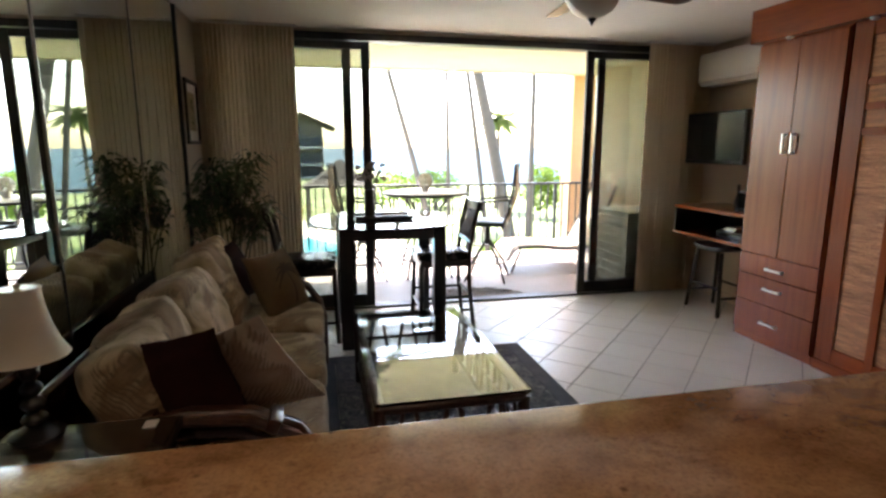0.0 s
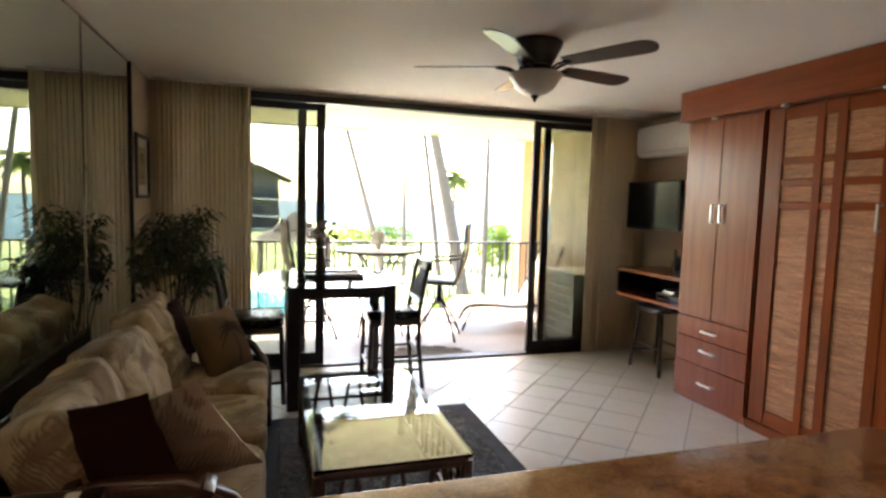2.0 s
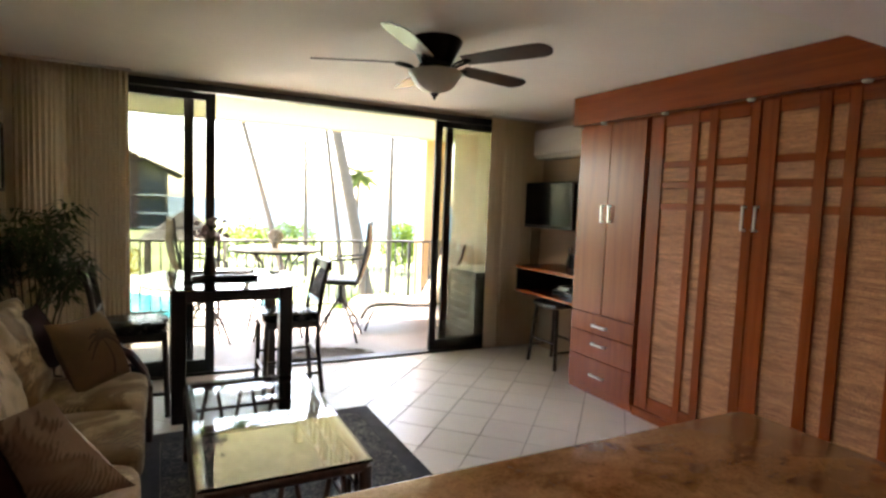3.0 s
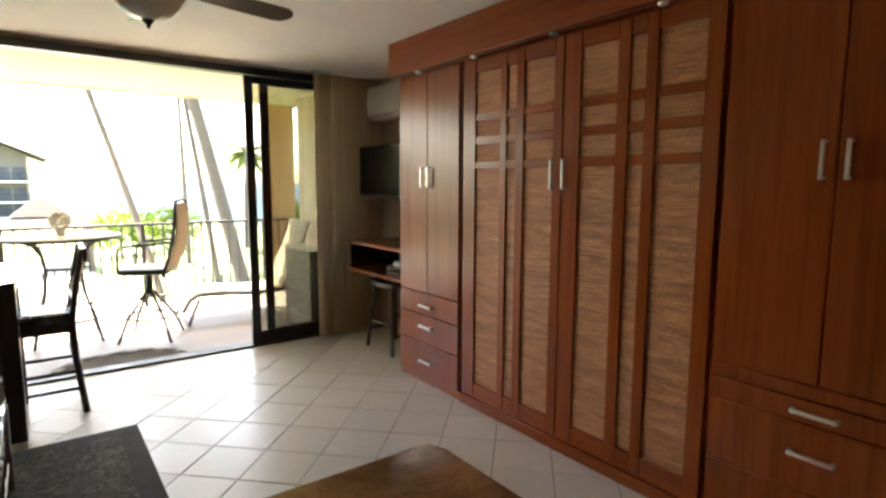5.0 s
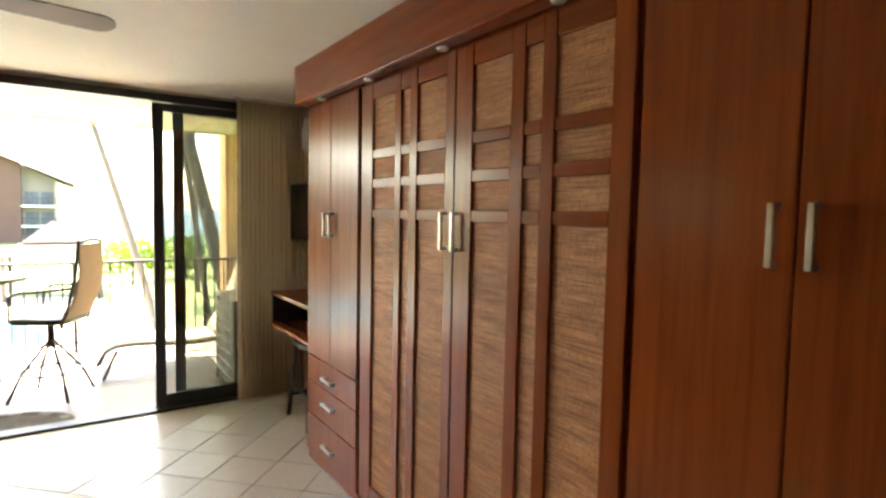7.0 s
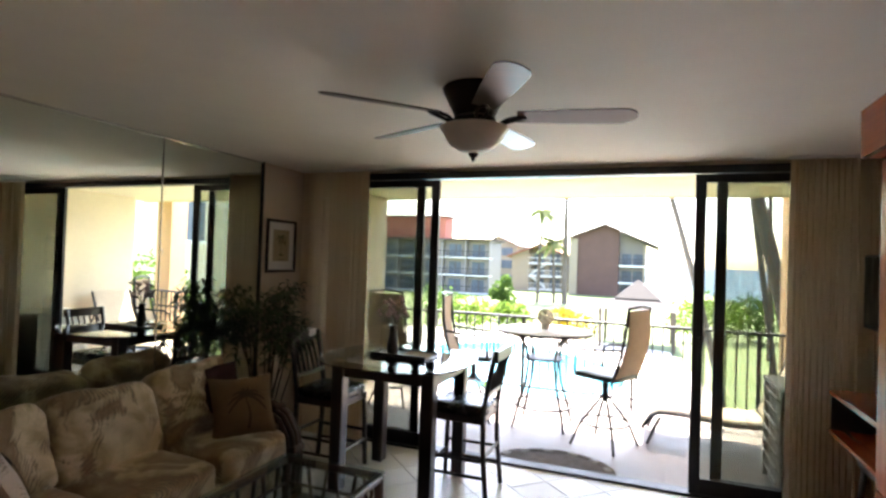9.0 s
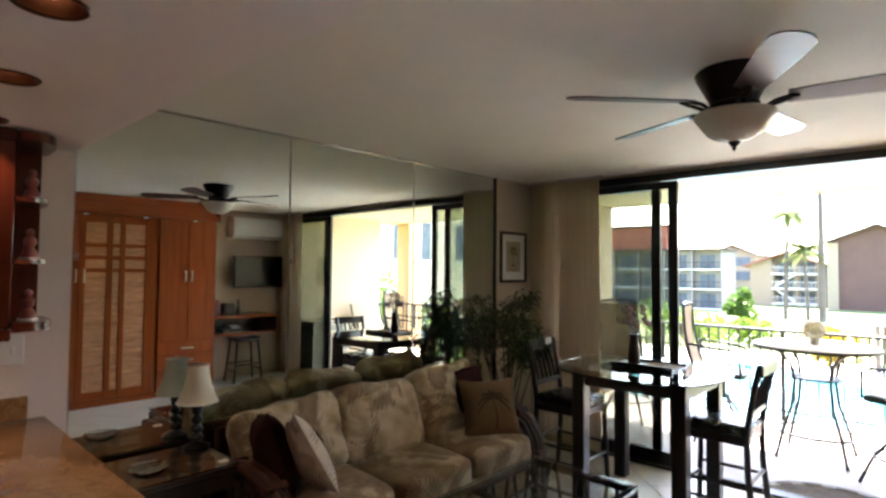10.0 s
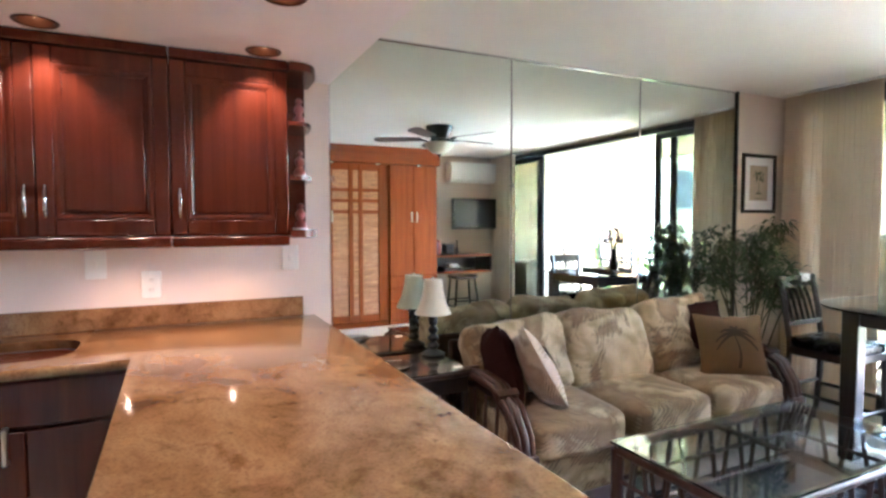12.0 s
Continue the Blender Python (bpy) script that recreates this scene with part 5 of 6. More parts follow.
def base_unit(name, x0, x1, y0, y1, label, fronts):
    t = thing(name, ((x0 + x1) / 2, (y0 + y1) / 2, 0), label, "cabinet", "base cabinets")
    part("body", B(x0, x1, y0, y1, 0.09, CT0 - 0.002), "kitchen_wood", t)
    part("toe_kick", B(x0 + 0.04, x1 - 0.04, y0 + 0.04, y1 - 0.04, 0, 0.089), "black", t)
    for f in fronts:
        d = part("door", B(*f, 0.003), "kitchen_wood", t)
        y = f[3] - 0.05 if f[1] - f[0] < 0.1 else None
        if y:
            pull_v(d, f[1], y, 0.60, 0.72, out=1)
    return t
base_unit("sink_cabinet", XL + 0.005, -0.41, -0.47, 0.22, "dark cherry sink base cabinet", [(-0.409, -0.389, -0.46, -0.125, 0.12, 0.70), (-0.409, -0.389, -0.12, 0.20, 0.12, 0.70), (-0.409, -0.389, -0.46, 0.20, 0.715, 0.865)])
base_unit("base_cabinet", XL + 0.005, -0.41, -2.2, -0.475, "dark cherry base cabinet run", [(-0.409, -0.389, -1.0, -0.48, 0.12, 0.865)])
base_unit("peninsula_cabinet", -0.40, 1.42, 0.245, 0.72, "dark cherry cabinet under the counter peninsula", [(-0.33, 0.22, 0.224, 0.244, 0.12, 0.865), (0.23, 0.80, 0.224, 0.244, 0.12, 0.865), (0.81, 1.38, 0.224, 0.244, 0.12, 0.865)])
base_unit("corner_cabinet", XL + 0.005, -0.405, 0.225, 0.72, "dark cherry corner base cabinet", [])

# wall cabinets: doors with raised frames, light rail below, open shelf at the end
UX = -0.70
def moulding_ring(y0, y1, z0, z1, x):
    """A sloped bead round a door panel, falling from the frame to the panel."""
    bm = bmesh.new()
    def ring(inset, depth):
        return [bm.verts.new((x - depth, y, z)) for y, z in ((y0 + inset, z0 + inset), (y1 - inset, z0 + inset), (y1 - inset, z1 - inset), (y0 + inset, z1 - inset))]
    rs = [ring(0.0, 0.0095), ring(0.0, 0.001), ring(0.005, 0.0), ring(0.012, 0.002), ring(0.022, 0.0075), ring(0.025, 0.0095)]
    for A, C in zip(rs, rs[1:] + rs[:1]):
        for k in range(4):
            bm.faces.new((A[k], A[(k + 1) % 4], C[(k + 1) % 4], C[k]))
    return bm


def wall_cabinet(y0, y1, doors):
    t = thing("wall_cabinet", (-0.86, (y0 + y1) / 2, 1.34), "dark cherry kitchen wall cabinet with framed doors", "cabinet", "wall cabinets")
    part("body", B(XL + 0.002, UX - 0.022, y0, y1, 1.345, ZS - 0.002), "kitchen_wood", t)
    part("light_rail", B(UX - 0.035, UX + 0.012, y0, y1, 1.30, 1.344, 0.006), "kitchen_wood", t)
    part("crown", B(UX - 0.03, UX + 0.015, y0, y1, 2.085, ZS - 0.002, 0.005), "kitchen_wood", t)
    for a, b, hinge in doors:
        a, b = a + 0.002, b - 0.002
        d = part("door", B(UX - 0.021, UX - 0.010, a, b, 1.352, 2.08), "kitchen_wood", t)
        for nm, f in (("door_stile", (a, a + 0.058, 1.352, 2.08)), ("door_stile", (b - 0.058, b, 1.352, 2.08)), ("door_rail", (a + 0.0585, b - 0.0585, 1.352, 1.415)), ("door_rail", (a + 0.0585, b - 0.0585, 2.017, 2.08))):
            part(nm, B(UX - 0.0098, UX, f[0], f[1], f[2], f[3], 0.003), "kitchen_wood", d)
        part("door_panel", B(UX - 0.0098, UX - 0.004, a + 0.088, b - 0.088, 1.446, 1.986, 0.005), "kitchen_wood", d)
        part("moulding", moulding_ring(a + 0.0585, b - 0.0585, 1.4155, 2.0165, UX), "kitchen_wood", d)
        hy = a + 0.03 if hinge > 0 else b - 0.03
        part("handle", Rod([(UX, hy, 1.425), (UX + 0.018, hy, 1.428), (UX + 0.028, hy, 1.445), (UX + 0.033, hy, 1.485), (UX + 0.028, hy, 1.525), (UX + 0.018, hy, 1.542), (UX, hy, 1.545)], 0.0055, 8), "chrome", d, "curved chrome bow handle")
    return t
wall_cabinet(0.335, 0.815, [(0.335, 0.815, 1)])
wall_cabinet(-0.59, 0.333, [(-0.59, -0.128, -1), (-0.128, 0.333, 1)])
wall_cabinet(-1.52, -0.592, [(-1.52, -1.056, -1), (-1.056, -0.592, 1)])
es = thing("corner_shelf", (-0.86, 0.88, 1.34), "dark cherry open end shelf with rounded boards", "shelf")
part("back", B(XL + 0.002, XL + 0.016, 0.817, 0.955, 1.345, ZS - 0.002), "kitchen_wood", es)
for z in (1.335, 1.60, 1.845, 2.085):
    big = z in (1.335, 2.085)
    ol = [(XL + 0.017, 0.817)] + [(XL + 0.017 + (0.325 + (0.03 if big else 0)) * math.cos(radians(a)) ** 0.6, 0.817 + (0.135 + (0.02 if big else 0)) * math.sin(radians(a)) ** 0.6) for a in range(0, 91, 10)]
    part("board", prism(bmesh.new(), ol, z, z + (0.035 if big else 0.018)), "kitchen_wood", es)

M["figurine"] = plain("painted_figurine", (0.34, 0.10, 0.085), 0.3, var=0.5, scale=70)
for z in (1.370, 1.618, 1.863):
    f = thing("figurine", (-0.80, 0.88, z), "small red and white ceramic ornament on the end shelf", "ornament", "ornaments on the end shelf")
    part("body", Lathe([(0.0, 0), (0.024, 0.0), (0.029, 0.012), (0.024, 0.035), (0.012, 0.048), (0.021, 0.062), (0.024, 0.078), (0.014, 0.092), (0.009, 0.098), (0.016, 0.108), (0.013, 0.12), (0.0, 0.126)], (-0.80, 0.885, z + 0.0005), 14), "figurine", f)
    part("base", Lathe([(0.0, 0), (0.036, 0), (0.036, 0.008), (0.0, 0.008)], (-0.80, 0.885, z + 0.0002), 14), "white", f)

def plate(y, z, rocker):
    t = thing("switch_plate" if rocker else "outlet", (XL, y, z), "white light switch plate on the kitchen wall" if rocker else "white double outlet plate on the kitchen wall", "switch" if rocker else "outlet")
    part("cover", B(XL + 0.0005, XL + 0.007, y - 0.042, y + 0.042, z - 0.064, z + 0.064, 0.003), "white", t)
    if rocker:
        part("toggle", B(XL + 0.0072, XL + 0.016, y - 0.008, y + 0.008, z - 0.016, z + 0.016, 0.002), "white", t)
    else:
        for dz in (-0.024, 0.024):
            part("socket", B(XL + 0.0072, XL + 0.010, y - 0.016, y + 0.016, z + dz - 0.018, z + dz + 0.018, 0.002), "white", t)
            for dy in (-0.006, 0.006):
                part("slot", B(XL + 0.0101, XL + 0.0106, y + dy - 0.0012, y + dy + 0.0012, z + dz - 0.005, z + dz + 0.006), "black", t)
plate(0.02, 1.215, True)
plate(0.24, 1.115, False)
plate(0.875, 1.225, True)

# downlight cans
m, nt, p = mat_new("lamp_face_glow")
p.inputs["Base Color"].default_value = (1.0, 0.7, 0.4, 1)
p.inputs["Emission Color"].default_value = (1.0, 0.55, 0.26, 1)
p.inputs["Emission Strength"].default_value = 0.13
M["lamp_face"] = m
m, nt, p = mat_new("puck_lens_glow")
p.inputs["Base Color"].default_value = (1.0, 0.8, 0.6, 1)
p.inputs["Emission Color"].default_value = (1.0, 0.75, 0.5, 1)
p.inputs["Emission Strength"].default_value = 0.5
M["puck_face"] = m
M["can"] = plain("copper_baffle", (0.085, 0.034, 0.018), 0.35, 0.6, var=0.1)
for lx, ly in DOWNLIGHTS:
    dl = thing("downlight", (lx, ly, ZS), "round recessed downlight with a dark copper trim", "light", "kitchen downlights")
    part("trim_ring", Lathe([(0.058, -0.001), (0.068, -0.006), (0.074, -0.001), (0.074, 0.0), (0.058, 0.0)], (lx, ly, ZS - 0.0006), 32, True), "can", dl)
    part("can", Lathe([(0.061, 0.0), (0.052, 0.05), (0.030, 0.10), (0.032, 0.104), (0.055, 0.055), (0.0615, 0.002)], (lx, ly, ZS), 28, True), "can", dl)
    part("lamp_face", Lathe([(0.0, 0.016), (0.018, 0.018), (0.032, 0.030), (0.035, 0.050), (0.030, 0.095), (0.0, 0.095)], (lx, ly, ZS), 24), "lamp_face", dl, "glowing warm lamp")

for lx, ly in PUCKS:
    pk = thing("under_cabinet_light", (lx, ly, 1.345), "small round lit puck light under the wall cabinet", "light", "under-cabinet lights")
    part("housing", Lathe([(0.0, 1.3445), (0.034, 1.3445), (0.034, 1.318), (0.026, 1.312), (0.0, 1.312)], (lx, ly, 0), 20), "nickel", pk)
    part("lamp_face", Lathe([(0.0, 1.3115), (0.010, 1.3115), (0.009, 1.307), (0.0, 1.306)], (lx, ly, 0), 16), "puck_face", pk, "glowing warm lens")

# stools tucked under the counter
def counter_stool(cx, mat, label):
    t = thing("counter_stool", (cx, 1.0, 0), label, "stool", "stools at the counter")
    part("seat", moved(soft_block(0.38, 0.34, 0.06, 6, 8, 0.002, 4, 0.2), Matrix.Translation((cx, 0.96, 0.60))), "seat_leather", t)
    for sx in (-1, 1):
        part("front_leg", Rod([(cx + sx * 0.18, 0.80, 0), (cx + sx * 0.165, 0.83, 0.58)], 0.017, 8), "dark_wood", t)
        part("back_post", Rod([(cx + sx * 0.19, 1.15, 0), (cx + sx * 0.175, 1.10, 0.55), (cx + sx * 0.185, 1.15, 0.77)], 0.017, 8), "dark_wood", t)
    bm = B(cx - 0.205, cx + 0.205, 1.13, 1.165, 0.71, 0.785, 0.014, 2)
    part("backrest", bm, mat, t)
    part("stretcher", Rod([(cx - 0.17, 0.81, 0.22), (cx + 0.17, 0.81, 0.22)], 0.012, 8), "dark_wood", t)
    part("stretcher", Rod([(cx - 0.185, 1.14, 0.22), (cx + 0.185, 1.14, 0.22)], 0.012, 8), "dark_wood", t)
    return t
counter_stool(0.27, "rattan", "low-backed dark wooden counter stool")
counter_stool(0.83, "stucco_grey", "low-backed counter stool with a grey top rail")

# ---------- lanai furniture ----------
dm = thing("door_mat", (1.37, 5.05, -0.012), "half-round dark brown woven door mat on the lanai", "mat")
M["mat_brown"] = plain("brown_coir_mat", (0.085, 0.065, 0.05), 0.95, var=0.5, scale=45, bump_s=0.8, bump_scale=200)
ol = [(1.37 + 0.49 * math.cos(radians(a)), 5.015 + 0.42 * math.sin(radians(a))) for a in range(0, 181, 6)]
part("body", prism(bmesh.new(), ol, -0.0115, 0.003), "mat_brown", dm)
for k in range(13):
    a = radians(7 + k * 13.8)
    rimb = moved(B(-0.042, 0.042, -0.028, 0.028, 0.0032, 0.007, 0.002), Matrix.Translation((1.37 + 0.445 * math.cos(a), 5.015 + 0.375 * math.sin(a), 0)) @ Matrix.Rotation(a + math.pi / 2, 4, 'Z'))
    part("edge_block", rimb, "stucco_grey" if k % 2 else "mat_brown", dm)
pt = thing("patio_table", (1.06, 6.18, -0.012), "round tall patio table with curved iron legs", "table")
OX, OY = 1.06, 6.18
part("tabletop", Lathe([(0.0, 0.935), (0.465, 0.935), (0.475, 0.942), (0.475, 0.952), (0.465, 0.958), (0.0, 0.958)], (OX, OY, 0), 48), "louver", pt, "pale round top")
part("rim_band", Lathe([(0.47, 0.925), (0.482, 0.925), (0.482, 0.950), (0.4755, 0.950)], (OX, OY, 0), 48, True), "iron", pt)
for k in range(4):
    a = radians(45 + 90 * k)
    part("leg", Rod([(OX + r * math.cos(a), OY + r * math.sin(a), z) for r, z in ((0.36, -0.01), (0.30, 0.20), (0.215, 0.42), (0.185, 0.64), (0.22, 0.80), (0.30, 0.89), (0.38, 0.925))], 0.014, 8), "iron", pt)
part("lower_shelf", Lathe([(0.0, 0.66), (0.20, 0.66), (0.205, 0.68), (0.0, 0.685)], (OX, OY, 0), 28), "iron", pt)
part("foot_ring", Rod([(OX + 0.30 * math.cos(a), OY + 0.30 * math.sin(a), 0.20) for a in [2 * math.pi * q / 28 for q in range(28)]], 0.011, 6, closed=True), "iron", pt)
fp = thing("flower_pot", (OX, OY, 0.958), "pale pot with a round cream plant on the patio table", "plant")
part("pot", Lathe([(0.0, 0), (0.035, 0.0), (0.05, 0.06), (0.052, 0.075), (0.046, 0.075), (0.04, 0.06), (0.0, 0.06)], (OX, OY, 0.9585), 18), "louver", fp)
bm = bmesh.new()
rng = random.Random(3)
for k in range(120):
    d = Vector((rng.gauss(0, 1), rng.gauss(0, 1), rng.gauss(0.3, 0.8))).normalized()
    c = Vector((OX, OY, 1.085)) + d * 0.072
    r = bmesh.ops.create_icosphere(bm, subdivisions=1, radius=rng.uniform(0.012, 0.02))
    for q in r["verts"]:
        q.co += c
part("bloom", bm, "louver", fp)

def patio_chair(cx, cy, rz):
    """A swivel patio bar chair with sling back; local x points from the back to the front."""
    t = thing("patio_chair", (cx, cy, -0.012), "tall swivel patio chair with a tan sling back and dark seat", "chair", "chairs round the patio table", rz)
    part("seat", moved(soft_block(0.44, 0.44, 0.06, 6, 8, 0.0, 2, 0.2), Matrix.Translation((0, 0, 0.645))), "patio_seat", t, "dark green padded seat", local=True)
    n = 10
    bm = bmesh.new()
    prev = None
    for k in range(n + 1):
        u = k / n
        z, x = 0.66 + 0.60 * u, -0.20 - 0.10 * u - 0.05 * math.sin(u * math.pi)
        row = [bm.verts.new((x, -0.215 + 0.03 * u * u, z)), bm.verts.new((x, 0.215 - 0.03 * u * u, z)), bm.verts.new((x - 0.012, 0.215 - 0.03 * u * u, z)), bm.verts.new((x - 0.012, -0.215 + 0.03 * u * u, z))]
        if prev:
            for q in range(4):
                bm.faces.new((prev[q], prev[(q + 1) % 4], row[(q + 1) % 4], row[q]))
        else:
            bm.faces.new(row)
        prev = row
    bm.faces.new(prev[::-1])
    part("sling_back", bm, "sling", t, "tan sling fabric", local=True)
    for s in (-1, 1):
        part("back_post", Rod([(-0.18, s * 0.225, 0.60), (-0.245, s * 0.225, 0.80), (-0.29, s * 0.215, 1.02), (-0.31, s * 0.195, 1.28)], 0.014, 8), "iron", t, local=True)
        part("armrest", Rod([(-0.27, s * 0.235, 0.92), (-0.10, s * 0.25, 0.90), (0.10, s * 0.25, 0.885), (0.17, s * 0.25, 0.85), (0.18, s * 0.24, 0.65)], 0.012, 8), "iron", t, local=True)
    part("top_bar", Rod([(-0.31, -0.195, 1.28), (-0.325, 0, 1.30), (-0.31, 0.195, 1.28)], 0.014, 8), "iron", t, local=True)
    part("swivel_post", Rod([(0, 0, 0.40), (0, 0, 0.62)], 0.03, 10), "iron", t, local=True)
    for k in range(4):
        a = radians(45 + 90 * k)
        part("leg", Rod([(r * math.cos(a), r * math.sin(a), z) for r, z in ((0.31, 0.0), (0.22, 0.20), (0.08, 0.38), (0.02, 0.46))], 0.013, 8), "iron", t, local=True)
    part("foot_ring", Rod([(0.215 * math.cos(a), 0.215 * math.sin(a), 0.21) for a in [2 * math.pi * q / 26 for q in range(26)]], 0.010, 6, closed=True), "iron", t, local=True)
    return t
patio_chair(1.70, 5.82, 155)
patio_chair(0.33, 6.10, 8)
patio_chair(-0.66, 6.25, 92)

ln = thing("sun_lounger", (2.6, 6.2, -0.012), "low oatmeal sling sun lounger with its back raised", "lounger")
def sling_sheet(line, y0, y1, th):
    bm = bmesh.new()
    rows = [[bm.verts.new((x, y0, z)), bm.verts.new((x, y1, z)), bm.verts.new((x, y1, z - th)), bm.verts.new((x, y0, z - th))] for x, z in line]
    for a, b in zip(rows, rows[1:]):
        for q in range(4):
            bm.faces.new((a[q], a[(q + 1) % 4], b[(q + 1) % 4], b[q]))
    bm.faces.new(rows[0])
    bm.faces.new(rows[-1][::-1])
    return bm
sl = [(2.02 + 1.02 * u, 0.29 + 0.02 * math.sin(u * 6) - 0.14 * max(0, (0.14 - u) / 0.14) ** 2) for u in [k / 14 for k in range(15)]]
bk = [(3.06 + 0.32 * u + 0.03 * math.sin(u * 3.1), 0.31 + 0.70 * u) for u in [k / 10 for k in range(11)]]
part("seat_sling", sling_sheet(sl, 6.06, 6.62, 0.03), "lounger_sling", ln, "pale sling fabric")
back = part("backrest", sling_sheet(bk, 6.07, 6.61, 0.035), "lounger_sling", ln, "raised pale sling back")
for y in (6.04, 6.64):
    part("side_rail", Rod([(x, y, z - 0.02) for x, z in sl] + [(3.52, y, 0.27)], 0.016, 8), "iron", ln)
    part("back_rail", Rod([(x, y, z - 0.01) for x, z in bk], 0.014, 8), "iron", back)
    part("prop", Rod([(3.28, y, 0.78), (3.46, y, 0.27)], 0.010, 8), "iron", back)
    for x in (2.12, 3.44):
        part("leg", Rod([(x + 0.06, y, 0.25), (x, y, 0.12), (x - 0.05, y, -0.01)], 0.015, 8), "iron", ln)

lb = thing("louvered_cabinet", (3.28, 5.35, -0.012), "cream louvered equipment cabinet on the lanai", "cabinet")
part("body", B(2.99, 3.595, 5.05, 5.70, -0.011, 0.76), "louver", lb)
part("top", B(2.95, 3.598, 5.03, 5.72, 0.7605, 0.79, 0.005), "louver", lb)
for y in (5.05, 5.66):
    part("stile", B(2.955, 2.989, y, y + 0.04, -0.011, 0.76, 0.003), "louver", lb)
for k in range(7):
    z = 0.05 + k * 0.10
    part("slat", moved(B(-0.006, 0.006, 5.092, 5.658, -0.058, 0.058), Matrix.Translation((2.965, 0, z + 0.03)) @ Matrix.Rotation(radians(-28), 4, 'Y')), "louver", lb, smooth=False)
# ---------- outdoors ----------
bm = bmesh.new()
S = 2500
bm.faces.new([bm.verts.new(q) for q in ((-S, -S, GROUND), (S, -S, GROUND), (S, S, GROUND), (-S, S, GROUND))])
solid("ground", bm, "grass", "green resort lawn reaching to the shore", "ground", "structure")
solid("pavement", prism(bmesh.new(), [(-14, 15), (3.2, 15), (4.5, 22), (3.0, 34), (-4, 37), (-14, 36)], GROUND - 0.1, GROUND + 0.03), "paving", "pale paved deck round the pool", "pavement", "structure")
pool_o = [(-4.6 + 5.0 * math.cos(a) * (1 + 0.16 * math.cos(2 * a + 0.6)), 25.0 + 6.8 * math.sin(a) * (1 + 0.10 * math.cos(3 * a))) for a in [2 * math.pi * k / 40 for k in range(40)]]
solid("water_pool", prism(bmesh.new(), pool_o, GROUND, GROUND + 0.05), "pool", "turquoise swimming pool", "pool", "structure")
bm = bmesh.new()
bm.faces.new([bm.verts.new(q) for q in ((-S, 230, GROUND + 0.06), (-30, 200, GROUND + 0.06), (9, 128, GROUND + 0.06), (14, 72, GROUND + 0.06), (40, 45, GROUND + 0.06), (120, -40, GROUND + 0.06), (S, -S, GROUND + 0.06), (S, S, GROUND + 0.06), (-S, S, GROUND + 0.06))])
solid("water_sea", bm, "sea", "blue sea beyond the garden", "sea", "structure")

# far buildings
def balcony_block(name, x0, x1, y, z0, z1, floors, bays, wall, label):
    t = thing(name, ((x0 + x1) / 2, y, GROUND), label, "building")
    part("wall", B(x0, x1, y, y + 5, GROUND, z1), wall, t, smooth=False)
    fh = (z1 - z0) / floors
    bw = (x1 - x0) / bays
    for f in range(floors):
        zb = z0 + f * fh
        part("balcony_slab", B(x0 - 0.1, x1 + 0.1, y - 1.1, y - 0.002, zb - 0.07, zb + 0.07), "slab", t, smooth=False)
        rb = bmesh.new()
        box(rb, x0, x1, y - 1.08, y - 1.04, zb + fh * 0.36, zb + fh * 0.40)
        k = x0
        while k < x1:
            box(rb, k, k + 0.03, y - 1.075, y - 1.045, zb + 0.09, zb + fh * 0.36)
            k += 0.22
        part("balcony_rail", rb, "rail", t, smooth=False)
        for b in range(bays):
            xa = x0 + b * bw
            w = part("window", B(xa + bw * 0.2, xa + bw * 0.72, y - 0.03, y - 0.002, zb + 0.1, zb + fh * 0.78), "far_glass", t, smooth=False)
            part("mullion", B(xa + bw * 0.47, xa + bw * 0.51, y - 0.05, y - 0.031, zb + 0.1, zb + fh * 0.78), "roof", w, smooth=False)
    for b in range(bays + 1):
        xa = x0 + b * bw
        part("party_wall", B(xa - 0.09, xa + 0.09, y - 1.1, y - 0.003, z0, z1), "stucco_grey", t, smooth=False)
    part("roof", B(x0 - 0.4, x1 + 0.4, y - 1.4, y + 5.4, z1, z1 + 0.22), "roof", t, smooth=False)
    return t

bb = balcony_block("apartment_building", -43.6, -19.1, 74.3, -3.1, 4.3, 3, 7, "stucco_grey", "three-storey grey-brown apartment building with pale balcony slabs")
part("penthouse_wall", B(-43.6, -26.6, 75.5, 79.0, 4.53, 7.7), "red_wall", bb, "rust red upper wall", smooth=False)
part("penthouse_roof", B(-43.9, -26.2, 75.2, 79.3, 7.71, 7.95), "roof", bb, smooth=False)

def prism_x(outline, y0, y1):
    """An upright outline (x, z) drawn out from y0 to y1."""
    bm = bmesh.new()
    a = [bm.verts.new((x, y0, z)) for x, z in outline]
    b = [bm.verts.new((x, y1, z)) for x, z in outline]
    n = len(outline)
    bm.faces.new(a)
    bm.faces.new(b[::-1])
    for k in range(n):
        bm.faces.new((a[k], a[(k + 1) % n], b[(k + 1) % n], b[k]))
    return bm


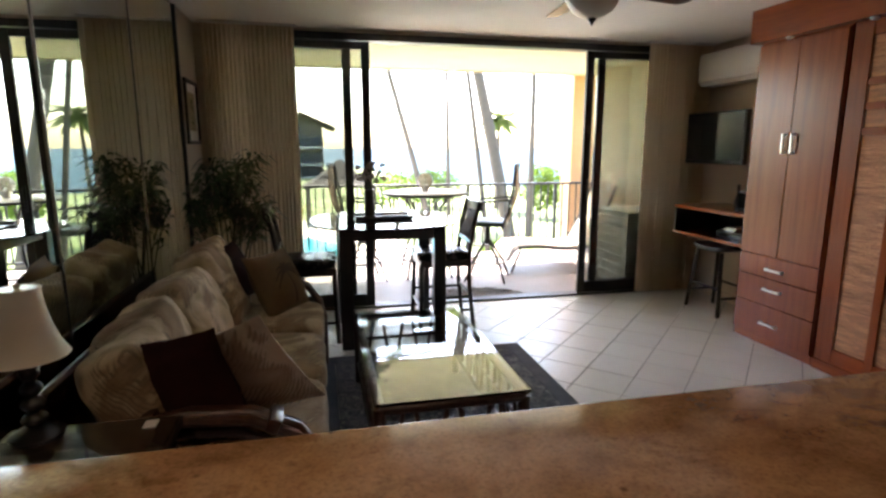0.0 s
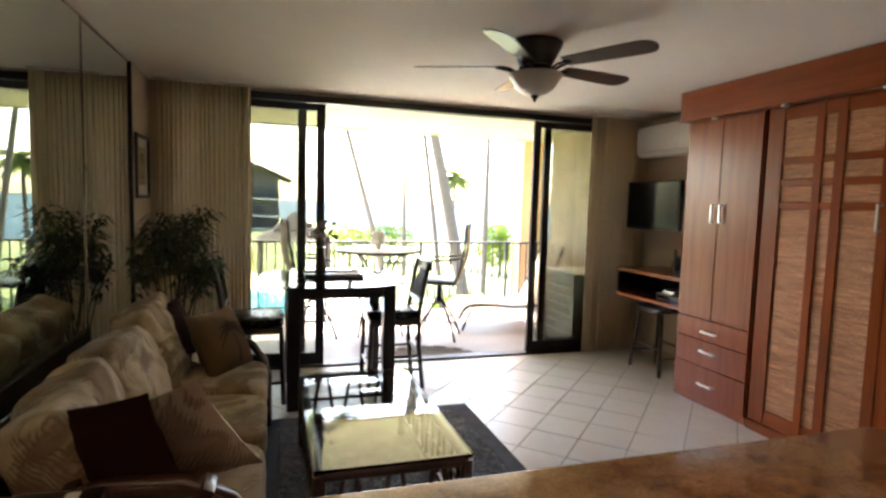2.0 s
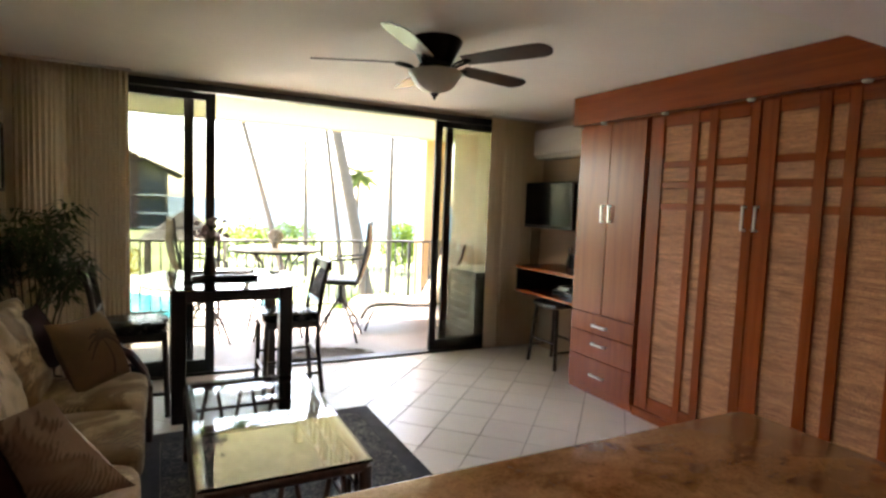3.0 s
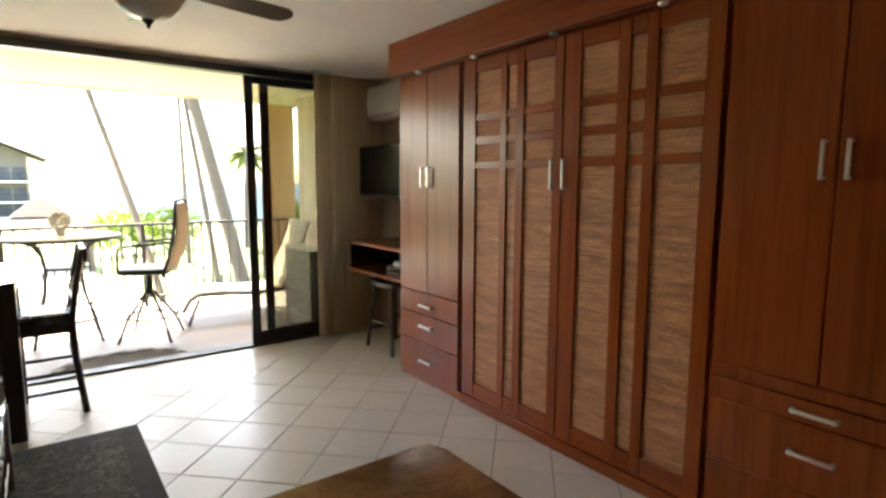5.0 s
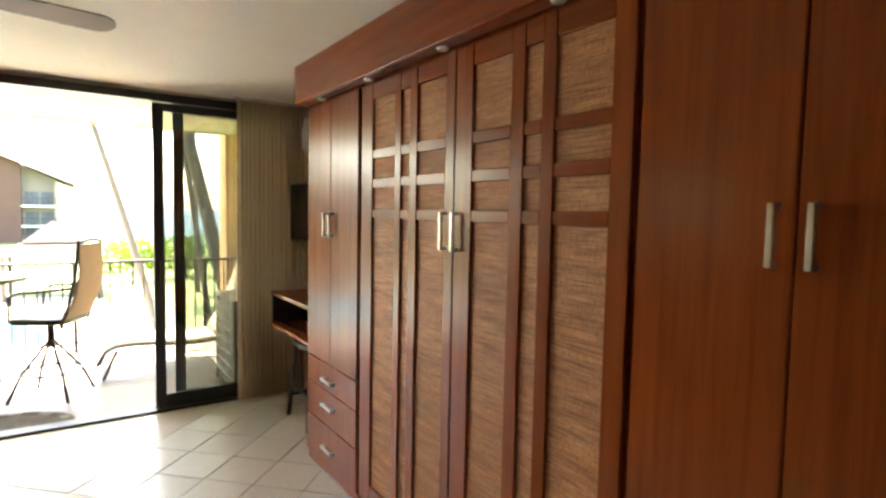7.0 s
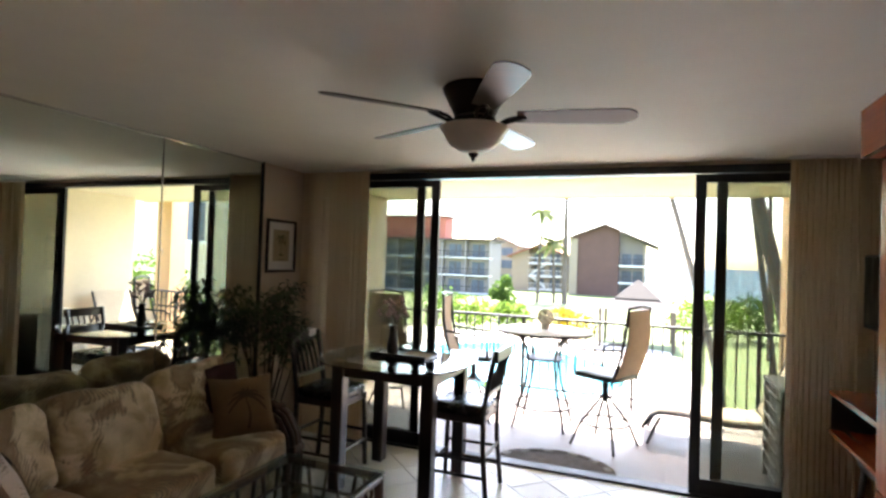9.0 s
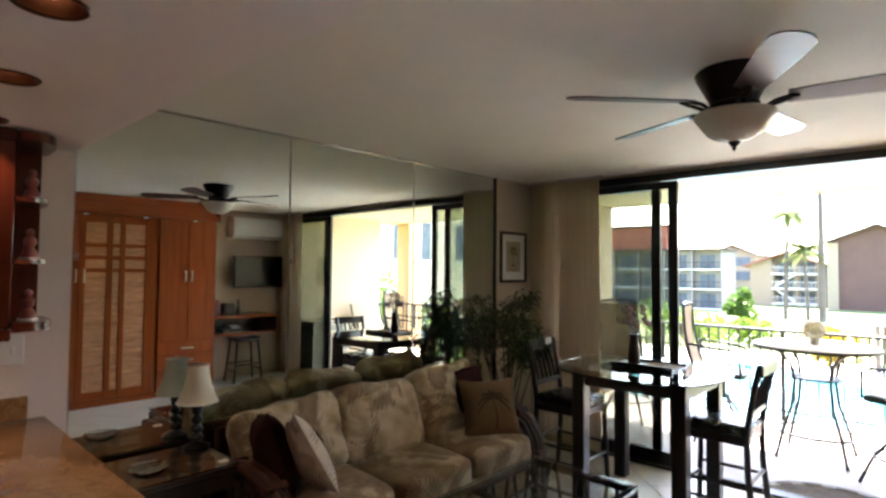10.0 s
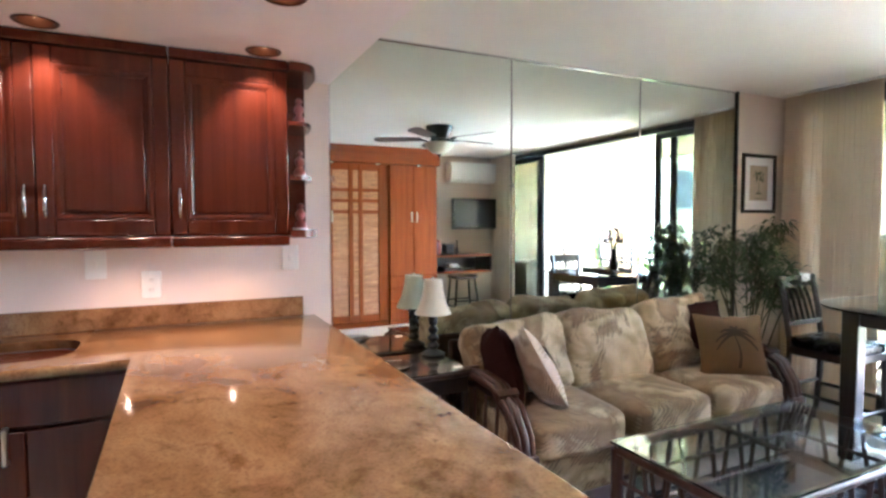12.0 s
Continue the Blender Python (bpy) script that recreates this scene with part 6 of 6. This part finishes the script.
def gable_house(name, x0, x1, y, z1, apex_x, apex_z, eave, wall, label, depth=12):
    """A gabled end wall facing the camera side, with a pitched roof running back."""
    t = thing(name, ((x0 + x1) / 2, y, GROUND), label, "building")
    bm = bmesh.new()
    f = [(x0, GROUND), (x1, GROUND), (x1, z1[1]), (apex_x, apex_z), (x0, z1[0])]
    a = [bm.verts.new((x, y, z)) for x, z in f]
    b = [bm.verts.new((x, y + depth, z)) for x, z in f]
    bm.faces.new(a); bm.faces.new(b[::-1])
    for k in range(5):
        bm.faces.new((a[k], a[(k + 1) % 5], b[(k + 1) % 5], b[k]))
    part("wall", bm, wall, t, smooth=False)
    for xe, ze in ((x0, z1[0]), (x1, z1[1])):
        bm = bmesh.new()
        dx, dz = xe - apex_x, ze - apex_z
        ex, ez = apex_x + dx * eave, apex_z + dz * eave
        q = [(apex_x, apex_z + 0.01), (ex, ez + 0.01), (ex, ez + 0.25), (apex_x, apex_z + 0.27)]
        a = [bm.verts.new((x, y - 0.8, z)) for x, z in q]
        b = [bm.verts.new((x, y + depth + 0.5, z)) for x, z in q]
        bm.faces.new(a); bm.faces.new(b[::-1])
        for k in range(4):
            bm.faces.new((a[k], a[(k + 1) % 4], b[(k + 1) % 4], b[k]))
        part("roof_slope", bm, "roof", t, smooth=False)
    return t

BY = 87.2
gh = gable_house("gable_building", -10.2, -2.95, BY, (5.5, 6.65), -5.0, 7.55, 1.05, "brick_brown", "brown shingled gable-end building with grey balconies", 16)
part("balcony_block", prism_x([(-2.94, GROUND), (0.75, GROUND), (0.75, 4.85), (-2.94, 6.6)], BY + 1.7, BY + 15), "stucco_grey", gh, smooth=False)
part("roof_wing", prism_x([(-2.6, 6.45), (2.7, 4.15), (2.7, 4.42), (-2.6, 6.75)], BY - 0.8, BY + 16.5), "roof", gh, smooth=False)
part("corner_post", B(-10.25, -9.05, BY - 0.25, BY - 0.005, GROUND, 5.45), "stucco_cream", gh, "cream corner pier", smooth=False)
part("end_wall", B(0.45, 0.75, BY + 0.1, BY + 1.69, GROUND, 4.7), "stucco_cream", gh, smooth=False)
for zb in (-3.1, -1.15, 1.43):
    part("balcony_slab", B(-2.94, 0.95, BY - 0.1, BY + 1.69, zb - 0.12, zb + 0.12), "slab", gh, smooth=False)
    for xa in (-2.6, -0.95):
        w = part("window", B(xa, xa + 1.4, BY + 1.62, BY + 1.695, zb + 0.14, zb + 1.85), "far_glass", gh, smooth=False)
        part("mullion", B(xa + 0.67, xa + 0.73, BY + 1.58, BY + 1.615, zb + 0.14, zb + 1.85), "roof", w, smooth=False)
    rb = bmesh.new()
    box(rb, -2.94, 0.9, BY - 0.06, BY, zb + 1.0, zb + 1.07)
    for q in range(26):
        box(rb, -2.9 + q * 0.15, -2.87 + q * 0.15, BY - 0.05, BY - 0.02, zb + 0.12, zb + 1.0)
    part("balcony_rail", rb, "rail", gh, smooth=False)

# cream building with open stair landings
SY = 90.7
g2 = gable_house("gable_building", -20.2, -17.4, SY, (2.55, 3.6), -17.5, 3.7, 1.0, "stucco_cream", "cream gabled apartment building with open stair landings", 14)
part("rear_wall", prism_x([(-17.39, GROUND), (-11.7, GROUND), (-11.7, 2.75), (-15.5, 4.2), (-17.39, 3.65)], SY + 2.0, SY + 13.9), "stucco_cream", g2, smooth=False)
part("roof_left", prism_x([(-21.0, 2.25), (-15.5, 4.35), (-15.5, 4.62), (-21.0, 2.52)], SY - 0.9, SY + 14.6), "rust_roof", g2, smooth=False)
part("roof_right", prism_x([(-15.49, 4.35), (-11.1, 2.60), (-11.1, 2.87), (-15.49, 4.62)], SY - 0.9, SY + 14.6), "rust_roof", g2, smooth=False)
for k, zb in enumerate((-2.9, -0.75, 1.35)):
    part("landing", B(-17.38, -11.9, SY - 0.1, SY + 1.99, zb - 0.12, zb + 0.12), "slab", g2, smooth=False)
    for xa in (-16.9, -14.2):
        part("window", B(xa, xa + 1.7, SY + 1.92, SY + 1.995, zb + 0.14, zb + 1.7), "far_glass", g2, smooth=False)
    rb = bmesh.new()
    box(rb, -17.38, -11.9, SY - 0.06, SY, zb + 0.95, zb + 1.03)
    for q in range(18):
        box(rb, -17.3 + q * 0.3, -17.26 + q * 0.3, SY - 0.05, SY - 0.02, zb + 0.12, zb + 0.95)
    part("landing_rail", rb, "slab", g2, smooth=False)
    x0, x1 = (-17.2, -14.6) if k % 2 else (-14.6, -17.2)
    if k < 2:
        part("stair_flight", prism_x(sorted([(x0, zb + 0.1), (x0, zb + 0.45)]) + sorted([(x1, zb + 1.95), (x1, zb + 2.3)], reverse=True), SY + 0.4, SY + 1.3), "slab", g2, smooth=False)
for xa in (-17.35, -14.5, -11.95):
    part("post", B(xa, xa + 0.22, SY - 0.05, SY + 0.17, GROUND, 2.8), "stucco_cream", g2, smooth=False)
g3 = gable_house("gable_building", -29.5, -22.6, 104.0, (4.5, 4.5), -26.2, 6.1, 1.15, "stucco_cream", "distant cream building with a rust-coloured gabled roof", 10)
for zb in (-2.6, 0.2, 2.6):
    part("window", B(-25.6, -23.4, 103.9, 103.995, zb, zb + 1.5), "far_glass", g3, smooth=False)

# neighbouring wing beyond the lanai side
nb = thing("neighbour_building", (21, 20, GROUND), "cream stucco neighbouring wing with a wide grey window", "building")
part("wall", B(17.0, 26.0, 13.0, 30.0, GROUND, 6.4), "stucco_wing", nb, smooth=False)
part("roof", B(16.4, 26.6, 12.4, 30.6, 6.41, 6.75), "roof", nb, smooth=False)
for ya in (14.2, 18.9, 23.6):
    w = part("window", B(16.94, 16.998, ya, ya + 2.6, 2.1, 4.1), "far_glass", nb, smooth=False)
    part("frame", B(16.90, 16.939, ya + 1.26, ya + 1.34, 2.1, 4.1), "slab", w, smooth=False)
    part("sill", B(16.85, 16.998, ya - 0.1, ya + 2.7, 1.95, 2.09), "slab", w, smooth=False)

# gazebo
gz = thing("gazebo", (1.2, 36.0, GROUND), "pool gazebo with a tiered shake roof", "gazebo")
def pyramid(cx, cy, z0, z1, r0, r1):
    bm = bmesh.new()
    lo = [bm.verts.new((cx + sx * r0, cy + sy * r0, z0)) for sx, sy in ((-1, -1), (1, -1), (1, 1), (-1, 1))]
    hi = [bm.verts.new((cx + sx * r1, cy + sy * r1, z1)) for sx, sy in ((-1, -1), (1, -1), (1, 1), (-1, 1))]
    bm.faces.new(lo[::-1]); bm.faces.new(hi)
    for k in range(4):
        bm.faces.new((lo[k], lo[(k + 1) % 4], hi[(k + 1) % 4], hi[k]))
    return bm
part("lower_roof", pyramid(1.2, 36.0, -0.95, -0.35, 2.3, 1.2), "gazebo_roof", gz, smooth=False)
part("upper_roof", pyramid(1.2, 36.0, -0.33, 0.75, 1.3, 0.05), "gazebo_roof", gz, smooth=False)
for sx in (-1, 1):
    for sy in (-1, 1):
        part("post", B(1.2 + sx * 2.0 - 0.1, 1.2 + sx * 2.0 + 0.1, 36 + sy * 2.0 - 0.1, 36 + sy * 2.0 + 0.1, GROUND, -0.9), "trunk", gz, smooth=False)

# shrubs: clumps of many small leaves with an uneven outline
def shrub(name, cx, cy, rx, ry, h, mat, label, n, seed, leaf=0.16):
    rng = random.Random(seed)
    t = thing(name, (cx, cy, GROUND), label, "shrub")
    bm = bmesh.new()
    blobs = [(rng.uniform(-rx, rx) * 0.7, rng.uniform(-ry, ry) * 0.7, rng.uniform(0.35, 0.8) * h, rng.uniform(0.3, 0.55) * min(h, rx * 1.2)) for _ in range(9)]
    for k in range(n):
        bx, by, bz, br = blobs[rng.randrange(9)]
        d = Vector((rng.gauss(0, 1), rng.gauss(0, 1), rng.gauss(0, 1))).normalized() * br * rng.uniform(0.75, 1.08)
        c = Vector((cx + bx, cy + by, GROUND + max(0.02, bz + d.z))) + Vector((d.x, d.y, 0))
        u = Vector((rng.gauss(0, 1), rng.gauss(0, 1), rng.gauss(0, 1))).normalized()
        w = u.orthogonal().normalized()
        s = leaf * rng.uniform(0.6, 1.3)
        bm.faces.new([bm.verts.new(c + q) for q in (u * s, w * s * 0.45, -u * s, -w * s * 0.45)])
    part("foliage", bm, mat, t, smooth=False)
    part("stem", Rod([(cx, cy, GROUND - 0.05), (cx, cy, GROUND + 0.5 * h)], 0.08, 6), "trunk", t)
    return t
shrub("yellow_shrub", -2.4, 34.5, 1.5, 0.9, 1.9, "yellow_leaf", "yellow-leaved shrub by the pool", 900, 1)
shrub("hedge", 5.2, 40.0, 2.3, 1.2, 2.9, "hedge", "rounded bright green garden shrub", 1500, 2)
shrub("hedge", 8.6, 42.0, 2.4, 1.4, 2.6, "hedge_dark", "rounded green garden shrub", 1500, 3)
shrub("shrub", -9.8, 37.0, 1.6, 1.0, 2.0, "hedge", "green shrub before the apartment building", 900, 4)
shrub("shrub", -12.6, 38.0, 1.8, 1.0, 2.4, "hedge_dark", "dark green shrub before the apartment building", 900, 5)
shrub("shrub", -9.4, 44.0, 0.8, 0.8, 4.3, "hedge_dark", "tall green tree-like shrub between the buildings", 1500, 46)
shrub("shrub", -7.6, 40.0, 1.3, 0.9, 1.7, "hedge", "green shrub beside the pool deck", 900, 6)
shrub("hedge", 5.4, 13.5, 1.6, 2.6, 1.3, "hedge", "bright green shrub close below the lanai", 2200, 7, 0.12)
shrub("topiary", 14.6, 34.0, 1.5, 1.5, 3.3, "hedge", "round clipped green tree in the garden", 1800, 51)
shrub("hedge", 8.0, 20.0, 2.6, 2.2, 1.0, "hedge", "low bright green hedge in the garden", 1800, 8)
shrub("shrub", 8.9, 9.5, 1.8, 2.4, 3.4, "hedge", "tall green shrub beside the lanai", 2600, 9, 0.13)
shrub("hedge", 11.5, 14.2, 2.2, 2.6, 5.0, "hedge", "tall bright green shrub beyond the lanai side", 2800, 41, 0.15)
rngf = random.Random(12)
for k in range(7):
    shrub("flower_bush", -4.5 + k * 1.25, 13.2 + rngf.uniform(-0.5, 0.5), 0.7, 0.5, 1.9, "pink_flower" if k % 2 or k > 3 else "hedge", "low pink flowering bush below the lanai" if k % 2 or k > 3 else "low green bush below the lanai", 420, 30 + k, 0.08)

# coconut palms
def palm(cx, cy, tx, ty, z1, r, seed, crown=2.4):
    rng = random.Random(seed)
    t = thing("palm_tree", (cx, cy, GROUND), "tall leaning coconut palm with a feathery crown", "palm tree")
    pts = []
    for k in range(11):
        u = k / 10
        pts.append((cx + (tx - cx) * (u ** 1.15), cy + (ty - cy) * (u ** 1.15), GROUND + (z1 - GROUND) * u))
    part("trunk", Rod(pts, r, 10, r * 0.6), "trunk", t)
    bm = bmesh.new()
    top = Vector((tx, ty, z1))
    for k in range(32):
        a = k * 2.399 + rng.uniform(-0.2, 0.2)
        el = rng.uniform(-0.35, 0.95)
        L = crown * rng.uniform(0.8, 1.1)
        prev = None
        for s in range(9):
            u = s / 8
            q = top + Vector((math.cos(a) * L * u * math.cos(el * (1 - u)), math.sin(a) * L * u * math.cos(el * (1 - u)), L * u * math.sin(el) - L * 0.55 * u * u))
            if prev is not None:
                d = (q - prev).normalized()
                side = d.cross(Vector((0, 0, 1))).normalized()
                w = 0.42 * crown / 2.4 * math.sin(math.pi * min(1, u * 0.85 + 0.12))
                for sgn in (-1, 1):
                    for g in (0.0, 0.33, 0.66):
                        p0 = prev.lerp(q, g)
                        tip = p0 + side * sgn * w + d * w * 0.5 + Vector((0, 0, -w * 0.45))
                        bm.faces.new((bm.verts.new(p0), bm.verts.new(p0 + d * 0.19), bm.verts.new(tip)))
            prev = q
    part("crown", bm, "palm_leaf", t, smooth=False)
    return t
palm(5.6, 15.0, 3.2, 15.3, 8.0, 0.20, 1)
palm(4.36, 20.8, 1.1, 21.0, 9.0, 0.13, 3)
palm(10.6, 27.0, 10.9, 27.5, 11.0, 0.16, 5)
palm(13.0, 40.0, 13.2, 40.0, 3.6, 0.16, 6, 2.1)
palm(-10.9, 66.0, -10.6, 66.0, 7.7, 0.22, 7, 2.9)
palm(-9.0, 66.5, -9.3, 66.5, 4.0, 0.20, 12, 2.6)
palm(-7.7, 66.0, -7.8, 66.0, 15.5, 0.34, 8, 3.2)
palm(5.2, 16.5, 3.7, 16.8, 8.6, 0.09, 11)
palm(7.9, 34.0, 7.7, 34.0, 9.5, 0.15, 9, 2.6)

# ---------- floor tiles ----------
PITCH, U0, V0 = 0.305, 3.682, -0.089
R2 = math.sqrt(0.5)
half = PITCH / 2 - 0.0025
bm = bmesh.new()
lo = [bm.verts.new((x * half, y * half, -0.008)) for x, y in ((-1, -1), (1, -1), (1, 1), (-1, 1))]
hi = [bm.verts.new((x * (half - 0.0025), y * (half - 0.0025), 0.0)) for x, y in ((-1, -1), (1, -1), (1, 1), (-1, 1))]
mid_r = [bm.verts.new((x * half, y * half, -0.002)) for x, y in ((-1, -1), (1, -1), (1, 1), (-1, 1))]
bm.faces.new(hi)
for k in range(4):
    j = (k + 1) % 4
    bm.faces.new((lo[k], lo[j], mid_r[j], mid_r[k]))
    bm.faces.new((mid_r[k], mid_r[j], hi[j], hi[k]))
tile_mesh = mesh_of("tile", bm, "tile", smooth=False)
rest = bmesh.new()
count = 0
FX0, FX1, FY0, FY1 = XL + 0.003, XR - 0.003, -2.395, YW - 0.012
for i in range(-40, 41):
    for j in range(-40, 41):
        u, v2 = U0 + (i + 0.5) * PITCH, V0 + (j + 0.5) * PITCH
        cx, cy = (u - v2) * R2, (u + v2) * R2
        d = half / R2
        if cx + d < FX0 or cx - d > FX1 or cy + d < FY0 or cy - d > FY1:
            continue
        inside = cx - d > FX0 and cx + d < FX1 and cy - d > FY0 and cy + d < FY1
        if inside and cy > 0.9 and count < 300:
            ob = new("tile", tile_mesh)
            ob.parent = floor
            ob.matrix_basis = pose(cx, cy, 0.0005 * math.sin(i * 3.7 + j * 1.9), 0, 0, 45)
            count += 1
        else:
            poly = clip_poly([(cx + d, cy), (cx, cy + d), (cx - d, cy), (cx, cy - d)], FX0, FX1, FY0, FY1)
            if len(poly) > 2:
                prism(rest, poly, -0.008, 0.0)
cut = part("cut_tiles", rest, "tile", floor, smooth=False)
cut["kind"] = "stuff"
